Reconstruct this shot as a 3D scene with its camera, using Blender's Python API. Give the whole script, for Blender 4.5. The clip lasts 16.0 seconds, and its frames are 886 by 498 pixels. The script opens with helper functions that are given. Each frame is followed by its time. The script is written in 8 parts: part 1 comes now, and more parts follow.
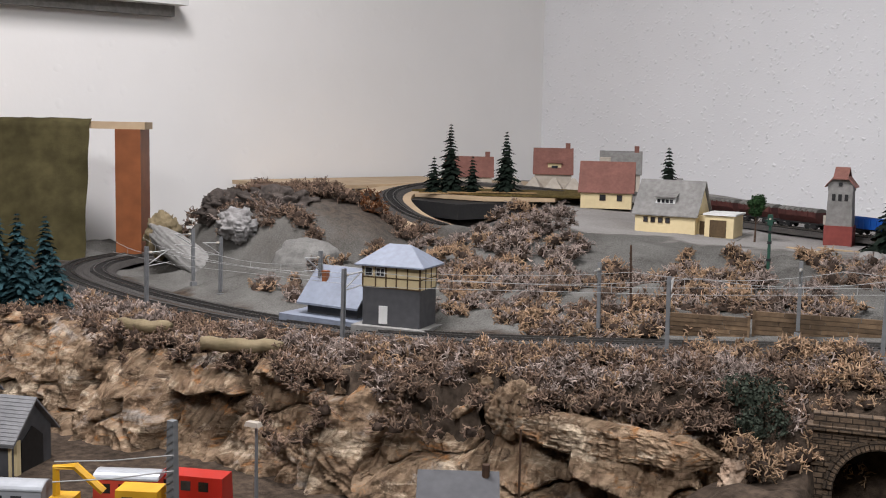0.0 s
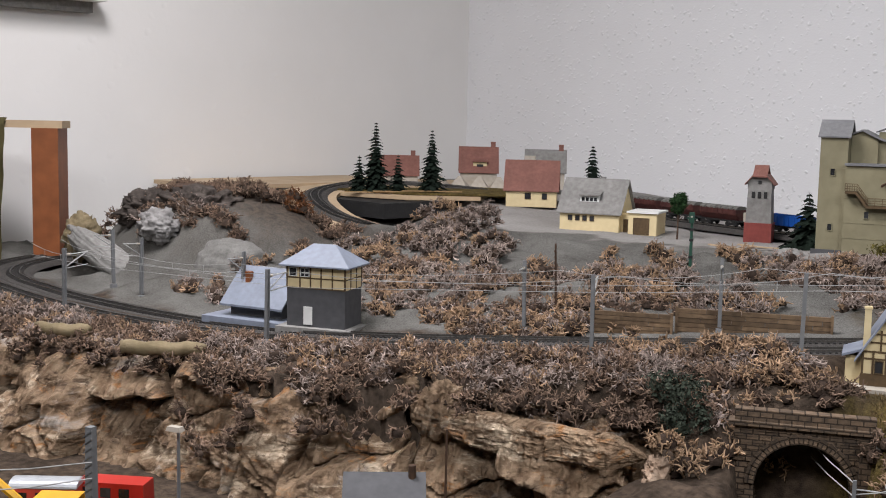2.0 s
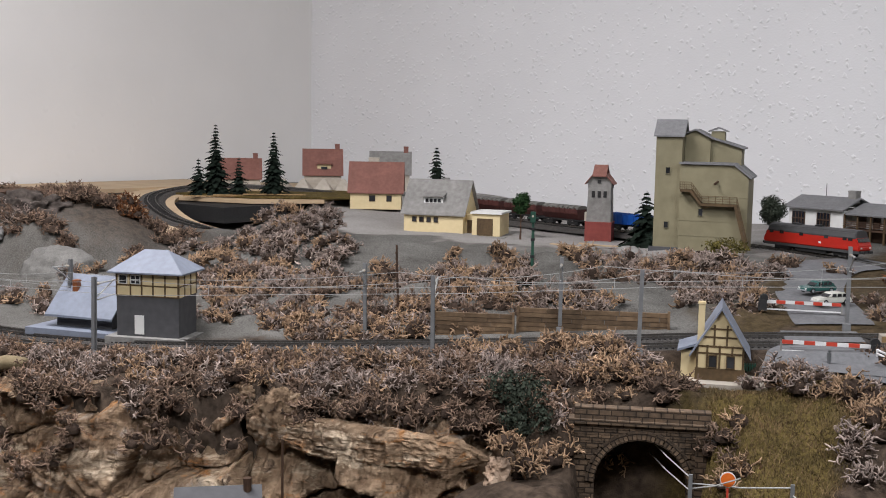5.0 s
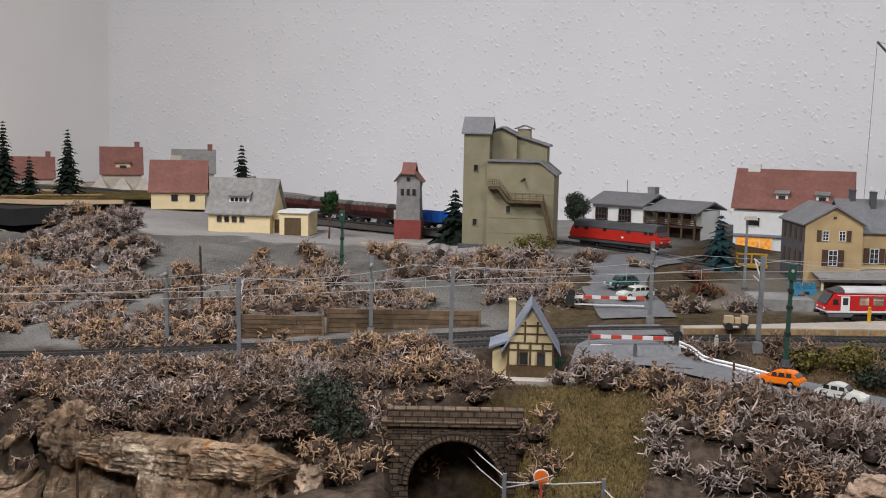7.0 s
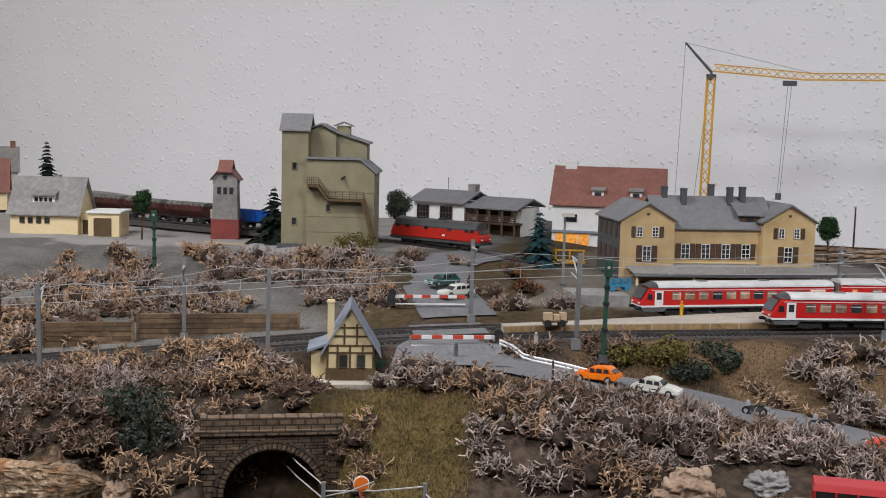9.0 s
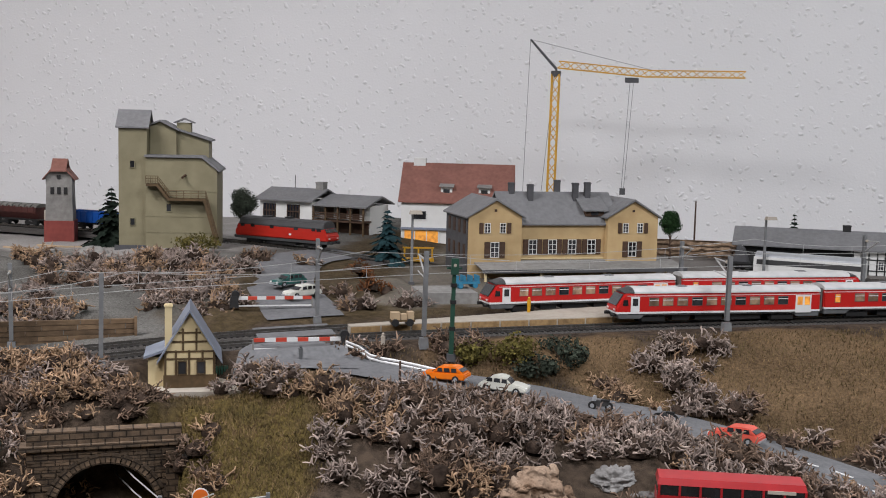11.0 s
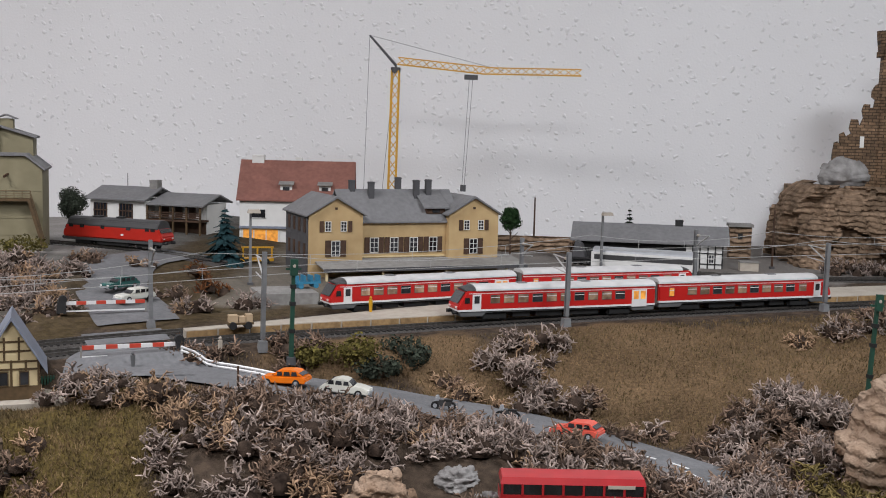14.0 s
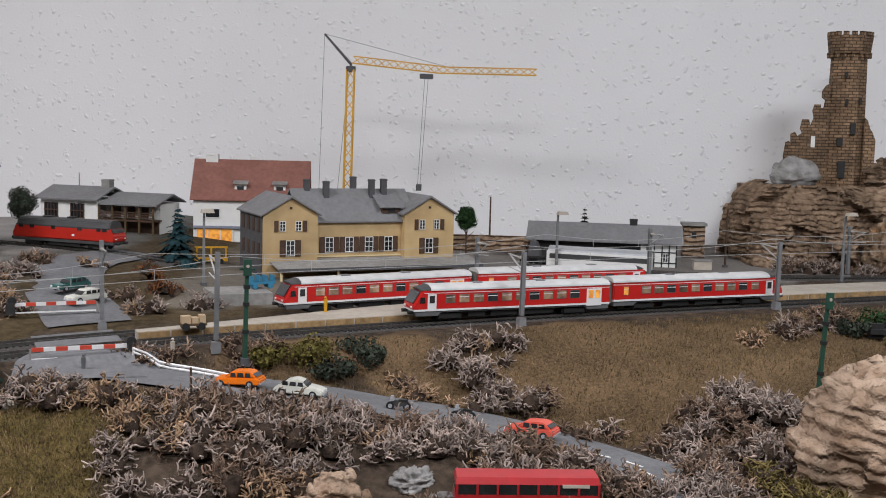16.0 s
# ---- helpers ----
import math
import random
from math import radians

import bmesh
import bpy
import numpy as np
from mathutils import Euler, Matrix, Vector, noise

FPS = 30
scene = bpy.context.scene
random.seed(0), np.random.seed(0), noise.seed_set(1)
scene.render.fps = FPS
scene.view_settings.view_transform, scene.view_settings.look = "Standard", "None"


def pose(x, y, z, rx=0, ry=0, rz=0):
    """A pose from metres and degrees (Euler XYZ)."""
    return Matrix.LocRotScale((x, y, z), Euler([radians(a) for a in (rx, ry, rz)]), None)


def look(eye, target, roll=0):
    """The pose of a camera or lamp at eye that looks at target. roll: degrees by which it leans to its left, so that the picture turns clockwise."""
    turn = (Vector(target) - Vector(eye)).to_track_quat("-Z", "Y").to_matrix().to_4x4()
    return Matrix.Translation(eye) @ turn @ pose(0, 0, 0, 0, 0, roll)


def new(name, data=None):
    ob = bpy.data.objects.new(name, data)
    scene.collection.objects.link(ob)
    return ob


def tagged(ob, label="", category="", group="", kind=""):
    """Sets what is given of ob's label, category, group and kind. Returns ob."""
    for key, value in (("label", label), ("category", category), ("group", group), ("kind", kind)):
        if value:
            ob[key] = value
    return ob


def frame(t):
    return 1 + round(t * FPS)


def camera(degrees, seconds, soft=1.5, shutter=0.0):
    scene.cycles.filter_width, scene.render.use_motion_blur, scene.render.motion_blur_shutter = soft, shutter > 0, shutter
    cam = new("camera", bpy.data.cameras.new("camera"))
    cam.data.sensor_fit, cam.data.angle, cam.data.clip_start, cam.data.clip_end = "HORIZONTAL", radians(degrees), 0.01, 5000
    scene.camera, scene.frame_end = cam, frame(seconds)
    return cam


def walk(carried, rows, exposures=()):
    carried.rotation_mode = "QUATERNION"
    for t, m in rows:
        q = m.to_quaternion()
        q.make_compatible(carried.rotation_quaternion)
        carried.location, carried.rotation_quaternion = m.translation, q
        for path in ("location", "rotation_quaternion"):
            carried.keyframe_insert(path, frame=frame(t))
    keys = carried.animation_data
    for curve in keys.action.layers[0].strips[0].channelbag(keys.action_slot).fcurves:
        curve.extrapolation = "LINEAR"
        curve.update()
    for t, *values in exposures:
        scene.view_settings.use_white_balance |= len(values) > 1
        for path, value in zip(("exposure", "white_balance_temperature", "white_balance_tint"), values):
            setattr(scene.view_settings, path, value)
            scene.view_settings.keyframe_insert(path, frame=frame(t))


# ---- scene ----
# ---------------------------------------------------------------- camera
cam = camera(42.578, 16.0, soft=1.0)
# seconds, place in metres, yaw, pitch, roll in degrees
PATH = [
    (0.0, 0.0271, -0.1035, 1.2649, 51.083, -6.604, -1.202),
    (0.5, 0.0268, -0.1035, 1.2648, 50.530, -6.596, -1.205),
    (1.0, 0.0250, -0.0999, 1.2650, 49.548, -6.591, -1.238),
    (1.5, 0.0233, -0.0975, 1.2654, 48.347, -6.604, -1.201),
    (2.0, 0.0234, -0.0970, 1.2654, 47.388, -6.601, -1.219),
    (2.5, 0.0209, -0.0940, 1.2645, 46.768, -6.580, -1.217),
    (3.0, 0.0192, -0.0863, 1.2624, 46.128, -6.535, -1.147),
    (5.5, 0.0103, -0.0585, 1.2598, 37.454, -6.231, -1.115),
    (6.0, 0.0042, -0.0525, 1.2601, 34.819, -6.227, -1.188),
    (6.5, 0.0009, -0.0450, 1.2582, 32.472, -6.166, -1.220),
    (7.0, -0.0030, -0.0381, 1.2573, 30.289, -6.131, -1.229),
    (7.5, -0.0050, -0.0337, 1.2578, 28.631, -6.151, -1.199),
    (8.0, -0.0049, -0.0313, 1.2563, 27.523, -6.133, -1.229),
    (8.5, -0.0077, -0.0240, 1.2567, 25.703, -6.111, -1.361),
    (9.0, -0.0090, -0.0087, 1.2577, 21.485, -6.080, -1.444),
    (11.5, -0.0072, 0.0210, 1.2562, 13.085, -6.021, -1.306),
    (12.0, -0.0071, 0.0255, 1.2555, 11.585, -5.995, -1.303),
    (12.5, -0.0084, 0.0343, 1.2554, 10.095, -5.993, -1.349),
    (13.0, -0.0085, 0.0333, 1.2572, 8.687, -6.037, -1.364),
    (13.5, -0.0084, 0.0379, 1.2565, 7.348, -5.994, -1.403),
    (14.0, -0.0079, 0.0386, 1.2589, 6.198, -6.068, -1.442),
    (14.5, -0.0078, 0.0377, 1.2594, 5.425, -6.081, -1.492),
    (15.0, -0.0063, 0.0399, 1.2595, 4.902, -6.077, -1.517),
    (15.5, -0.0063, 0.0404, 1.2594, 4.423, -6.069, -1.505),
    (16.0, -0.0059, 0.0416, 1.2594, 4.031, -6.063, -1.531),
]
walk(cam, [(t, pose(x, y, z, 90 + p, r, a)) for t, x, y, z, a, p, r in PATH], [(0.0, 0.06), (3.0, 0.02), (6.0, 0.0), (9.0, -0.07), (12.0, -0.09), (16.0, -0.08)])

# ---------------------------------------------------------------- light
world = bpy.data.worlds.new("room_world")
scene.world = world
world.use_nodes = True
world.node_tree.nodes["Background"].inputs[0].default_value = (0.9, 0.95, 1.0, 1)
world.node_tree.nodes["Background"].inputs[1].default_value = 0.01


def lamp(name, eye, target, sx, sy, watts, colour):
    d = bpy.data.lights.new(name, "AREA")
    d.shape, d.size, d.size_y, d.energy, d.color = "RECTANGLE", sx, sy, watts, colour
    o = new(name, d)
    o.matrix_world = look(eye, target)
    return o


# ceiling tubes of the room: over the corner, a cooler one over the station side; last an added fill over the aisle
lamp("tube_lamp_corner", (-1.3, 0.5, 2.46), (-1.3, 0.75, 0.0), 0.7, 0.4, 39, (0.985, 0.955, 0.985))
lamp("tube_lamp_station", (0.95, 0.6, 2.46), (0.85, 0.85, 0.0), 0.7, 0.4, 35, (0.905, 0.925, 0.975))
lamp("tube_lamp_aisle", (0.0, -0.7, 2.46), (0.0, 0.2, 0.0), 0.9, 0.4, 36, (0.97, 0.955, 0.985))
scene.view_settings.exposure = 0.0


# ---------------------------------------------------------------- materials
def mat(name, col, col2=None, scale=150.0, rough=0.6, metal=0.0, bump=0.0, bscale=500.0, rnd=0.0, island=0.0, stain=0.25, spec=0.4, emit=0.0, alpha=1.0):
    m = bpy.data.materials.new(name)
    m.use_nodes = True
    nt = m.node_tree
    b = nt.nodes["Principled BSDF"]
    b.inputs["Roughness"].default_value, b.inputs["Metallic"].default_value = rough, metal
    b.inputs["Specular IOR Level"].default_value = spec
    col2 = col2 or tuple(c * 0.8 for c in col)
    tc = nt.nodes.new("ShaderNodeTexCoord")
    n1, n2 = nt.nodes.new("ShaderNodeTexNoise"), nt.nodes.new("ShaderNodeTexNoise")
    n1.inputs["Scale"].default_value, n1.inputs["Detail"].default_value = scale, 6
    n2.inputs["Scale"].default_value, n2.inputs["Detail"].default_value = scale * 0.17, 4
    nt.links.new(tc.outputs["Object"], n1.inputs["Vector"])
    nt.links.new(tc.outputs["Object"], n2.inputs["Vector"])
    r = nt.nodes.new("ShaderNodeValToRGB")
    r.color_ramp.elements[0].position, r.color_ramp.elements[1].position = 0.32, 0.68
    r.color_ramp.elements[0].color, r.color_ramp.elements[1].color = (*col2, 1), (*col, 1)
    nt.links.new(n1.outputs["Fac"], r.inputs["Fac"])
    mul = nt.nodes.new("ShaderNodeMix")
    mul.data_type, mul.blend_type = "RGBA", "MULTIPLY"
    ramp2 = nt.nodes.new("ShaderNodeMapRange")
    ramp2.inputs[1].default_value, ramp2.inputs[2].default_value = 0.35, 0.65
    ramp2.inputs[3].default_value, ramp2.inputs[4].default_value = 1.0 - stain, 1.0
    nt.links.new(n2.outputs["Fac"], ramp2.inputs[0])
    mul.inputs[0].default_value = 1.0
    nt.links.new(r.outputs[0], mul.inputs[6])
    nt.links.new(ramp2.outputs[0], mul.inputs[7])
    out = mul.outputs[2]
    if rnd or island:
        src = nt.nodes.new("ShaderNodeObjectInfo").outputs["Random"] if rnd else nt.nodes.new("ShaderNodeNewGeometry").outputs["Random Per Island"]
        mr = nt.nodes.new("ShaderNodeMapRange")
        a = rnd or island
        mr.inputs[3].default_value, mr.inputs[4].default_value = 1 - a, 1 + a
        nt.links.new(src, mr.inputs[0])
        m2 = nt.nodes.new("ShaderNodeMix")
        m2.data_type, m2.blend_type = "RGBA", "MULTIPLY"
        m2.inputs[0].default_value = 1.0
        nt.links.new(out, m2.inputs[6])
        nt.links.new(mr.outputs[0], m2.inputs[7])
        out = m2.outputs[2]
    nt.links.new(out, b.inputs["Base Color"])
    if bump:
        n3 = nt.nodes.new("ShaderNodeTexNoise")
        n3.inputs["Scale"].default_value, n3.inputs["Detail"].default_value = bscale, 5
        nt.links.new(tc.outputs["Object"], n3.inputs["Vector"])
        bp = nt.nodes.new("ShaderNodeBump")
        bp.inputs["Strength"].default_value, bp.inputs["Distance"].default_value = bump, 0.002
        nt.links.new(n3.outputs["Fac"], bp.inputs["Height"])
        nt.links.new(bp.outputs[0], b.inputs["Normal"])
    if emit:
        b.inputs["Emission Color"].default_value, b.inputs["Emission Strength"].default_value = (*col, 1), emit
    return m


def woodchip(name, col, strength, scale):
    """Painted woodchip wallpaper: sparse raised flakes over a fine roughness."""
    m = mat(name, col, tuple(c * 0.97 for c in col), scale=6, rough=0.75, stain=0.05, spec=0.2)
    nt = m.node_tree
    b = nt.nodes["Principled BSDF"]
    tc = nt.nodes.new("ShaderNodeTexCoord")
    warp = nt.nodes.new("ShaderNodeTexNoise")
    warp.inputs["Scale"].default_value = scale * 0.8
    nt.links.new(tc.outputs["Object"], warp.inputs["Vector"])
    addv = nt.nodes.new("ShaderNodeVectorMath")
    addv.operation = "MULTIPLY_ADD"
    addv.inputs[1].default_value = (0.02, 0.02, 0.02)
    nt.links.new(warp.outputs["Color"], addv.inputs[0])
    nt.links.new(tc.outputs["Object"], addv.inputs[2])
    v = nt.nodes.new("ShaderNodeTexVoronoi")
    v.inputs["Scale"].default_value = scale
    nt.links.new(addv.outputs[0], v.inputs["Vector"])
    mr = nt.nodes.new("ShaderNodeMapRange")
    mr.inputs[1].default_value, mr.inputs[2].default_value, mr.inputs[3].default_value, mr.inputs[4].default_value = 0.12, 0.36, 1.0, 0.0
    nt.links.new(v.outputs["Distance"], mr.inputs[0])
    gate = nt.nodes.new("ShaderNodeMath")
    gate.operation = "MULTIPLY"
    sep = nt.nodes.new("ShaderNodeSeparateColor")
    nt.links.new(v.outputs["Color"], sep.inputs[0])
    big = nt.nodes.new("ShaderNodeMapRange")
    big.inputs[1].default_value, big.inputs[2].default_value = 0.3, 0.75
    nt.links.new(sep.outputs[0], big.inputs[0])
    nt.links.new(mr.outputs[0], gate.inputs[0])
    nt.links.new(big.outputs[0], gate.inputs[1])
    fine = nt.nodes.new("ShaderNodeTexNoise")
    fine.inputs["Scale"].default_value, fine.inputs["Detail"].default_value = scale * 3, 4
    nt.links.new(tc.outputs["Object"], fine.inputs["Vector"])
    s = nt.nodes.new("ShaderNodeMath")
    s.operation = "MULTIPLY_ADD"
    s.inputs[1].default_value = 0.22
    nt.links.new(fine.outputs["Fac"], s.inputs[0])
    nt.links.new(gate.outputs[0], s.inputs[2])
    bp = nt.nodes.new("ShaderNodeBump")
    bp.inputs["Strength"].default_value, bp.inputs["Distance"].default_value = strength, 0.004
    nt.links.new(s.outputs[0], bp.inputs["Height"])
    nt.links.new(bp.outputs[0], b.inputs["Normal"])
    return m


def bark(name, gain=1.0):
    """Cork bark: pale ochre beds and plates over rust and dark brown, drawn out along the beds."""
    m = mat(name, (0.35 * gain, 0.25 * gain, 0.165 * gain), (0.15 * gain, 0.095 * gain, 0.058 * gain), 60, 0.92, stain=0.45, spec=0.12)
    nt = m.node_tree
    b = nt.nodes["Principled BSDF"]
    base = b.inputs["Base Color"].links[0].from_socket
    tc, mp = nt.nodes.new("ShaderNodeTexCoord"), nt.nodes.new("ShaderNodeMapping")
    mp.inputs["Scale"].default_value = (1, 1, 2.6)
    nt.links.new(tc.outputs["Object"], mp.inputs["Vector"])
    for scale, col, lo, hi in ((14, (0.46, 0.37, 0.27), 0.54, 0.64), (23, (0.32, 0.145, 0.05), 0.57, 0.68), (31, (0.075, 0.05, 0.035), 0.55, 0.66), (9, (0.3, 0.27, 0.24), 0.58, 0.68)):
        n = nt.nodes.new("ShaderNodeTexNoise")
        n.inputs["Scale"].default_value, n.inputs["Detail"].default_value, n.inputs["Roughness"].default_value, n.inputs["Distortion"].default_value = scale, 9, 0.68, 0.6
        nt.links.new(mp.outputs[0], n.inputs["Vector"])
        r = nt.nodes.new("ShaderNodeMapRange")
        r.inputs[1].default_value, r.inputs[2].default_value = lo, hi
        nt.links.new(n.outputs["Fac"], r.inputs[0])
        x = nt.nodes.new("ShaderNodeMix")
        x.data_type = "RGBA"
        nt.links.new(r.outputs[0], x.inputs[0])
        nt.links.new(base, x.inputs[6])
        x.inputs[7].default_value = (*[c * gain for c in col], 1)
        base = x.outputs[2]
    nt.links.new(base, b.inputs["Base Color"])
    n = nt.nodes.new("ShaderNodeTexNoise")
    n.inputs["Scale"].default_value, n.inputs["Detail"].default_value, n.inputs["Roughness"].default_value = 130, 10, 0.72
    nt.links.new(mp.outputs[0], n.inputs["Vector"])
    bp = nt.nodes.new("ShaderNodeBump")
    bp.inputs["Strength"].default_value, bp.inputs["Distance"].default_value = 1.0, 0.006
    nt.links.new(n.outputs["Fac"], bp.inputs["Height"])
    nt.links.new(bp.outputs[0], b.inputs["Normal"])
    return m


def ribbed(m, axis, period, depth, wobble=5.0):
    """Adds worn beds or flutes, one every period metres, to the relief of a rock."""
    nt = m.node_tree
    b = nt.nodes["Principled BSDF"]
    tc, w = nt.nodes.new("ShaderNodeTexCoord"), nt.nodes.new("ShaderNodeTexWave")
    w.bands_direction = axis
    w.inputs["Scale"].default_value, w.inputs["Distortion"].default_value = 0.314 / period, wobble
    w.inputs["Detail"].default_value, w.inputs["Detail Scale"].default_value, w.inputs["Detail Roughness"].default_value = 4, 1.2, 0.6
    nt.links.new(tc.outputs["Object"], w.inputs["Vector"])
    bp = nt.nodes.new("ShaderNodeBump")
    bp.inputs["Strength"].default_value, bp.inputs["Distance"].default_value = 1.0, depth
    nt.links.new(w.outputs["Fac"], bp.inputs["Height"])
    if b.inputs["Normal"].links:
        nt.links.new(b.inputs["Normal"].links[0].from_socket, bp.inputs["Normal"])
    nt.links.new(bp.outputs[0], b.inputs["Normal"])
    return m


def masonry(m, length, height, depth):
    """Adds coursed stonework, with sunk joints, to the relief and tone of a material."""
    nt = m.node_tree
    b = nt.nodes["Principled BSDF"]
    tc, mp, br = nt.nodes.new("ShaderNodeTexCoord"), nt.nodes.new("ShaderNodeMapping"), nt.nodes.new("ShaderNodeTexBrick")
    mp.inputs["Rotation"].default_value = (math.radians(90), 0, 0)
    nt.links.new(tc.outputs["Object"], mp.inputs["Vector"])
    nt.links.new(mp.outputs[0], br.inputs["Vector"])
    br.inputs["Scale"].default_value, br.inputs["Brick Width"].default_value, br.inputs["Row Height"].default_value = 1.0, length, height
    br.inputs["Mortar Size"].default_value, br.inputs["Mortar Smooth"].default_value = height * 0.13, 0.4
    br.inputs["Color1"].default_value, br.inputs["Color2"].default_value, br.inputs["Mortar"].default_value = (1.15, 1.1, 1.05, 1), (0.7, 0.68, 0.66, 1), (0.3, 0.28, 0.26, 1)
    mul = nt.nodes.new("ShaderNodeMix")
    mul.data_type, mul.blend_type = "RGBA", "MULTIPLY"
    mul.inputs[0].default_value = 1.0
    nt.links.new(b.inputs["Base Color"].links[0].from_socket, mul.inputs[6])
    nt.links.new(br.outputs["Color"], mul.inputs[7])
    nt.links.new(mul.outputs[2], b.inputs["Base Color"])
    bp = nt.nodes.new("ShaderNodeBump")
    bp.invert = True
    bp.inputs["Strength"].default_value, bp.inputs["Distance"].default_value = 1.0, depth
    nt.links.new(br.outputs["Fac"], bp.inputs["Height"])
    if b.inputs["Normal"].links:
        nt.links.new(b.inputs["Normal"].links[0].from_socket, bp.inputs["Normal"])
    nt.links.new(bp.outputs[0], b.inputs["Normal"])
    return m


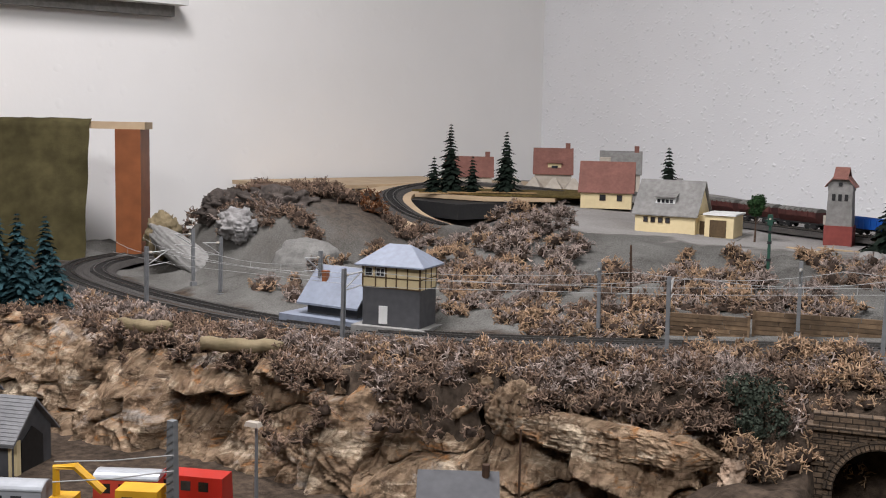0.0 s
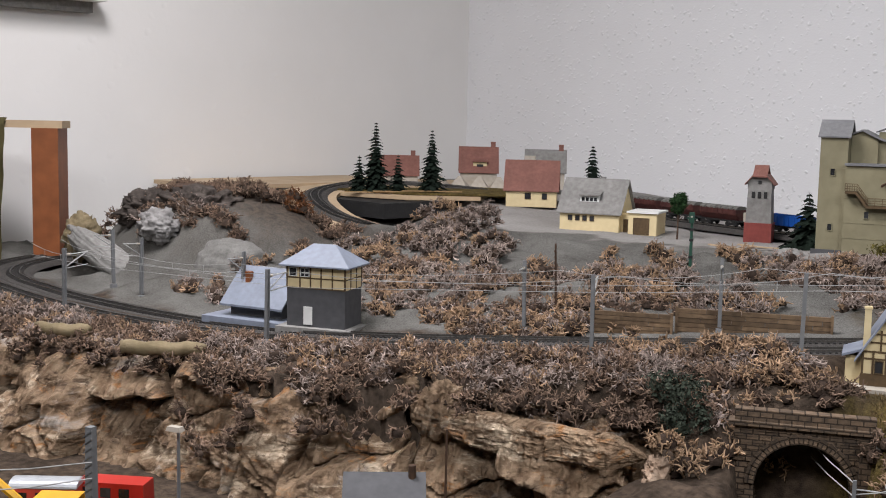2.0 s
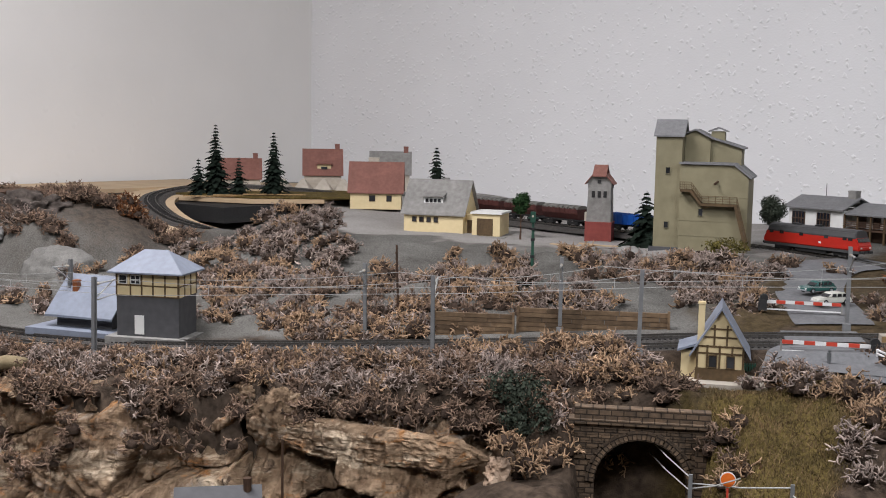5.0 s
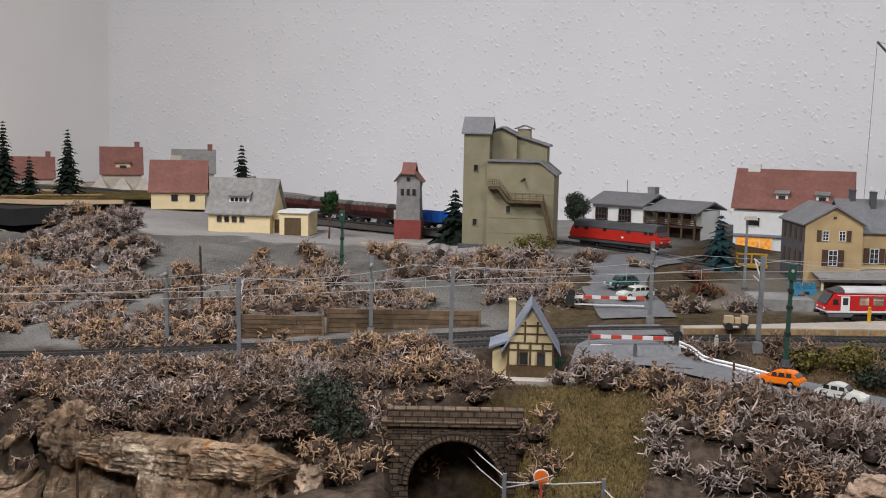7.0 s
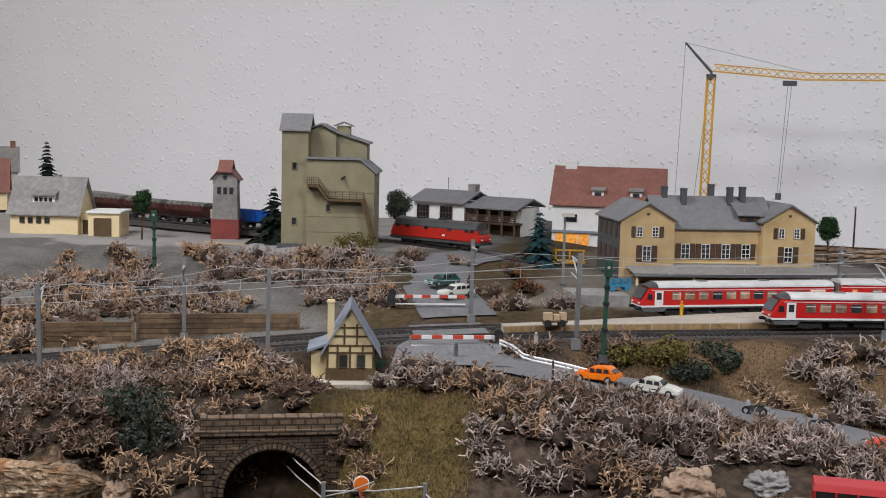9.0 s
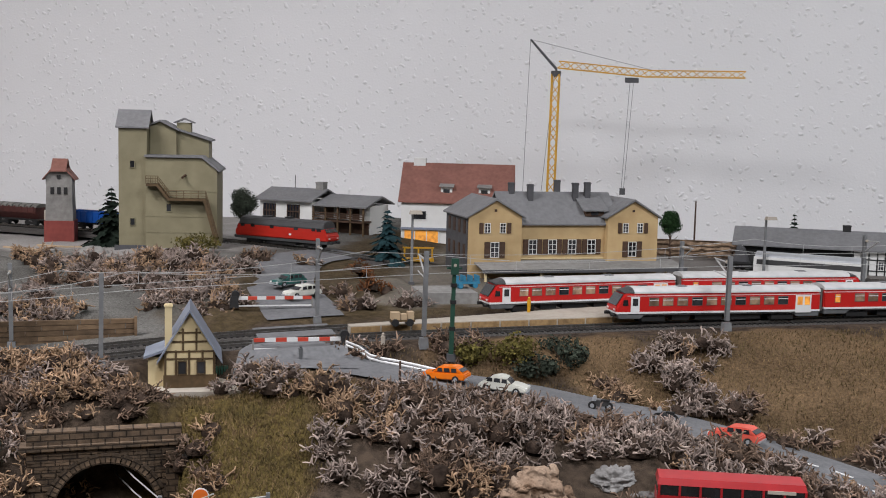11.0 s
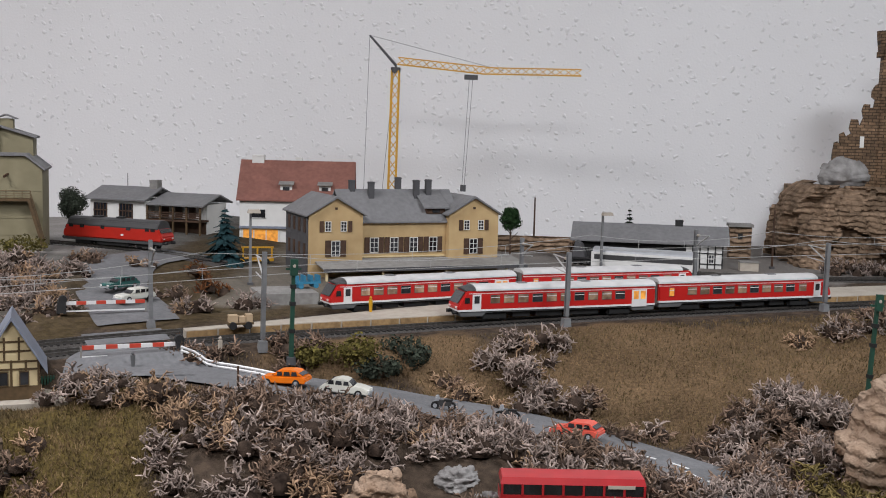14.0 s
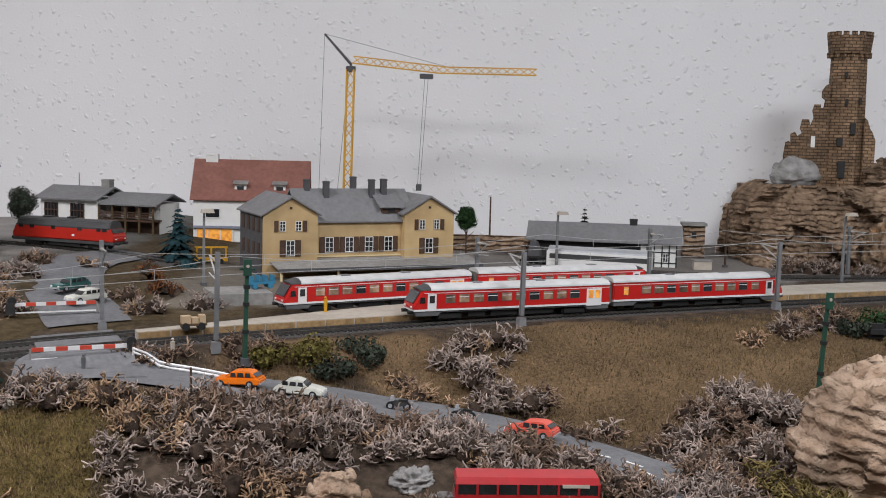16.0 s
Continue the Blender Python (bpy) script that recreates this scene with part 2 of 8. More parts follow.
M = {
    "wall_chip": woodchip("woodchip_paint", (0.76, 0.76, 0.77), 0.55, 70),
    "wall_plain": woodchip("plain_paint", (0.78, 0.765, 0.745), 0.3, 26),
    # unseen walls, floor and ceiling darkened to hold down bounced fill light
    "wall_far": mat("room_wall_paint", (0.2, 0.195, 0.19), scale=5, stain=0.1),
    "floor": mat("floor_grey", (0.1, 0.09, 0.08), rough=0.5, scale=8),
    "ceiling": mat("ceiling_paint", (0.32, 0.32, 0.32), scale=5),
    "earth": mat("earth", (0.17, 0.145, 0.12), (0.1, 0.08, 0.062), 90, 0.95, bump=0.7, bscale=700, stain=0.4, spec=0.1),
    "gravel": mat("gravel_slope", (0.24, 0.235, 0.22), (0.17, 0.165, 0.155), 400, 0.95, bump=0.5, bscale=1500, stain=0.25, spec=0.1),
    "grass": mat("dry_grass", (0.17, 0.115, 0.05), (0.1, 0.075, 0.03), 250, 0.95, bump=0.9, bscale=900, stain=0.35, spec=0.08),
    "road": mat("road_grey", (0.17, 0.172, 0.18), (0.125, 0.127, 0.132), 200, 0.8, bump=0.15, bscale=1800, stain=0.2),
    "ballast": mat("ballast", (0.1, 0.09, 0.082), (0.045, 0.042, 0.04), 900, 0.9, bump=0.9, bscale=1600, stain=0.25),
    "sleeper": mat("sleeper_dark", (0.022, 0.02, 0.019), rough=0.7, scale=400, island=0.25),
    "rail": mat("rail_steel", (0.2, 0.19, 0.18), (0.12, 0.11, 0.1), 300, 0.35, 0.8),
    "rock": ribbed(bark("cork_rock", 1.4), "X", 0.014, 0.004, 4.0),
    "rock_pale": ribbed(mat("pale_cork_rock", (0.52, 0.39, 0.29), (0.3, 0.2, 0.135), 45, 0.92, bump=1.0, bscale=220, stain=0.4, spec=0.1), "Z", 0.012, 0.003, 7.0),
    "brick": mat("tower_base_red", (0.27, 0.06, 0.048), (0.22, 0.048, 0.04), 120, 0.75, stain=0.2),
    "rock_grey": mat("grey_stone", (0.36, 0.35, 0.34), (0.2, 0.19, 0.185), 60, 0.9, bump=0.8, bscale=300, stain=0.3, spec=0.15),
    "rock_brown": ribbed(mat("layered_brown_rock", (0.4, 0.28, 0.19), (0.17, 0.115, 0.075), 80, 0.9, bump=0.8, bscale=350, stain=0.45, spec=0.15), "Z", 0.009, 0.004, 6.0),
    "rock_dark": mat("dark_mossy_rock", (0.12, 0.1, 0.088), (0.05, 0.042, 0.037), 90, 0.95, bump=1.0, bscale=300, stain=0.4, spec=0.1),
    "red": mat("train_red", (0.5, 0.018, 0.016), (0.46, 0.016, 0.014), 60, 0.35, stain=0.06),
    "white": mat("train_white", (0.72, 0.72, 0.72), (0.68, 0.68, 0.68), 80, 0.4, stain=0.05),
    "roofwhite": mat("roof_white", (0.58, 0.575, 0.57), (0.46, 0.455, 0.45), 60, 0.45, stain=0.08),
    "skirt": mat("skirt_grey", (0.14, 0.145, 0.15), rough=0.5, scale=100),
    "black": mat("matt_black", (0.012, 0.012, 0.013), (0.02, 0.02, 0.02), 200, 0.6),
    "rubber": mat("bellows_grey", (0.17, 0.165, 0.15), rough=0.8, scale=200),
    "pane": mat("dark_pane", (0.035, 0.038, 0.042), (0.02, 0.02, 0.022), 120, 0.12, rnd=0.5, stain=0.1, spec=0.6),
    "seat": mat("cream_interior", (0.62, 0.42, 0.27), (0.2, 0.12, 0.08), 90, 0.4, rnd=0.6, stain=0.5),
    "cream": mat("cream_plaster", (0.68, 0.56, 0.33), (0.64, 0.52, 0.3), 120, 0.7, stain=0.08),
    "yellowish": mat("station_ochre", (0.54, 0.39, 0.2), (0.45, 0.31, 0.15), 40, 0.75, bump=0.1, stain=0.25),
    "khaki": mat("silo_khaki", (0.25, 0.225, 0.14), (0.21, 0.185, 0.112), 50, 0.7, bump=0.1, stain=0.2),
    "roofgrey": mat("roof_slate_grey", (0.2, 0.2, 0.205), (0.16, 0.16, 0.165), 150, 0.7, bump=0.3, bscale=900, stain=0.15),
    "roofblue": mat("roof_blue_grey", (0.22, 0.25, 0.31), (0.19, 0.21, 0.26), 120, 0.55, stain=0.15),
    "roofred": mat("roof_tile_red", (0.25, 0.11, 0.085), (0.2, 0.085, 0.066), 150, 0.75, bump=0.3, bscale=900, stain=0.2),
    "brown": mat("brown_wood", (0.085, 0.045, 0.026), (0.055, 0.03, 0.018), 200, 0.7),
    "timber": mat("timber_beam", (0.12, 0.075, 0.035), (0.08, 0.05, 0.022), 200, 0.7),
    "plaster": mat("white_plaster", (0.7, 0.7, 0.68), (0.64, 0.64, 0.62), 60, 0.7, stain=0.08),
    "grey": mat("mast_grey", (0.2, 0.205, 0.21), (0.16, 0.165, 0.17), 150, 0.5, stain=0.1),
    "darkgrey": mat("dark_grey_wall", (0.085, 0.085, 0.09), (0.065, 0.065, 0.07), 90, 0.75, stain=0.15),
    "midgrey": mat("stone_grey", (0.28, 0.275, 0.26), (0.21, 0.2, 0.19), 120, 0.85, bump=0.3, stain=0.2),
    "wire": mat("wire_pale", (0.45, 0.45, 0.44), rough=0.4, scale=50),
    "green": mat("signal_green", (0.02, 0.075, 0.05), rough=0.5, scale=100),
    "crane": mat("crane_yellow", (0.7, 0.38, 0.022), (0.62, 0.33, 0.018), 80, 0.45),
    "wood": mat("bare_wood", (0.52, 0.39, 0.25), (0.44, 0.32, 0.2), 25, 0.65, bump=0.15, bscale=120, stain=0.15),
    "stained": mat("stained_wood", (0.3, 0.1, 0.035), (0.22, 0.07, 0.024), 30, 0.5, stain=0.3),
    "needle": mat("fir_needles", (0.016, 0.025, 0.018), (0.009, 0.014, 0.01), 300, 0.9, island=0.4, spec=0.1),
    "needle_blue": mat("blue_fir_needles", (0.024, 0.058, 0.066), (0.012, 0.03, 0.034), 300, 0.9, island=0.4, spec=0.1),
    "leaf": mat("leaf_green", (0.035, 0.075, 0.028), (0.018, 0.04, 0.016), 300, 0.9, island=0.45, spec=0.1),
    "olive": mat("olive_leaf", (0.15, 0.125, 0.035), (0.08, 0.07, 0.022), 300, 0.9, island=0.45, spec=0.1),
    "bush": mat("dark_bush_leaf", (0.055, 0.066, 0.048), (0.028, 0.035, 0.026), 300, 0.9, island=0.45, spec=0.1),
    # darker than the twigs: shade in the gaps is put into this colour
    "scrub_shade": mat("scrub_core_shade", (0.085, 0.06, 0.046), (0.028, 0.02, 0.016), 120, 0.95, bump=0.8, bscale=900, spec=0.05),
    "scrub_a": mat("scrub_brown", (0.3, 0.205, 0.15), (0.14, 0.097, 0.072), 60, 0.95, island=0.45, spec=0.08),
    "scrub_b": mat("scrub_tan", (0.48, 0.325, 0.21), (0.27, 0.178, 0.112), 60, 0.95, island=0.4, spec=0.08),
    "scrub_c": mat("scrub_mauve_grey", (0.43, 0.345, 0.3), (0.21, 0.165, 0.145), 60, 0.95, island=0.45, spec=0.08),
    "blue": mat("wagon_blue", (0.01, 0.09, 0.4), rough=0.45, scale=80, stain=0.1),
    "hopper": mat("wagon_brown", (0.1, 0.032, 0.027), (0.065, 0.022, 0.02), 90, 0.55),
    "locored": mat("loco_red", (0.44, 0.022, 0.014), (0.4, 0.02, 0.012), 70, 0.35, stain=0.08),
    "locogrey": mat("loco_grey", (0.06, 0.06, 0.062), rough=0.5, scale=70),
    "orange": mat("car_orange", (0.85, 0.2, 0.012), rough=0.25, scale=60, stain=0.05),
    "carwhite": mat("car_cream_white", (0.62, 0.62, 0.56), rough=0.25, scale=60, stain=0.05),
    "carteal": mat("car_teal", (0.04, 0.12, 0.11), rough=0.25, scale=60, stain=0.05),
    "carpink": mat("car_salmon", (0.75, 0.13, 0.09), rough=0.25, scale=60, stain=0.05),
    "busred": mat("bus_red", (0.42, 0.02, 0.025), rough=0.3, scale=60, stain=0.06),
    "barred": mat("barrier_red", (0.62, 0.07, 0.04), rough=0.5, scale=60),
    "cloth": mat("olive_cloth", (0.1, 0.085, 0.04), (0.065, 0.055, 0.027), 40, 0.95, bump=0.5, bscale=600, stain=0.35, spec=0.05),
    "platform": mat("platform_sand", (0.42, 0.38, 0.32), (0.36, 0.32, 0.27), 150, 0.85, bump=0.2, stain=0.15),
    "edge": mat("platform_edge", (0.4, 0.26, 0.12), (0.24, 0.15, 0.07), 180, 0.85),
    "brickstone": masonry(mat("tunnel_stone", (0.17, 0.12, 0.08), (0.085, 0.062, 0.044), 120, 0.9, bump=0.5, rnd=0.3, stain=0.3), 0.012, 0.0057, 0.0015),
    "castle": masonry(mat("castle_stone", (0.32, 0.215, 0.135), (0.19, 0.125, 0.075), 140, 0.9, bump=0.5, rnd=0.2, stain=0.35), 0.013, 0.0055, 0.002),
    "sleeperwall": mat("timber_retaining", (0.19, 0.125, 0.072), (0.11, 0.07, 0.04), 100, 0.85, bump=0.4, rnd=0.3, stain=0.3),
    "turf": mat("turf_yellow_green", (0.19, 0.14, 0.052), (0.09, 0.068, 0.026), 200, 0.95, bump=0.9, bscale=900, stain=0.4, spec=0.08),
    # faint glow added to the orange panes of shop front and railcar doors
    "lowlight": mat("orange_glow_pane", (0.95, 0.42, 0.07), (0.35, 0.1, 0.03), 120, 0.4, emit=0.35),
    "glow": mat("lamp_glow", (1.0, 0.85, 0.6), rough=0.4, emit=2.0),
    "carblue": mat("plain_blue", (0.05, 0.26, 0.42), rough=0.5, scale=80),
    "pale": mat("pale_card", (0.5, 0.45, 0.38), (0.42, 0.37, 0.31), 90, 0.8, stain=0.2),
    "log": mat("mossy_log", (0.3, 0.235, 0.14), (0.18, 0.14, 0.075), 60, 0.9, bump=0.5, stain=0.4),
    "signalorange": mat("signal_orange", (0.9, 0.2, 0.03), rough=0.4, scale=60),
    "silver": mat("silver_grey", (0.5, 0.52, 0.55), rough=0.35, metal=0.3, scale=60),
}


# ---------------------------------------------------------------- mesh tools
def box(bm, x0, x1, y0, y1, z0, z1, tx=0.0, ty=0.0):
    """A box; tx, ty draw its top in on every side."""
    v = [bm.verts.new(p) for p in ((x0, y0, z0), (x1, y0, z0), (x1, y1, z0), (x0, y1, z0), (x0 + tx, y0 + ty, z1), (x1 - tx, y0 + ty, z1), (x1 - tx, y1 - ty, z1), (x0 + tx, y1 - ty, z1))]
    for f in ((3, 2, 1, 0), (4, 5, 6, 7), (0, 1, 5, 4), (1, 2, 6, 5), (2, 3, 7, 6), (3, 0, 4, 7)):
        bm.faces.new([v[i] for i in f])
    return bm


def cut(axis, pts, a, b, bm=None):
    """A flat outline pushed along an axis from a to b. For x the outline is (y, z), for y (x, z), for z (x, y)."""
    bm = bm or bmesh.new()
    place = {"x": lambda p, s: (s, p[0], p[1]), "y": lambda p, s: (p[0], s, p[1]), "z": lambda p, s: (p[0], p[1], s)}[axis]
    lo, hi = [bm.verts.new(place(p, a)) for p in pts], [bm.verts.new(place(p, b)) for p in pts]
    n = len(pts)
    for i in range(n):
        bm.faces.new((lo[i], lo[(i + 1) % n], hi[(i + 1) % n], hi[i]))
    bm.faces.new(lo[::-1])
    bm.faces.new(hi)
    bmesh.ops.recalc_face_normals(bm, faces=bm.faces)
    return bm


def tube(bm, pts, r, n=6, r2=None):
    """A round bar along points, from radius r to r2."""
    rings, pts = [], [Vector(p) for p in pts]
    for i, p in enumerate(pts):
        d = (pts[min(i + 1, len(pts) - 1)] - pts[max(i - 1, 0)]).normalized()
        a = d.orthogonal().normalized() if i == 0 else (side - d * side.dot(d)).normalized()
        side, b = a, d.cross(a)
        q = r + ((r2 if r2 is not None else r) - r) * i / max(len(pts) - 1, 1)
        rings.append([bm.verts.new(p + (a * math.cos(k * math.tau / n) + b * math.sin(k * math.tau / n)) * q) for k in range(n)])
    for s, t in zip(rings, rings[1:]):
        for k in range(n):
            bm.faces.new((s[k], s[(k + 1) % n], t[(k + 1) % n], t[k]))
    bm.faces.new(rings[0][::-1])
    bm.faces.new(rings[-1])
    return bm


def finish(name, bm, material, bevel=0.0, smooth=False):
    if bevel:
        edges = [e for e in bm.edges if len(e.link_faces) == 2 and e.calc_face_angle(0) > 0.5]
        bmesh.ops.bevel(bm, geom=edges, offset=bevel, segments=2, affect="EDGES", clamp_overlap=True)
    me = bpy.data.meshes.new(name)
    bm.to_mesh(me)
    bm.free()
    me.materials.append(material)
    if smooth:
        me.polygons.foreach_set("use_smooth", [True] * len(me.polygons))
    return me


def part(name, bm, material, parent, label="", bevel=0.0, smooth=False):
    ob = new(name, finish(name, bm, material, bevel, smooth))
    ob.parent = parent
    return tagged(ob, label)


def thing(name, label, category, m=None, group="", kind=""):
    ob = new(name)
    ob.empty_display_size = 0.02
    if m is not None:
        ob.matrix_world = m
    return tagged(ob, label, category, group, kind)


def solid(name, bm, material, label, category, m=None, group="", kind="", bevel=0.0, smooth=False):
    ob = new(name, finish(name, bm, material, bevel, smooth))
    if m is not None:
        ob.matrix_world = m
    return tagged(ob, label, category, group, kind)


def bx(*a, **k):
    return box(bmesh.new(), *a, **k)


def sheet(name, verts, faces, material, smooth=True):
    me = bpy.data.meshes.new(name)
    me.from_pydata([tuple(v) for v in verts], [], faces)
    me.materials.append(material)
    if smooth:
        me.polygons.foreach_set("use_smooth", [True] * len(me.polygons))
    return me


def fbm(x, y, z=0.0, octaves=4):
    s, a = 0.0, 0.5
    for _ in range(octaves):
        s += a * noise.noise((x, y, z))
        x, y, z, a = x * 2.03 + 5.1, y * 2.03 + 1.7, z * 2.03 + 3.3, a * 0.5
    return s


# ---------------------------------------------------------------- room
XL, YB, XR, YF, TOP = -2.58, 2.40, 2.3, -2.2, 2.5
tagged(new("floor", finish("floor", bx(XL - 0.1, XR + 0.1, YF - 0.1, YB + 0.1, -0.1, 0), M["floor"])), "plain grey floor of the hobby room", "floor", kind="structure")
tagged(new("ceiling", finish("ceiling", bx(XL - 0.1, XR + 0.1, YF - 0.1, YB + 0.1, TOP, TOP + 0.1), M["ceiling"])), "unseen ceiling, grey to cut bounced fill light", "ceiling", kind="structure")
tagged(new("wall_north", finish("wall_north", bx(XL, XR, YB, YB + 0.1, 0, TOP), M["wall_chip"])), "cool white woodchip papered wall behind the layout", "wall", kind="structure")
tagged(new("wall_west", finish("wall_west", bx(XL - 0.1, XL, YF, YB + 0.1, 0, TOP), M["wall_plain"])), "warm white painted plaster wall", "wall", kind="structure")
tagged(new("wall_south", finish("wall_south", bx(XL, XR, YF - 0.1, YF, 0, TOP), M["wall_far"])), "unseen room wall, grey to cut bounced fill light", "wall", kind="structure")
tagged(new("wall_east", finish("wall_east", bx(XR, XR + 0.1, YF, YB + 0.1, 0, TOP), M["wall_far"])), "unseen room wall, grey to cut bounced fill light", "wall", kind="structure")


# ---------------------------------------------------------------- lie of the land
def knots(x, xs, ys):
    """A smooth line through knots."""
    xs, ys = np.array(xs, float), np.array(ys, float)
    g = np.gradient(ys, xs)
    x = np.clip(np.asarray(x, float), xs[0], xs[-1])
    i = np.clip(np.searchsorted(xs, x) - 1, 0, len(xs) - 2)
    h = xs[i + 1] - xs[i]
    u = (x - xs[i]) / h
    return (2 * u**3 - 3 * u**2 + 1) * ys[i] + (u**3 - 2 * u**2 + u) * h * g[i] + (3 * u**2 - 2 * u**3) * ys[i + 1] + (u**3 - u**2) * h * g[i + 1]


def ease(v, a, b):
    u = np.clip((np.asarray(v, float) - a) / (b - a), 0, 1)
    return u * u * (3 - 2 * u)


TX = [-1.95, -1.69, -1.3, -1.05, -0.8, -0.52, -0.124, 0.34, 1.0, 1.7]
TY = [0.648, 0.645, 0.724, 0.815, 0.965, 1.135, 1.345, 1.583, 1.92, 2.27]
TZ = [0.964, 0.965, 0.967, 0.981, 0.997, 1.02, 1.032, 1.037, 1.037, 1.037]


def track_y(x):
    return knots(x, TX, TY)


def track_z(x):
    return knots(x, TX, TZ)


def track_cos(x):
    s = (track_y(np.asarray(x) + 0.02) - track_y(np.asarray(x) - 0.02)) / 0.04
    return 1 / np.sqrt(1 + s * s)


def edge_y(x):
    """The rim of the upper level."""
    return knots(x, [-2.6, -1.8, -1.43, -1.1, -0.73, -0.5, 1.7], [1.3, 1.45, 1.53, 1.6, 1.63, 1.62, 2.6])


def upper_z(x):
    return knots(x, [-2.6, -1.9, -1.5, -1.1, -0.87, -0.6, -0.42, -0.2, 0.5, 1.7], [1.075, 1.072, 1.05, 1.047, 1.06, 1.055, 1.039, 1.036, 1.036, 1.034])


def road_y(x):
    return knots(x, [-0.6, -0.44, -0.32, -0.2, -0.1, 0.013, 0.106, 0.2], [1.12, 1.13, 1.12, 1.13, 1.133, 1.112, 1.06, 0.97])


def road_z(x):
    return knots(x, [-0.6, -0.44, -0.32, -0.2, -0.1, 0.013, 0.106, 0.2], [1.012, 1.012, 1.004, 0.992, 0.98, 0.967, 0.955, 0.95])


def cliff_y(x):
    return knots(x, [-2.2, -1.75, -1.574, -1.298, -1.05, -0.9, -0.76, -0.62], [0.33, 0.43, 0.485, 0.565, 0.635, 0.715, 0.82, 0.92])


def land(x, y):
    """Height of the scenery at a place of the plan."""
    x, y = np.asarray(x, float), np.asarray(y, float)
    yt, zt, c = track_y(x), track_z(x), track_cos(x)
    s = (y - yt) * c
    rim = np.maximum((edge_y(x) - yt) * c, 0.16)
    back = zt - 0.004 + (upper_z(x) - zt + 0.004) * np.clip((s - 0.10) / (rim - 0.10), 0, 1) ** 0.8
    # hill in the bend, with its crest
    hill = 0.15 * np.exp(-(((x + 1.895) / 0.3) ** 2 + ((y - 1.10) / 0.2) ** 2) ** 2.2)
    back = np.maximum(back, 0.945 + hill) + 0.02 * np.exp(-(((x + 1.35) / 0.17) ** 2 + ((y - 1.36) / 0.12) ** 2))
    # camera's side: scrub ledge and cliff in the west, bank and road in the east
    ce = (cliff_y(x) - yt) * c
    west = zt - 0.004 - 0.02 * ease(-s, 0.04, -ce + 0.001) - 0.12 * ease(ce - s, 0.03, 0.06)
    rs, zr = (road_y(x) - yt) * c, road_z(x)
    half = 0.042
    bank = zt - 0.004 + (zr - zt + 0.004) * ease(-s, 0.045, np.maximum(-rs - half, 0.06))
    east = np.where(s < rs - half, zr - 0.1 * ease(rs - half - s, 0.01, 0.26), bank)
    k = ease(x, -0.78, -0.6)
    front = west * (1 - k) + east * k
    z = np.where(s > 0, back, np.where(s > -0.04, zt - 0.004, front))
    # hollow below the branch line board, level yard of the cottage, cutting before the tunnel
    z = np.where((x < -1.7) & (y > 1.28), z - 0.05 * ease(-x, 1.7, 1.78) * ease(y, 1.28, 1.34) * (1 - ease(y, 1.68, 1.76)), z)
    near_house = 1 - ease(np.hypot(x + 0.51, y - 1.045), 0.045, 0.075)
    z = z * (1 - near_house) + 0.991 * near_house
    return np.where(x < -1.75, np.where(y < 0.62, np.where(y < cliff_y(x) - 0.03, 0.832, 0.948), np.where(y > 1.3, z, 0.953 + hill)), z)


def along(a, b, step=0.012):
    """Points on the main line between two x, with an offset added later."""
    n = max(int((b - a) / step), 2)
    xs = np.linspace(a, b, n)
    return np.stack([xs, track_y(xs), track_z(xs)], -1)


def offset(pts, d, dz=0.0):
    pts = np.asarray(pts, float)
    t = np.gradient(pts[:, :2], axis=0)
    t /= np.linalg.norm(t, axis=1)[:, None]
    out = pts.copy()
    dd = d(pts[:, 0]) if callable(d) else d
    out[:, 0] -= t[:, 1] * dd
    out[:, 1] += t[:, 0] * dd
    out[:, 2] += dz
    return out


gx, gy = np.arange(XL, 1.62, 0.0105), np.arange(0.12, YB, 0.0105)
GX, GY = np.meshgrid(gx, gy)
GZ = land(GX, GY)
rough = np.array([fbm(x * 9, y * 9) * 0.04 + fbm(x * 45, y * 45, 2.0) * 0.008 for x, y in zip(GX.ravel(), GY.ravel())]).reshape(GX.shape)
S = (GY - track_y(GX)) * track_cos(GX)
lane = (GY > 1.27) & (GY < 1.76) & (np.abs(GX + 0.50 + 0.32 * (np.minimum(GY, 1.6) - 1.305)) < 0.085)
calm = np.where(lane, 0.0, 1.0) * np.clip(np.minimum(np.abs(S - 0.035) / 0.1 - 0.75, 1), 0, 1) * np.clip(np.abs(GY - road_y(GX)) / 0.05 - 0.85, 0, 1) * np.where(S > 0.05, np.clip((edge_y(GX) - GY) / 0.1, 0.12, 1), 1) * np.where(GX > -0.45, np.where(S > 0, 0.05, 0.35), 1)
GZ = GZ + rough * calm
GZ = np.where((GX < -0.66) & (GY < cliff_y(GX) + 0.012), 0.832, GZ)
pu, pv = (GX + 0.53) * 0.857 + (GY - 0.90) * 0.515, -(GX + 0.53) * 0.515 + (GY - 0.90) * 0.857
GZ = GZ + (0.845 - GZ) * ease(-pv, -0.055, -0.04) * ease(pu, -0.066, -0.055) * (1 - ease(pu, 0.055, 0.066))
nx, ny = len(gx), len(gy)
faces = [(j * nx + i, j * nx + i + 1, (j + 1) * nx + i + 1, (j + 1) * nx + i) for j in range(ny - 1) for i in range(nx - 1)]


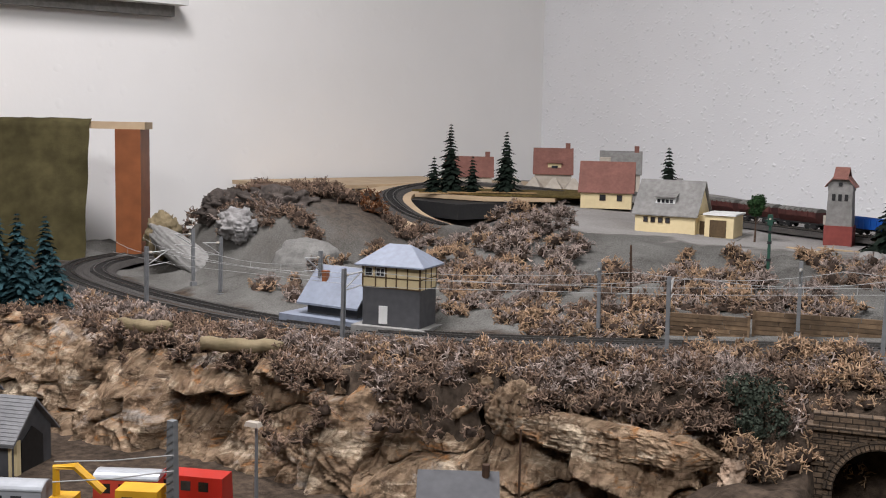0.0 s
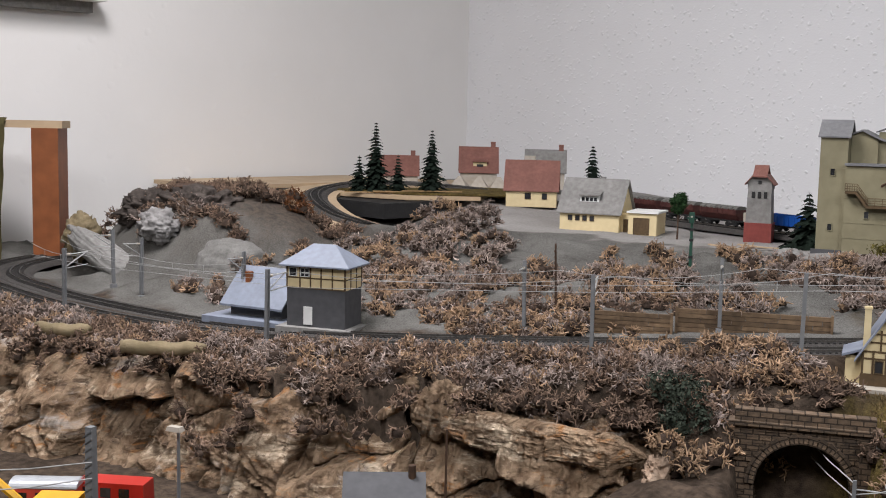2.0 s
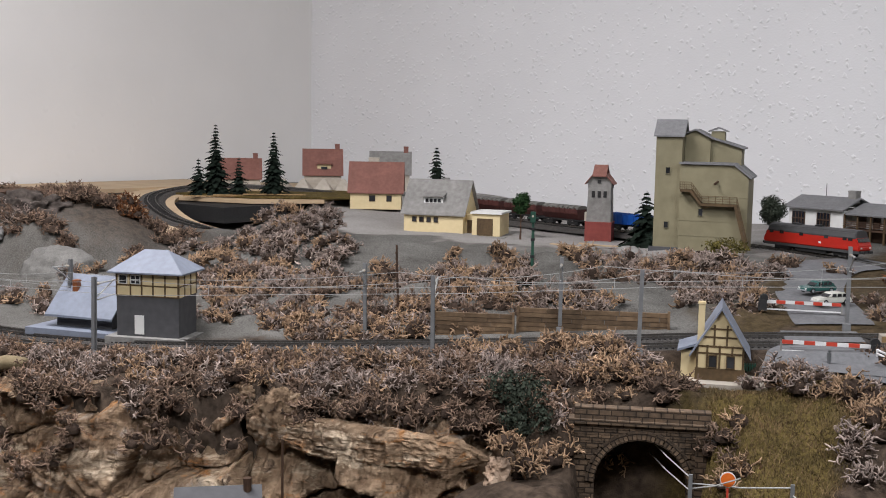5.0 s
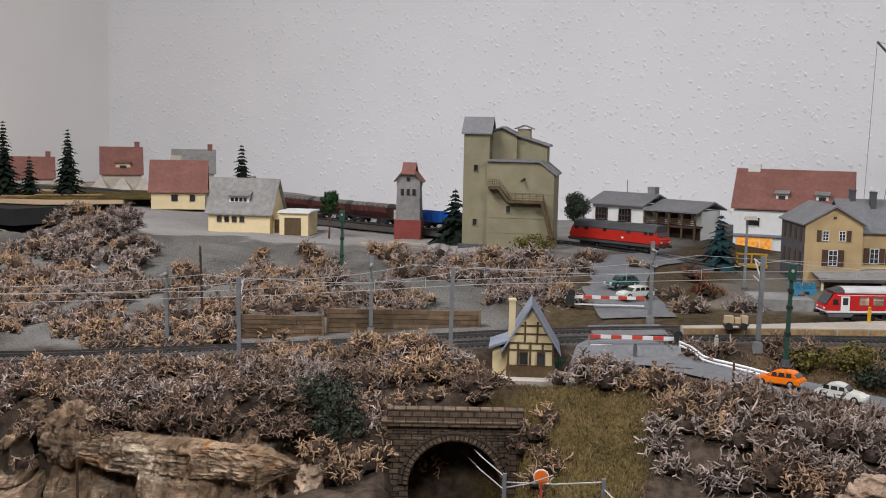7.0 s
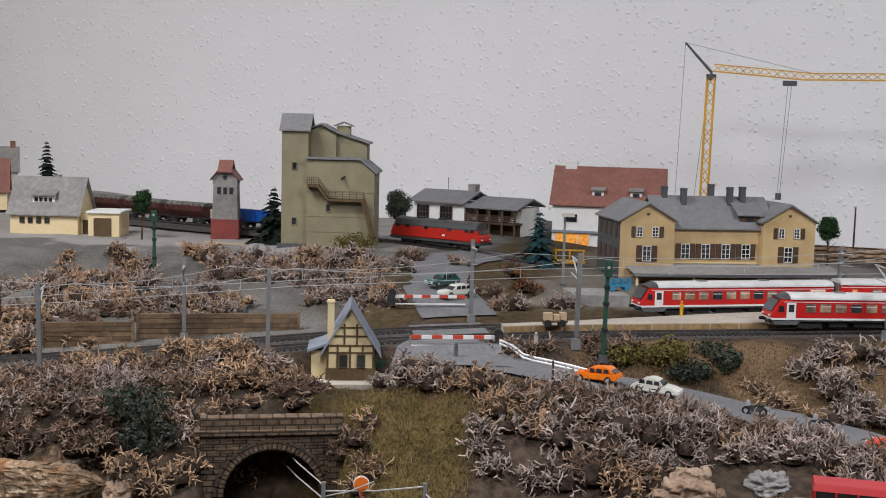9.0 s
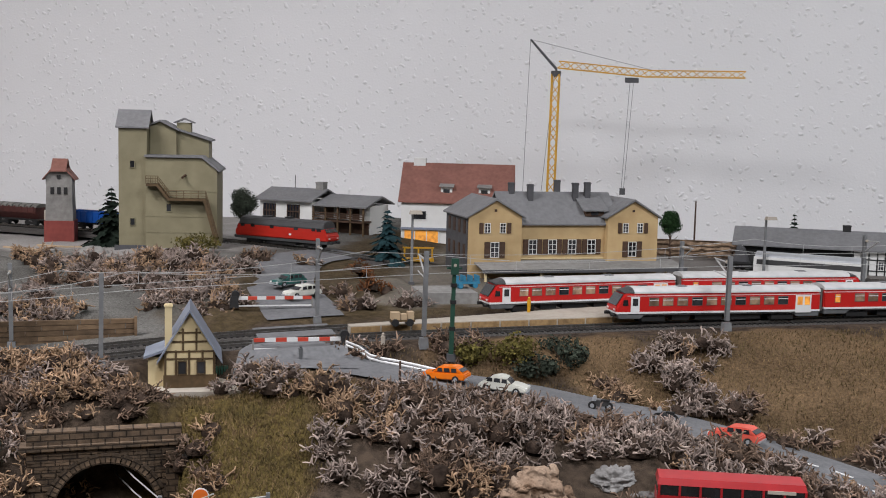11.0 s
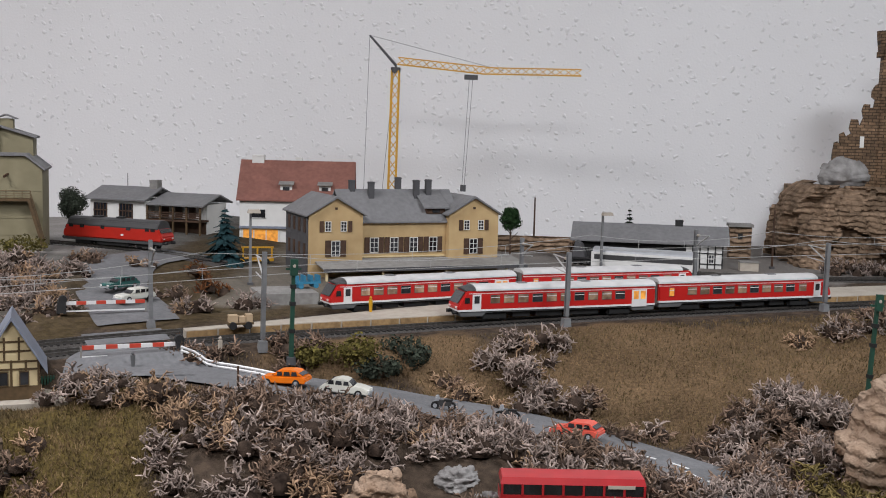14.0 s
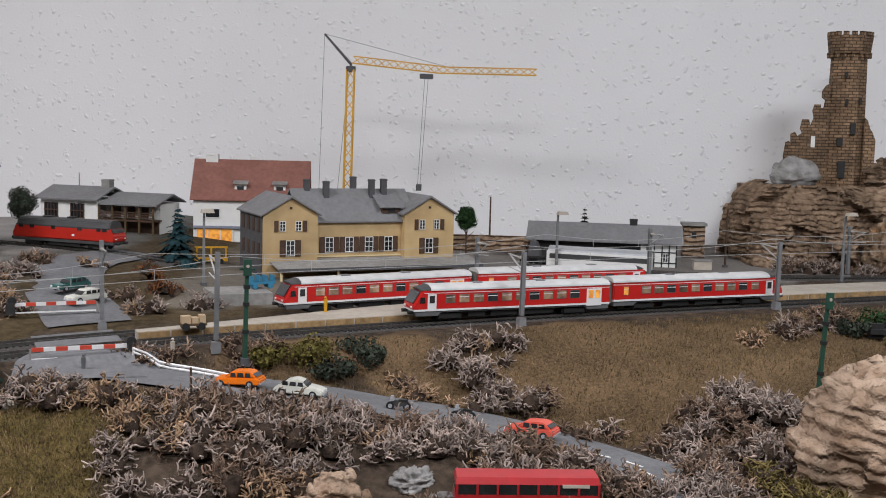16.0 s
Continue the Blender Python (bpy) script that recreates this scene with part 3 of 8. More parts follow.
def cover_material():
    """Earth, gravel, dry grass, turf and sandy ground, mixed by what was strewn where."""
    m = mat("scenic_ground", (0.11, 0.08, 0.059), (0.042, 0.032, 0.024), 110, 0.95, bump=0.9, bscale=800, stain=0.35, spec=0.08)
    nt = m.node_tree
    b = nt.nodes["Principled BSDF"]
    base = b.inputs["Base Color"].links[0].from_socket
    at = nt.nodes.new("ShaderNodeAttribute")
    at.attribute_name = "cover"
    sep = nt.nodes.new("ShaderNodeSeparateColor")
    nt.links.new(at.outputs["Color"], sep.inputs[0])
    tc = nt.nodes.new("ShaderNodeTexCoord")
    for k, (lo, hi, scale) in enumerate((((0.06, 0.056, 0.05), (0.19, 0.185, 0.172), 420), ((0.05, 0.033, 0.018), (0.2, 0.132, 0.075), 330), ((0.25, 0.235, 0.22), (0.36, 0.345, 0.33), 200), ((0.03, 0.023, 0.009), (0.15, 0.11, 0.038), 260))):
        n, n2 = nt.nodes.new("ShaderNodeTexNoise"), nt.nodes.new("ShaderNodeTexNoise")
        n.inputs["Scale"].default_value, n.inputs["Detail"].default_value, n.inputs["Roughness"].default_value = scale, 8, 0.7
        n2.inputs["Scale"].default_value, n2.inputs["Detail"].default_value = 11, 5
        nt.links.new(tc.outputs["Object"], n.inputs["Vector"])
        nt.links.new(tc.outputs["Object"], n2.inputs["Vector"])
        ad = nt.nodes.new("ShaderNodeMath")
        ad.operation = "MULTIPLY_ADD"
        ad.inputs[1].default_value = 0.6
        nt.links.new(n2.outputs["Fac"], ad.inputs[0])
        nt.links.new(n.outputs["Fac"], ad.inputs[2])
        r = nt.nodes.new("ShaderNodeValToRGB")
        r.color_ramp.elements[0].position, r.color_ramp.elements[1].position = 0.6, 1.0
        r.color_ramp.elements[0].color, r.color_ramp.elements[1].color = (*lo, 1), (*hi, 1)
        nt.links.new(ad.outputs[0], r.inputs["Fac"])
        mix = nt.nodes.new("ShaderNodeMix")
        mix.data_type = "RGBA"
        nt.links.new(sep.outputs[k] if k < 3 else at.outputs["Alpha"], mix.inputs[0])
        nt.links.new(base, mix.inputs[6])
        nt.links.new(r.outputs[0], mix.inputs[7])
        base = mix.outputs[2]
    nt.links.new(base, b.inputs["Base Color"])
    return m


ground = new("ground", sheet("ground", np.stack([GX.ravel(), GY.ravel(), GZ.ravel()], -1), faces, cover_material()))
tagged(ground, "modelled earth, gravel and grass landscape of the layout", "ground", kind="structure")
wx, wy = GX + rough * 3, GY + np.roll(rough, 40, 0) * 3
ws = (wy - track_y(wx)) * track_cos(wx)
crest = np.exp(-(((wx + 1.87) / 0.26) ** 2 + ((wy - 1.16) / 0.19) ** 2) ** 2)
gravel = ease(ws, 0.09, 0.12) * (1 - ease(wx, -0.66, -0.6)) * (1 - 0.85 * crest)
grass = ease(-ws, 0.05, 0.065) * ease(wx, -0.4, -0.34) * ease(wy - road_y(wx), 0.035, 0.05)
sand = ease(wy - edge_y(wx), -0.02, 0.01) * (1 - ease(wx, -0.8, -0.7)) + 0.55 * ease(ws, 0.16, 0.2) * ease(wx, -0.5, -0.45)
turf = 0.35 * ease(ws, 0.1, 0.12) * ease(wx, -0.66, -0.6) * (1 - ease(wx, -0.3, -0.2)) + ease(-ws, 0.1, 0.13) * ease(wx, -0.52, -0.48) * (1 - ease(wx, -0.36, -0.33)) * ease(road_y(wx) - wy, 0.05, 0.08)
cover = np.clip(np.stack([gravel * (1 - sand), grass, sand, turf], -1), 0, 1).reshape(-1, 4)
att = ground.data.color_attributes.new("cover", "FLOAT_COLOR", "POINT")
att.data.foreach_set("color", cover.ravel())


def ribbon(name, pts, left, right, material, lift, label, category, wob=0.0, lie=False):
    """A strip over the ground along a line, between two offsets from it."""
    pts = np.asarray(pts, float)
    cols = []
    for q in np.linspace(0, 1, 7):
        cols.append(offset(pts, left + (right - left) * q))
    cols = np.stack(cols, 1)
    n, m = cols.shape[:2]
    for i in range(n):
        for e in (0, m - 1):
            cols[i, e, :2] += (fbm(i * 0.11, e) * wob, fbm(i * 0.11, e + 9) * wob)
    cols[..., 2] = (land(cols[..., 0], cols[..., 1]) if lie else cols[..., 2]) + lift
    fs = [(i * m + k, (i + 1) * m + k, (i + 1) * m + k + 1, i * m + k + 1) for i in range(n - 1) for k in range(m - 1)]
    ob = new(name, sheet(name, cols.reshape(-1, 3), fs, material))
    return tagged(ob, label, category, kind="structure")


rx = np.linspace(-0.5, 0.2, 60)
road_line = np.stack([rx, road_y(rx), road_z(rx)], -1)


# ---------------------------------------------------------------- tracks
def strip_track(name, pts, label, ballast_w=0.026, deck=None):
    """Ballast bed, sleepers and two rails along a line of points."""
    pts = np.asarray(pts, float)
    th = thing(name, label, "railway track", kind="structure")
    t = np.gradient(pts[:, :2], axis=0)
    t /= np.linalg.norm(t, axis=1)[:, None]
    nrm = np.stack([-t[:, 1], t[:, 0]], -1)

    def ribbon(prof):
        vs, fs, m = [], [], len(prof)
        for p, n in zip(pts, nrm):
            for o, z in prof:
                vs.append((p[0] + n[0] * o, p[1] + n[1] * o, p[2] + z))
        for i in range(len(pts) - 1):
            for k in range(m - 1):
                a = i * m + k
                fs.append((a, a + 1, a + m + 1, a + m))
        return vs, fs

    w = ballast_w
    vs, fs = ribbon([(-w - 0.007, -0.012), (-w, -0.0035), (w, -0.0035), (w + 0.007, -0.012)])
    o = new("ballast_bed", sheet("ballast_bed", vs, [f[::-1] for f in fs], deck or M["ballast"]))
    o.parent = th
    for side in (-0.0083, 0.0083):
        vs, fs = ribbon([(side + 0.0009, -0.0025), (side + 0.0007, 0.0), (side - 0.0007, 0.0), (side - 0.0009, -0.0025)])
        o = new("rail", sheet("rail", vs, fs, M["rail"], False))
        o.parent = th
    bm = bmesh.new()
    d = np.r_[0, np.cumsum(np.linalg.norm(np.diff(pts[:, :2], axis=0), axis=1))]
    for q in np.arange(0.003, d[-1], 0.0068):
        p = np.array([np.interp(q, d, pts[:, k]) for k in range(3)])
        tt = np.array([np.interp(q, d, t[:, k]) for k in range(2)])
        a = math.atan2(tt[1], tt[0])
        ca, sa = math.cos(a), math.sin(a)
        v = [bm.verts.new((p[0] + ca * u - sa * s, p[1] + sa * u + ca * s, p[2] + z)) for z in (-0.0055, -0.0022) for u, s in ((-0.0015, -0.0155), (0.0015, -0.0155), (0.0015, 0.0155), (-0.0015, 0.0155))]
        for f in ((4, 5, 6, 7), (0, 1, 5, 4), (1, 2, 6, 5), (2, 3, 7, 6), (3, 0, 4, 7)):
            bm.faces.new([v[i] for i in f])
    part("sleepers", bm, M["sleeper"], th)["kind"] = "stuff"
    return th


main = along(-1.95, 1.55)
loop = [(-1.95, 0.648), (-2.08, 0.675), (-2.21, 0.755), (-2.295, 0.88), (-2.315, 1.04), (-2.265, 1.18)]


def curve(points, n=60, z=None):
    p = np.array(points, float)
    d = np.r_[0, np.cumsum(np.linalg.norm(np.diff(p, axis=0), axis=1))]
    q = np.linspace(0, d[-1], n)
    return np.stack([knots(q, d, p[:, k]) for k in range(p.shape[1])], -1)


lp = curve([(*p, 0.9635) for p in loop], 70)
front_line = np.r_[lp[::-1][:-1], main[1:]]
strip_track("main_track", offset(front_line, 0.012), "dark steel main line track on brown-grey ballast")


def gap(x):
    """Distance between the two main tracks, wider round the platform."""
    return 0.012 + 0.058 + 0.062 * ease(x, -0.42, -0.05)


strip_track("second_track", offset(front_line, gap), "dark steel second main line track on ballast")
upper = curve([(-1.80, 1.37, 1.048), (-1.9, 1.37, 1.06), (-2.0, 1.4, 1.075), (-2.1, 1.46, 1.088), (-2.18, 1.56, 1.097), (-2.2, 1.66, 1.104), (-2.15, 1.76, 1.105), (-2.03, 1.855, 1.098), (-1.75, 1.935, 1.072), (-1.3, 1.875, 1.062), (-0.9, 1.79, 1.065), (-0.7, 1.745, 1.062), (-0.5, 1.68, 1.055)], 190)
strip_track("upper_track", upper, "dark steel branch track curving over a bare board")
yard = curve([(0.02, 1.93, 1.04), (0.3, 1.87, 1.04), (0.7, 1.95, 1.04), (1.2, 2.12, 1.04)], 80)
strip_track("yard_track", yard, "dark steel station siding on ballast")


def on_track(pts, x, dz=0.0):
    """The pose at x on a track, x ahead along it."""
    pts = np.asarray(pts)
    o = np.argsort(pts[:, 0])
    p = [float(np.interp(x, pts[o, 0], pts[o, k])) for k in range(3)]
    q = [float(np.interp(x + 0.02, pts[o, 0], pts[o, k])) for k in range(3)]
    return pose(p[0], p[1], p[2] + dz, 0, 0, math.degrees(math.atan2(q[1] - p[1], q[0] - p[0])))


# ---------------------------------------------------------------- trains
def wheelset(parent, x, r=0.0052):
    bm = bmesh.new()
    for s in (-1, 1):
        tube(bm, [(x, s * 0.0085 - 0.0012, r), (x, s * 0.0085 + 0.0012, r)], r, 14)
    tube(bm, [(x, -0.008, r), (x, 0.008, r)], 0.001, 6)
    part("wheelset", bm, M["black"], parent)


def bogie(parent, x, half=0.0145):
    b = part("bogie", box(bx(x - half, x + half, -0.0125, -0.0105, 0.003, 0.0085), x - half, x + half, 0.0105, 0.0125, 0.003, 0.0085), M["black"], parent, bevel=0.0006)
    wheelset(b, x - 0.0115)
    wheelset(b, x + 0.0115)


def side_window(parent, x0, x1, z0, z1, y, kind="seat", frame="pane"):
    for s in (-1, 1):
        w = part("window", bx(x0 - 0.0005, x1 + 0.0005, s * y - 0.0003, s * y + 0.0003, z0 - 0.0005, z1 + 0.0005), M["skirt"], parent)
        part("pane", bx(x0, x1, s * y - 0.0005, s * y + 0.0005, z0, z1), M[kind], w)
        part("sash", bx(x0, x1, s * y - 0.0007, s * y + 0.0007, z0 + (z1 - z0) * 0.68, z0 + (z1 - z0) * 0.76), M["white"], w)


def railcar(name, m, flip, second=False):
    """A two-tone regional railcar half: cab at the +x end unless flipped."""
    L, W = 0.264, 0.0163
    if flip:
        m = m @ pose(0, 0, 0, 0, 0, 180)
    th = thing(name, "red regional railcar with white roof and grey skirt", "train", m, "railcar halves at the platform")
    h = L / 2
    body = [(-h, 0.0135), (h, 0.0135), (h + 0.0005, 0.0195), (h - 0.0105, 0.0365), (-h, 0.0365)]
    part("body", cut("y", body, -W, W), M["red"], th, bevel=0.0016)
    part("stripe", bx(-h + 0.0005, h - 0.0005, -W - 0.0003, W + 0.0003, 0.0128, 0.0150), M["white"], th, "white sill stripe")
    part("gutter", bx(-h + 0.0005, h - 0.013, -W - 0.0003, W + 0.0003, 0.0335, 0.0341), M["white"], th, "thin white gutter line")
    part("skirt", cut("y", [(-h + 0.001, 0.0128), (h - 0.001, 0.0128), (h - 0.004, 0.0065), (h - 0.031, 0.0065), (h - 0.035, 0.0105), (-h + 0.035, 0.0105), (-h + 0.031, 0.0065), (-h + 0.001, 0.0065)], -W + 0.001, W - 0.001), M["skirt"], th, "grey skirt", bevel=0.0006)
    arc = [(W * 0.99 * math.cos(a), 0.0365 + 0.0066 * math.sin(a) ** 0.8) for a in np.linspace(0, math.pi, 15)]
    part("roof", cut("x", arc, -h, h - 0.022), M["roofwhite"], th, "white roof", smooth=False)
    cap = [(y * 0.97, 0.0365 + (z - 0.0365) * 0.97) for y, z in arc]
    bm = cut("x", cap, h - 0.022, h - 0.0095)
    for v in bm.verts:
        if v.co.x > h - 0.015:
            v.co.z, v.co.y = 0.0365 + (v.co.z - 0.0365) * 0.35, v.co.y * 0.85
    part("cab_roof", bm, M["locogrey"], th, "dark grey cab roof", bevel=0.0006)
    ws = cut("y", [(h - 0.0002, 0.0225), (h + 0.0004, 0.0225), (h - 0.0083, 0.0355), (h - 0.0092, 0.0355)], -W + 0.003, W - 0.003)
    part("windscreen", ws, M["pane"], th, "black sloping windscreen", bevel=0.0003)
    for s in (-1, 1):
        part("headlight", bx(h - 0.001, h + 0.0012, s * 0.010 - 0.0018, s * 0.010 + 0.0018, 0.0165, 0.0185), M["plaster"], th)
        part("buffer", tube(bmesh.new(), [(h - 0.002, s * 0.0095, 0.0112), (h + 0.0045, s * 0.0095, 0.0112)], 0.0022, 10), M["black"], th)
        d = part("cab_door", bx(h - 0.0285, h - 0.0175, s * (W + 0.0001) - 0.0003, s * (W + 0.0001) + 0.0003, 0.0138, 0.0328), M["white"], th, "white cab door")
        part("pane", bx(h - 0.0262, h - 0.0198, s * (W + 0.0004) - 0.0003, s * (W + 0.0004) + 0.0003, 0.0222, 0.0308), M["pane"], d)
        part("cab_window", bx(h - 0.0145, h - 0.0075, s * W - 0.0005, s * W + 0.0005, 0.0225, 0.0292, 0.0008), M["pane"], th)
        if not second:
            d = part("double_door", bx(-h + 0.0125, -h + 0.0335, s * (W + 0.0001) - 0.0003, s * (W + 0.0001) + 0.0003, 0.0115, 0.0328), M["white"], th, "white double passenger door")
            for q in (0.0145, 0.0243):
                # door panes take the added orange glow, with no lamp behind them
                part("pane", bx(-h + q, -h + q + 0.0068, s * (W + 0.0004) - 0.0003, s * (W + 0.0004) + 0.0003, 0.021, 0.031), M["lowlight"], d)
    n = 9
    first = -h + (0.044 if not second else 0.036)
    for i in range(n):
        x = first + i * 0.0187 + (0.006 if second else 0)
        side_window(th, x, x + 0.0125, 0.0222, 0.0312, W, "seat" if (i * 7 + second) % 3 else "pane")
    side_window(th, h - 0.052, h - 0.041, 0.0222, 0.0312, W)
    if second:
        # same added glow on this end window
        side_window(th, -h + 0.015, -h + 0.0215, 0.021, 0.031, W, "lowlight")
    for x in (-0.04, 0.045):
        part("roof_fan", bx(x - 0.006, x + 0.006, -0.005, 0.005, 0.0425, 0.0437), M["roofgrey"], th, bevel=0.0003)
    for x0, x1 in ((-0.055, -0.015), (-0.005, 0.03), (0.038, 0.06)):
        part("underfloor_box", bx(x0, x1, -0.0115, 0.0115, 0.004, 0.0118), M["black"], th, bevel=0.0008)
    bogie(th, -h + 0.048)
    bogie(th, h - 0.048)
    part("bellows", bx(-h - 0.0022, -h + 0.0005, -0.012, 0.012, 0.0105, 0.038), M["rubber"], th, "grey gangway bellows", bevel=0.0008)
    return th


near = offset(front_line, 0.012)
rear = offset(front_line, gap)


def unit(line, x_left, x_joint, x_right):
    a = on_track(line, (x_left + x_joint) / 2)
    b = on_track(line, (x_joint + x_right) / 2)
    railcar("railcar", a, True)
    railcar("railcar", b, False, True)


unit(near, -0.135, 0.103, 0.344)
unit(rear, -0.303, -0.065, 0.170)


# ---------------------------------------------------------------- buildings
def window(parent, x, z, w, h, y=0.0, shut=0.0, bars=2, pane="pane", frame="plaster"):
    """A framed window on the front (-y) face, with shutters if asked."""
    win = part("window", bx(x - w / 2, x + w / 2, y - 0.0009, y + 0.001, z, z + h), M[pane], parent)
    f = 0.0009
    bm = bmesh.new()
    for a in (x - w / 2, x + w / 2 - f):
        box(bm, a, a + f, y - 0.0016, y + 0.001, z, z + h)
    for b in (z, z + h - f):
        box(bm, x - w / 2 + f, x + w / 2 - f, y - 0.0016, y + 0.001, b, b + f)
    for i in range(1, bars):
        zz = z + h * i / bars
        box(bm, x - w / 2 + f, x + w / 2 - f, y - 0.0014, y + 0.001, zz - 0.0003, zz + 0.0003)
    if bars > 1:
        box(bm, x - 0.0004, x + 0.0004, y - 0.00135, y + 0.001, z + f, z + h - f)
    part("frame", bm, M[frame], win)
    for s in (-1, 1) if shut else ():
        q = x + s * (w / 2 + shut / 2 + 0.0006)
        part("shutter", bx(q - shut / 2, q + shut / 2, y - 0.0018, y + 0.0005, z - 0.0005, z + h + 0.0005), M["brown"], win, "dark brown wooden shutter", bevel=0.0003)
    return win


def gable_roof(parent, x0, x1, y0, y1, z, top, material, over=0.005, thick=0.0022, along_x=True, name="roof"):
    """A pitched roof with its ridge along x (or along y)."""
    if along_x:
        c, d = (y0 + y1) / 2, (y1 - y0) / 2
        k = over * (top - z) / d
        pts = [(y0 - over, z - k), (c, top), (y1 + over, z - k), (y1 + over, z - k + thick), (c, top + thick * 1.4), (y0 - over, z - k + thick)]
        bm = cut("x", pts, x0 - over, x1 + over)
    else:
        c, d = (x0 + x1) / 2, (x1 - x0) / 2
        k = over * (top - z) / d
        pts = [(x0 - over, z - k), (c, top), (x1 + over, z - k), (x1 + over, z - k + thick), (c, top + thick * 1.4), (x0 - over, z - k + thick)]
        bm = cut("y", pts, y0 - over, y1 + over)
    return part(name, bm, material, parent)


def gable_walls(parent, x0, x1, y0, y1, z, top, material, along_x=True, z0=0.0):
    if along_x:
        bm = cut("x", [(y0, z0), (y1, z0), (y1, z), ((y0 + y1) / 2, top), (y0, z)], x0, x1)
    else:
        bm = cut("y", [(x0, z0), (x1, z0), (x1, z), ((x0 + x1) / 2, top), (x0, z)], y0, y1)
    return part("wall", bm, material, parent)


def hip_roof(parent, x0, x1, y0, y1, z, top, inset, material, over=0.006, thick=0.002):
    bm = bmesh.new()
    x0, x1, y0, y1 = x0 - over, x1 + over, y0 - over, y1 + over
    c = (y0 + y1) / 2
    lo = [bm.verts.new(p) for p in ((x0, y0, z), (x1, y0, z), (x1, y1, z), (x0, y1, z))]
    md = [bm.verts.new((v.co.x, v.co.y, z + thick)) for v in lo]
    a, b = bm.verts.new((x0 + inset, c, top)), bm.verts.new((x1 - inset, c, top))
    for i in range(4):
        bm.faces.new((lo[i], lo[(i + 1) % 4], md[(i + 1) % 4], md[i]))
    bm.faces.new(lo[::-1])
    bm.faces.new((md[0], md[1], b, a))
    bm.faces.new((md[2], md[3], a, b))
    bm.faces.new((md[1], md[2], b))
    bm.faces.new((md[3], md[0], a))
    return part("roof", bm, material, parent)


def chimney(parent, x, y, z0, z1, r=0.003, material="darkgrey"):
    c = part("chimney", bx(x - r, x + r, y - r, y + r, z0, z1), M[material], parent, bevel=0.0004)
    part("cap", bx(x - r - 0.0007, x + r + 0.0007, y - r - 0.0007, y + r + 0.0007, z1 - 0.0025, z1 - 0.001), M[material], c)


# station, its front to the platforms
st = thing("station_building", "ochre two-storey station with grey roofs and brown shutters", "station", pose(-0.376, 1.655, 1.036, 0, 0, 29))
SL, SD = 0.305, 0.125
wing, zc, ze, za = 0.083, 0.083, 0.093, 0.117
part("wall", bx(wing, SL - wing, 0.012, SD - 0.012, 0, zc), M["yellowish"], st, "ochre plaster wall")
gable_walls(st, 0, wing, 0, SD, ze, za, M["yellowish"], False)
gable_walls(st, SL - wing, SL, 0, SD, ze, za, M["yellowish"], False)
part("side_cladding", bx(-0.0012, 0.0, 0.003, SD - 0.003, 0.002, ze - 0.002), M["darkgrey"], st, "dark grey shingled side wall")
gable_roof(st, 0, wing, 0, SD, ze, za, M["roofgrey"], along_x=False)
gable_roof(st, SL - wing, SL, 0, SD, ze, za, M["roofgrey"], along_x=False)
gable_roof(st, wing - 0.02, SL - wing + 0.02, 0.012, SD - 0.012, zc, 0.124, M["roofgrey"])
for x0 in (0.0, SL - wing):
    for x in (0.028, 0.052):
        window(st, x0 + x + 0.001, 0.068, 0.0095, 0.015, 0.0, 0.0, 3)
    for x, s in ((0.0195, -1), (0.063, 1)):
        part("shutter", bx(x0 + x - 0.003, x0 + x + 0.003, -0.0016, 0.0004, 0.0675, 0.0835), M["brown"], st, "dark brown wooden shutter", bevel=0.0003)
    window(st, x0 + 0.041, 0.0315, 0.0135, 0.023, 0.0, 0.0085, 3)
    part("gable_vent", bx(x0 + 0.0395, x0 + 0.0435, -0.0006, 0.001, 0.1, 0.1035), M["brown"], st)
for i in range(4):
    window(st, wing + 0.022 + i * 0.0318, 0.0345, 0.0135, 0.0225, 0.012, 0.0078, 3)
part("string_course", bx(wing, SL - wing, 0.0108, 0.012, 0.0275, 0.0292), M["cream"], st)
for i in range(4):
    for z in (0.03, 0.066):
        w = part("window", bx(-0.0022, -0.001, 0.012 + i * 0.028, 0.022 + i * 0.028, z, z + 0.02), M["brown"], st)
can = part("canopy", cut("x", [(-0.045, 0.0165), (0.012, 0.0245), (0.012, 0.0262), (-0.045, 0.0182)], 0.01, SL + 0.03), M["midgrey"], st, "flat grey platform canopy")
part("fascia", bx(0.01, SL + 0.03, -0.0462, -0.045, 0.0135, 0.0185), M["darkgrey"], can)
for x in (0.014, 0.1, 0.2, 0.3):
    part("post", bx(x, x + 0.003, -0.042, -0.039, 0, 0.0165), M["cream"], st)
for x, y, z in ((0.085, 0.062, 0.141), (0.112, 0.05, 0.139), (0.165, 0.075, 0.145), (0.186, 0.05, 0.142), (0.206, 0.05, 0.143)):
    chimney(st, x, y, 0.106, z, 0.0042)
dm = part("dormer", cut("y", [(0.192, 0.092), (0.222, 0.092), (0.222, 0.1005), (0.192, 0.1005)], 0.018, 0.05), M["brown"], st, "dark dormer with a lean-to roof")
part("dormer_roof", cut("x", [(0.013, 0.1), (0.013, 0.102), (0.058, 0.1245), (0.058, 0.1225)], 0.186, 0.228), M["roofgrey"], dm)
part("pane", bx(0.201, 0.213, 0.0172, 0.018, 0.0935, 0.099), M["pane"], dm)

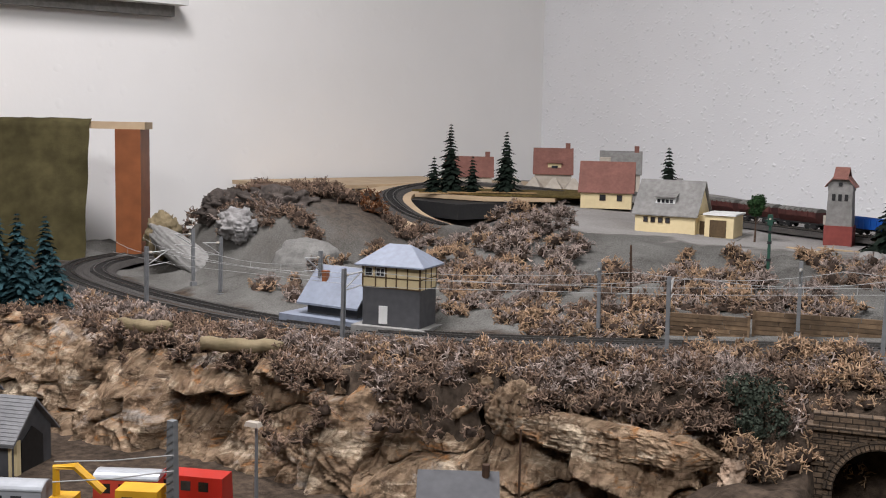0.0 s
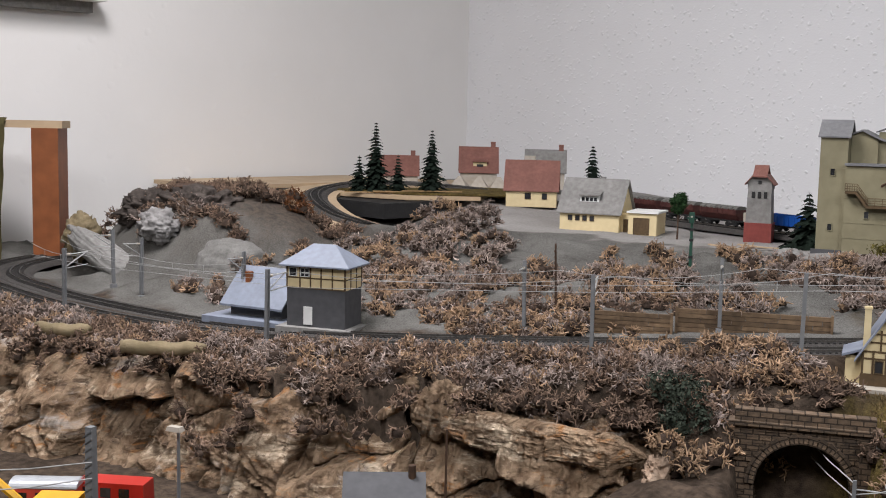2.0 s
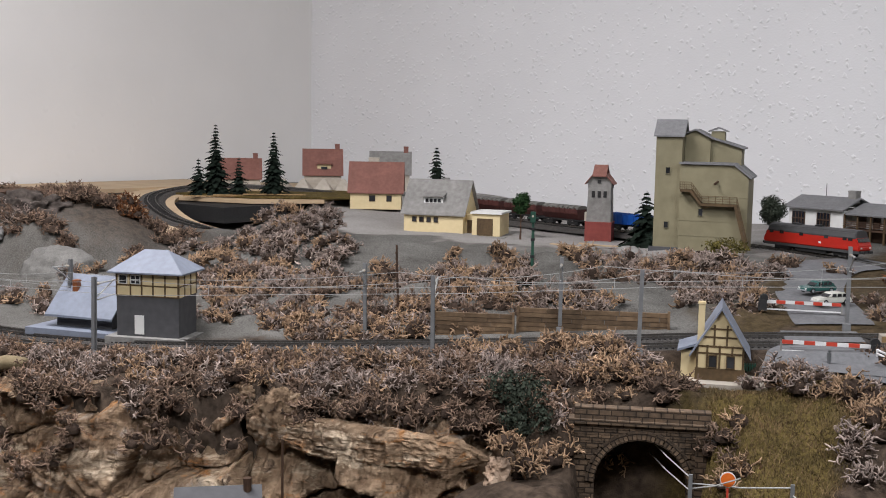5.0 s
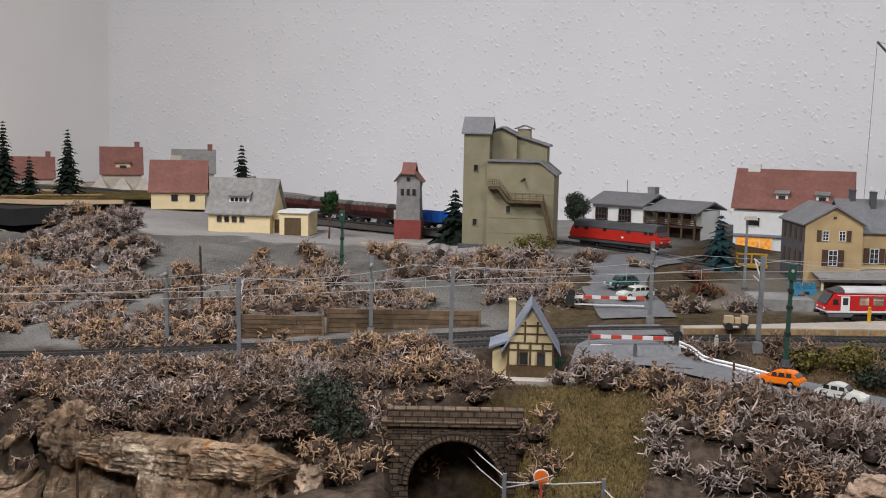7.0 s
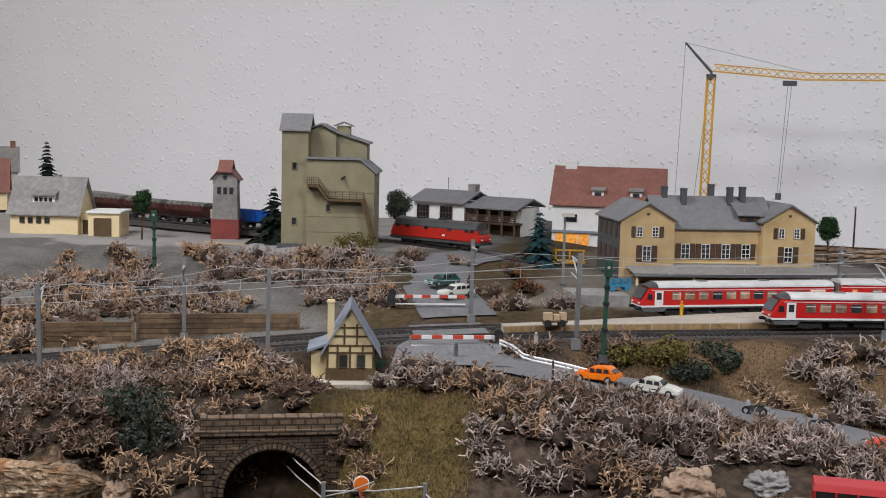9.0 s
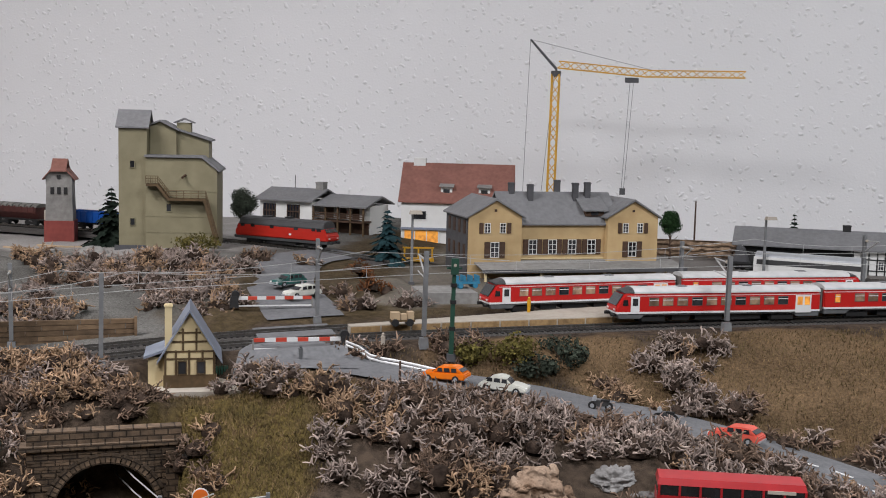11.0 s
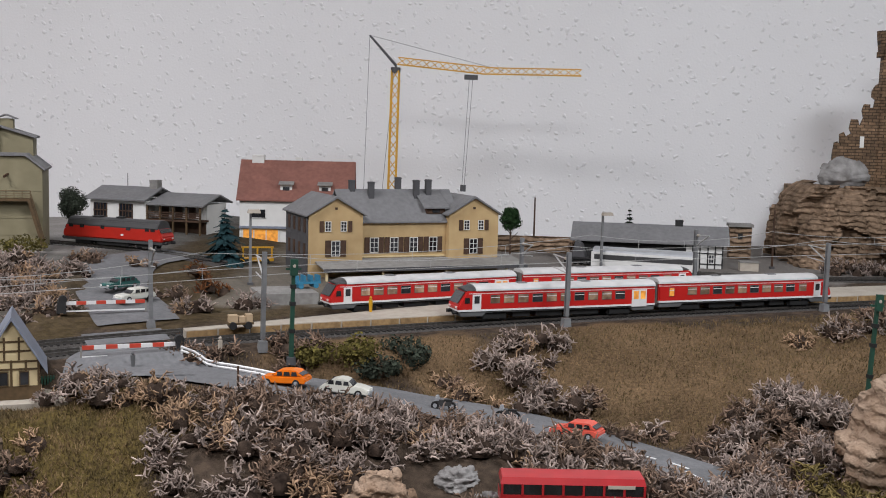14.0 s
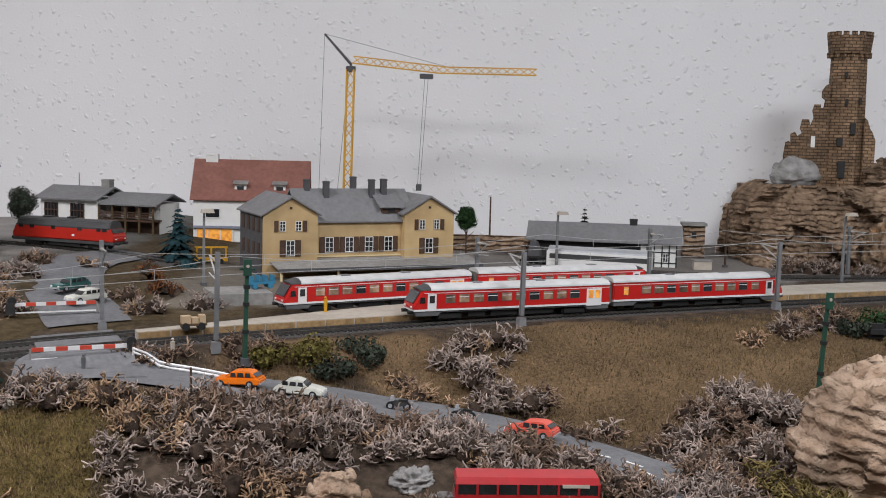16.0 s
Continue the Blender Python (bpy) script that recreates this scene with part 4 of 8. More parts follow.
# shop behind the station
sh = thing("shop_house", "white house with red-brown roof and lit shop window", "house", pose(-0.59, 2.035, 1.032, 0, 0, 9))
gable_walls(sh, 0, 0.2, 0, 0.13, 0.094, 0.155, M["plaster"])
gable_roof(sh, 0, 0.2, 0, 0.13, 0.094, 0.157, M["roofred"], 0.006)
part("shopfront", bx(0.006, 0.07, -0.0015, 0.001, 0.012, 0.036), M["lowlight"], sh, "orange lit shop window")
for x in (0.006, 0.026, 0.048, 0.07):
    part("mullion", bx(x - 0.0008, x + 0.0008, -0.0028, 0.001, 0.01, 0.038), M["plaster"], sh)
part("awning_band", bx(0.0, 0.2, -0.006, 0.0, 0.0385, 0.0425), M["roofblue"], sh, "blue-grey fascia band")
part("plinth", bx(0.0, 0.2, -0.003, 0.0, 0, 0.0095), M["carblue"], sh, "pale blue plinth")
window(sh, 0.034, 0.057, 0.026, 0.0165, 0.0, 0, 1)
for x in (0.082, 0.152):
    d = part("dormer", bx(x - 0.0105, x + 0.0105, 0.012, 0.045, 0.1, 0.1175), M["plaster"], sh, "small white dormer")
    part("pane", bx(x - 0.006, x + 0.006, 0.011, 0.0125, 0.1035, 0.114), M["pane"], d)
    part("dormer_roof", cut("x", [(0.007, 0.1175), (0.007, 0.1192), (0.05, 0.128), (0.05, 0.1262)], x - 0.0135, x + 0.0135), M["midgrey"], d)
chimney(sh, 0.026, 0.07, 0.14, 0.169, 0.011, "plaster")
chimney(sh, 0.1, 0.075, 0.148, 0.1665, 0.006, "plaster")

# villa with the balcony
vi = thing("villa", "white villa with grey roofs and brown balcony", "house", pose(-0.868, 2.03, 1.053, 0, 0, -11))
part("wall", bx(0, 0.115, 0, 0.1, 0, 0.062), M["plaster"], vi)
part("wall", bx(0.115, 0.222, 0.03, 0.1, 0, 0.058), M["plaster"], vi)
part("roof", cut("x", [(-0.01, 0.062), (0.05, 0.082), (0.11, 0.062), (0.11, 0.0645), (0.05, 0.085), (-0.01, 0.0645)], -0.008, 0.12), M["roofgrey"], vi)
part("roof", cut("x", [(-0.004, 0.056), (0.06, 0.073), (0.108, 0.058), (0.108, 0.0605), (0.06, 0.076), (-0.004, 0.0585)], 0.12, 0.232), M["roofgrey"], vi)
for x in (0.022, 0.075):
    w = part("window", bx(x - 0.013, x + 0.013, -0.0015, 0.001, 0.03, 0.056), M["pane"], vi)
    bm = bmesh.new()
    for q in np.linspace(x - 0.013, x + 0.013, 5):
        box(bm, q - 0.0006, q + 0.0006, -0.0025, 0.001, 0.03, 0.056)
    box(bm, x - 0.014, x + 0.014, -0.0028, 0.001, 0.028, 0.0315)
    box(bm, x - 0.014, x + 0.014, -0.003, 0.001, 0.042, 0.044)
    part("rail", bm, M["brown"], w)
bal = part("balcony", bx(0.115, 0.225, 0.0, 0.03, 0.028, 0.031), M["brown"], vi, "brown wooden balcony")
for z in (0.035, 0.039, 0.043):
    part("rail", bx(0.115, 0.225, 0.0, 0.0012, z, z + 0.0018), M["brown"], bal)
for x in (0.116, 0.142, 0.168, 0.195, 0.222):
    part("post", bx(x, x + 0.003, 0.0, 0.003, 0.0, 0.057), M["timber"], vi)
for x in (0.13, 0.158, 0.185):
    part("door", bx(x, x + 0.014, 0.0285, 0.03, 0.032, 0.052), M["brown"], vi)
part("ground_floor_front", bx(0.118, 0.22, 0.027, 0.03, 0.0, 0.026), M["brown"], vi, "dark brown lower front")
chimney(vi, 0.105, 0.05, 0.075, 0.098, 0.008, "midgrey")
part("aerial", tube(bmesh.new(), [(0.04, 0.06, 0.08), (0.04, 0.06, 0.108)], 0.0007, 5), M["black"], vi)

# silo works
si = thing("silo_works", "khaki silo works with grey roofs and outside stair", "industrial building", pose(-0.928, 1.616, 1.05, 0, 0, 20))
part("tower_wall", cut("x", [(0.0, 0.0), (0.05, 0.0), (0.05, 0.2), (0.025, 0.222), (0.0, 0.2)], 0.0, 0.043), M["khaki"], si, "tall khaki tower")
part("tower_roof", cut("x", [(-0.004, 0.1965), (0.025, 0.2225), (0.054, 0.1965), (0.054, 0.199), (0.025, 0.2255), (-0.004, 0.199)], -0.004, 0.047), M["roofgrey"], si)
part("main_wall", cut("y", [(0.043, 0.0), (0.152, 0.0), (0.152, 0.133), (0.128, 0.152), (0.043, 0.152)], -0.01, 0.09), M["khaki"], si, "broad khaki silo block")
part("main_roof", cut("y", [(0.041, 0.1525), (0.1285, 0.1525), (0.156, 0.131), (0.157, 0.1335), (0.129, 0.156), (0.041, 0.156)], -0.014, 0.094), M["roofgrey"], si)
part("upper_wall", cut("y", [(0.0435, 0.155), (0.085, 0.155), (0.085, 0.1945), (0.06, 0.2075), (0.0435, 0.2005)], 0.028, 0.085), M["khaki"], si)
part("upper_roof", cut("y", [(0.038, 0.199), (0.06, 0.208), (0.09, 0.193), (0.09, 0.1955), (0.06, 0.2105), (0.038, 0.2015)], 0.022, 0.09), M["roofgrey"], si)
part("hoist_wall", cut("y", [(0.085, 0.155), (0.135, 0.15), (0.135, 0.1795), (0.085, 0.1945)], 0.035, 0.085), M["khaki"], si)
part("hoist_roof", cut("y", [(0.08, 0.196), (0.14, 0.178), (0.14, 0.181), (0.08, 0.199)], 0.03, 0.09), M["roofgrey"], si)
part("vent", bx(0.083, 0.105, 0.05, 0.07, 0.19, 0.207), M["khaki"], si)
part("vent_roof", cut("y", [(0.078, 0.206), (0.094, 0.212), (0.11, 0.206), (0.11, 0.2075), (0.094, 0.214), (0.078, 0.2075)], 0.045, 0.075), M["roofgrey"], si)
for x, z in ((0.021, 0.135), (0.021, 0.045)):
    window(si, x, z, 0.0085, 0.012, 0.0, 0, 1, frame="khaki")
for x, z in ((0.078, 0.068),):
    window(si, x, z, 0.0085, 0.013, -0.01, 0, 1, frame="khaki")
part("beam_end", tube(bmesh.new(), [(0.105, -0.004, 0.127), (0.1, -0.022, 0.122)], 0.002, 6), M["brown"], si)
for z in (0.035, 0.06, 0.1):
    part("joint", bx(0.042, 0.153, -0.0106, -0.0098, z, z + 0.0012), M["khaki"], si)


def stair_rail(pts, parent):
    bm = bmesh.new()
    for dz in (0.004, 0.008, 0.012):
        tube(bm, [(x, y, z + dz) for x, y, z in pts], 0.0007, 4)
    for a, b in zip(pts, pts[1:]):
        for q in np.linspace(0, 1, 6):
            p = Vector(a).lerp(Vector(b), q)
            tube(bm, [p, p + Vector((0, 0, 0.0122))], 0.0006, 4)
    part("railing", bm, M["timber"], parent)


stair = part("outside_stair", cut("y", [(0.045, 0.112), (0.063, 0.112), (0.08, 0.09), (0.136, 0.09), (0.155, 0.02), (0.152, 0.015), (0.132, 0.086), (0.078, 0.086), (0.061, 0.108), (0.045, 0.108)], -0.024, -0.0102), M["timber"], si, "brown outside stair")
stair_rail([(0.045, -0.024, 0.112), (0.063, -0.024, 0.112), (0.08, -0.024, 0.09), (0.136, -0.024, 0.09), (0.155, -0.024, 0.02)], stair)
part("plinth", bx(-0.006, 0.043, -0.006, 0.0, 0.0, 0.014), M["darkgrey"], si)

# transformer tower
tt = thing("transformer_tower", "grey stone transformer tower on red brick base", "tower", pose(-1.147, 1.747, 1.041, 0, 0, 24))
part("base", bx(0, 0.05, 0, 0.045, 0, 0.042), M["brick"], tt, "brick red painted base")
part("shaft", bx(0.002, 0.048, 0.002, 0.043, 0.042, 0.105, 0.002, 0.002), M["midgrey"], tt, "rough grey stone shaft")
part("gable_wall", cut("y", [(0.003, 0.105), (0.047, 0.105), (0.047, 0.118), (0.036, 0.131), (0.014, 0.131), (0.003, 0.118)], 0.004, 0.041), M["midgrey"], tt)
part("roof", cut("x", [(-0.004, 0.127), (0.0225, 0.146), (0.049, 0.127), (0.049, 0.129), (0.0225, 0.149), (-0.004, 0.129)], 0.012, 0.038), M["roofred"], tt)
for s in (0, 1):
    x = (0.047, 0.052) if s else (0.003, -0.002)
    part("roof_side", cut("y", [(x[0], 0.118), (x[1], 0.112), (x[1], 0.114), ((0.037 if s else 0.013), 0.1325), ((0.036 if s else 0.014), 0.1305)], -0.002, 0.047), M["roofred"], tt)
for x in (0.014, 0.025, 0.036):
    part("insulator_port", bx(x - 0.003, x + 0.003, 0.002, 0.005, 0.088, 0.1), M["black"], tt)
part("hatch", bx(0.022, 0.028, 0.002, 0.0045, 0.115, 0.121), M["black"], tt)

# yellow house with garage
yh = thing("garage_house", "cream house with grey roof and built-on garage", "house", pose(-1.492, 1.622, 1.045, 0, 0, 23))
gable_walls(yh, 0, 0.122, 0, 0.1, 0.043, 0.1, M["cream"])
gable_roof(yh, 0, 0.122, 0, 0.1, 0.043, 0.102, M["midgrey"], 0.006)
for x in (0.022, 0.037, 0.052, 0.067):
    window(yh, x, 0.022, 0.009, 0.0105, 0.0, 0, 1, frame="brown")
d = part("dormer", bx(0.037, 0.077, 0.012, 0.05, 0.055, 0.0725), M["plaster"], yh, "white flat dormer with a window band")
part("dormer_roof", cut("x", [(0.006, 0.0715), (0.006, 0.0735), (0.055, 0.088), (0.055, 0.086)], 0.034, 0.08), M["midgrey"], d)
for x in (0.044, 0.0525, 0.061, 0.0695):
    part("pane", bx(x - 0.003, x + 0.003, 0.011, 0.0125, 0.061, 0.068), M["pane"], d)
part("annex_wall", bx(0.122, 0.142, 0.02, 0.07, 0, 0.04), M["cream"], yh)
part("annex_door", bx(0.126, 0.136, 0.0185, 0.021, 0.002, 0.028), M["timber"], yh, "brown glazed door")
part("garage_wall", bx(0.142, 0.198, -0.004, 0.07, 0, 0.043), M["cream"], yh)
part("garage_roof", bx(0.139, 0.202, -0.008, 0.074, 0.043, 0.0465), M["plaster"], yh, "pale flat roof", bevel=0.0005)
part("garage_door", bx(0.152, 0.184, -0.0052, -0.003, 0.001, 0.034), M["timber"], yh, "brown garage door")
part("slab", bx(-0.02, 0.21, -0.03, 0.08, -0.006, -0.0005), M["midgrey"], yh, "grey base slab", bevel=0.0006)
chimney(yh, 0.07, 0.062, 0.092, 0.108, 0.004, "midgrey")

# pink-roofed house
ph = thing("red_roof_house", "small cream house with red-brown tiled roof", "house", pose(-1.792, 1.774, 1.066, 0, 0, 40))
gable_walls(ph, 0, 0.115, 0, 0.085, 0.044, 0.1, M["cream"])
gable_roof(ph, 0, 0.115, 0, 0.085, 0.044, 0.103, M["roofred"], 0.006)
window(ph, 0.05, 0.018, 0.014, 0.014, 0.0, 0, 1, frame="brown")
window(ph, 0.088, 0.018, 0.012, 0.014, 0.0, 0, 1, frame="brown")
chimney(ph, 0.05, 0.06, 0.09, 0.115, 0.012, "pale")

# houses in the far corner
def far_house(x, y, z, rz, L, W, he, hr, roof, label, dormer=False, ch=True):
    h = thing("village_house", label, "house", pose(x, y, z, 0, 0, rz), "village houses in the corner")
    gable_walls(h, 0, L, 0, W, he, hr - 0.002, M["pale"])
    gable_roof(h, 0, L, 0, W, he, hr, M[roof], 0.005)
    if ch:
        chimney(h, L * 0.9, W * 0.55, hr - 0.015, hr + 0.016, 0.006, "roofred")
    if dormer:
        d = part("dormer", bx(L * 0.35, L * 0.72, 0.006, 0.04, he + 0.002, he + 0.022), M["cream"], h, "cream dormer")
        part("pane", bx(L * 0.45, L * 0.62, 0.0045, 0.007, he + 0.006, he + 0.016), M["pane"], d)
        part("dormer_roof", cut("x", [(0.0, he + 0.022), (0.0, he + 0.024), (0.05, he + 0.036), (0.05, he + 0.034)], L * 0.32, L * 0.75), M["roofred"], d)


far_house(-2.13, 1.95, 1.085, 47, 0.095, 0.08, 0.045, 0.103, "roofred", "brown-roofed village house with a cream dormer", True)
far_house(-2.31, 1.80, 1.085, 50, 0.12, 0.08, 0.03, 0.075, "roofred", "low brown-roofed village house behind firs")
far_house(-2.0, 2.06, 1.085, 42, 0.1, 0.07, 0.05, 0.1, "midgrey", "grey-roofed village house near the corner")
for i in range(4):
    a = 0.045 * i
    bm = bx(-0.026, 0.026, -0.022, 0.022, 0, 0.032, 0.022, 0.02)
    solid("pale_tent", bm, M["pale"], "pale pointed cardboard tent roof", "tent", pose(-2.11 + a * 0.72, 1.86 + a * 0.85, 1.086, 0, 0, 20 + 9 * i), "row of pale tents", bevel=0.002)

# signal box
sb = thing("signal_box", "grey signal box with half-timbered cabin and blue-grey roof", "signal box", pose(-1.268, 0.804, 0.974, 0, 0, 28))
part("base_wall", bx(0, 0.088, 0, 0.055, 0, 0.053), M["darkgrey"], sb, "dark grey base")
part("cabin_wall", bx(0.0, 0.088, 0, 0.055, 0.053, 0.084), M["cream"], sb, "cream half-timbered cabin")
bm = bmesh.new()
for x in (0.0, 0.02, 0.036, 0.052, 0.069, 0.0875):
    box(bm, x - 0.001, x + 0.001, -0.0008, 0.0005, 0.053, 0.084)
    box(bm, x - 0.001, x + 0.001, 0.0545, 0.0558, 0.053, 0.084)
for z in (0.053, 0.067, 0.082):
    box(bm, 0, 0.088, -0.0007, 0.0004, z, z + 0.0016)
for y in (0.0, 0.018, 0.037, 0.0545):
    box(bm, 0.0875, 0.0888, y - 0.001, y + 0.001, 0.053, 0.084)
    box(bm, -0.0008, 0.0005, y - 0.001, y + 0.001, 0.053, 0.084)
box(bm, 0.0876, 0.0887, 0, 0.055, 0.067, 0.0686)
part("timber_frame", bm, M["timber"], sb, "dark timber frame")
for x in (0.0275,):
    window(sb, x, 0.0695, 0.014, 0.012, 0, 0, 2)
window(sb, 0.0095, 0.0695, 0.012, 0.012, 0, 0, 1)
part("door", bx(0.026, 0.039, -0.0015, 0.001, 0.003, 0.028), M["plaster"], sb, "white door")
hip_roof(sb, 0, 0.088, 0, 0.055, 0.084, 0.113, 0.036, M["roofblue"], 0.009)
part("base_slab", bx(-0.012, 0.1, -0.012, 0.065, -0.01, 0.0), M["midgrey"], sb)
part("stove_pipe", bx(-0.006, 0.0, 0.012, 0.018, 0, 0.09), M["grey"], sb)
an = thing("goods_annex", "low annex with broad lilac-grey roof and brick chimney", "shed", pose(-1.400, 0.780, 0.973, 0, 0, 20))
part("wall", bx(0.01, 0.1, 0.01, 0.06, 0, 0.02), M["darkgrey"], an)
part("roof", cut("x", [(-0.004, 0.014), (0.05, 0.064), (0.1, 0.02), (0.1, 0.023), (0.05, 0.068), (-0.004, 0.017)], 0.0, 0.11), M["roofblue"], an, "lilac-grey pitched roof")
chimney(an, 0.028, 0.03, 0.035, 0.062, 0.004, "stained")
part("base_slab", bx(-0.02, 0.13, -0.02, 0.07, -0.01, 0.0), M["roofblue"], an)

# crossing keeper's house
ck = thing("crossing_house", "cream half-timbered crossing keeper's cottage with blue-grey roof", "house", pose(-0.543, 1.033, 0.993, 0, 0, 26))
gable_walls(ck, 0, 0.05, 0, 0.06, 0.036, 0.075, M["cream"], False)
gable_roof(ck, 0, 0.05, 0, 0.06, 0.036, 0.077, M["roofblue"], 0.007, along_x=False)
part("lower_wall", bx(-0.0008, 0.0508, -0.001, 0.0, 0, 0.013), M["timber"], ck, "brown boarded plinth")
bm = bmesh.new()
for x in (0.0012, 0.0115, 0.0245, 0.0375, 0.0488):
    box(bm, x - 0.0011, x + 0.0011, -0.001, 0.0005, 0.013, 0.038)
for x in (0.0185, 0.0315):
    box(bm, x - 0.001, x + 0.001, -0.001, 0.0005, 0.038, 0.06)
for z, a, b in ((0.0285, 0, 0.05), (0.036, 0, 0.05), (0.046, 0.008, 0.042), (0.055, 0.014, 0.036)):
    box(bm, a, b, -0.0009, 0.0004, z, z + 0.0016)
part("timber_frame", bm, M["timber"], ck, "brown timber frame")
for x in (0.0175, 0.036):
    window(ck, x, 0.0135, 0.009, 0.014, -0.0006, 0, 1, frame="timber")
part("side_room", bx(-0.016, 0.0, 0.008, 0.05, 0, 0.03), M["cream"], ck)
part("side_roof", cut("y", [(-0.02, 0.029), (0.0, 0.036), (0.0, 0.0385), (-0.02, 0.0315)], 0.002, 0.056), M["roofblue"], ck)
chimney(ck, 0.004, 0.012, 0.03, 0.083, 0.0035, "cream")
part("base_slab", bx(-0.035, 0.075, -0.02, 0.07, -0.008, 0.0), M["platform"], ck)

# shed with half-timbered end
gs = thing("goods_shed", "black goods shed with grey roof and half-timbered end", "shed", pose(0.022, 1.99, 1.03, 0, 0, -4))
gable_walls(gs, 0, 0.215, 0, 0.085, 0.05, 0.066, M["black"])
gable_roof(gs, -0.005, 0.236, 0, 0.085, 0.05, 0.07, M["roofgrey"], 0.012)
part("office_wall", bx(0.175, 0.238, -0.003, 0.06, 0, 0.05), M["plaster"], gs, "white half-timbered office")
bm = bmesh.new()
for x in (0.176, 0.188, 0.2, 0.213, 0.225, 0.237):
    box(bm, x - 0.0011, x + 0.0011, -0.0042, -0.002, 0, 0.05)
for z in (0.0, 0.012, 0.03, 0.048):
    box(bm, 0.175, 0.238, -0.0041, -0.002, z, z + 0.0017)
part("timber_frame", bm, M["black"], gs)
for x in (0.194, 0.219):
    window(gs, x, 0.014, 0.009, 0.015, -0.003, 0, 2)
chimney(gs, 0.165, 0.045, 0.06, 0.082, 0.0065, "black")
hu = thing("stone_hut", "small stone hut with a flat pale roof", "hut", pose(0.292, 2.13, 1.037, 0, 0, 0))
part("wall", bx(0, 0.038, 0, 0.03, 0, 0.058), M["rock_brown"], hu)
part("roof", bx(-0.003, 0.041, -0.003, 0.033, 0.058, 0.063), M["midgrey"], hu, bevel=0.0008)
part("window", bx(0.014, 0.022, -0.001, 0.001, 0.036, 0.046), M["black"], hu)

# tower crane
cr = thing("tower_crane", "yellow lattice tower crane with grey mast tip and long jib", "crane", pose(-0.33, 2.135, 1.037, 0, 0.7, 0))


def lattice(a, b, w, n, r=0.0014, name="mast", parent=None, flat=False):
    a, b = Vector(a), Vector(b)
    d = (b - a).normalized()
    u = Vector((0, 1, 0))
    v = d.cross(u).normalized()
    corner = [u * w / 2 + v * w / 2, u * w / 2 - v * w / 2, -u * w / 2 - v * w / 2, -u * w / 2 + v * w / 2]
    if flat:
        corner = [u * w / 2 - v * w / 2, -u * w / 2 - v * w / 2, v * w / 2]
    bm = bmesh.new()
    for c in corner:
        tube(bm, [a + c, b + c], r, 4)
    m = len(corner)
    for i in range(n):
        p, q = a.lerp(b, i / n), a.lerp(b, (i + 1) / n)
        for k in range(m):
            c, e = corner[k], corner[(k + 1) % m]
            if i % 2:
                c, e = e, c
            tube(bm, [p + c, q + e], r * 0.7, 4)
    return part(name, bm, M["crane"], parent)


lattice((0, 0, 0.0), (0, 0, 0.325), 0.0135, 18, name="mast", parent=cr)
lattice((0.004, 0, 0.343), (0.17, 0, 0.33), 0.0128, 11, name="jib", parent=cr, flat=True)
lattice((0.17, 0, 0.33), (0.34, 0, 0.332), 0.0115, 11, name="jib", parent=cr, flat=True)
part("tower_top", tube(bmesh.new(), [(0, 0, 0.32), (0, 0, 0.335), (-0.05, 0, 0.388)], 0.0035, 6, 0.002), M["darkgrey"], cr, "grey mast tip")
part("slewing_ring", tube(bmesh.new(), [(0, 0, 0.322), (0, 0, 0.331)], 0.009, 12), M["darkgrey"], cr)
bm = bmesh.new()
for a, b in (((-0.05, 0, 0.388), (0.2, 0, 0.331)), ((-0.05, 0, 0.388), (-0.054, 0, 0.02)), ((-0.004, 0.01, 0.33), (-0.02, 0.01, 0.1))):
    tube(bm, [a, b], 0.0006, 4)
part("stay_cable", bm, M["grey"], cr)
part("trolley", bx(0.128, 0.152, -0.006, 0.006, 0.313, 0.322), M["darkgrey"], cr, bevel=0.001)
part("hoist_cable", tube(tube(bmesh.new(), [(0.137, -0.002, 0.314), (0.131, -0.002, 0.12)], 0.0006, 4), [(0.143, 0.002, 0.314), (0.135, 0.002, 0.12)], 0.0006, 4), M["grey"], cr)
part("hook_block", bx(0.128, 0.138, -0.003, 0.003, 0.108, 0.12), M["darkgrey"], cr, bevel=0.001)
part("base", bx(-0.03, 0.03, -0.03, 0.03, -0.003, 0.012), M["crane"], cr, bevel=0.001)

ribbon("road", road_line, -0.04, 0.04, M["road"], 0.0025, "grey model asphalt road down from the level crossing", "road", 0.012, True)
ribbon("crossing_road", np.array([(-0.41 - 0.003 * i, 1.08 + 0.0045 * i, 1.0) for i in range(11)]), -0.055, 0.05, M["road"], 0.0032, "grey asphalt in front of the level crossing", "road", 0.006, True)
back_road = curve([(-0.50, 1.305, 1.027), (-0.535, 1.36, 1.0315), (-0.60, 1.47, 1.043), (-0.63, 1.6, 1.056), (-0.60, 1.75, 1.06)], 40)
back_road[:, 2] = land(back_road[:, 0], back_road[:, 1])
ribbon("back_road", back_road, -0.05, 0.045, M["road"], 0.0022, "grey asphalt lane climbing behind the crossing", "road", 0.01, True)
deck = thing("crossing_deck", "grey boarded deck of the level crossing", "level crossing", kind="structure")
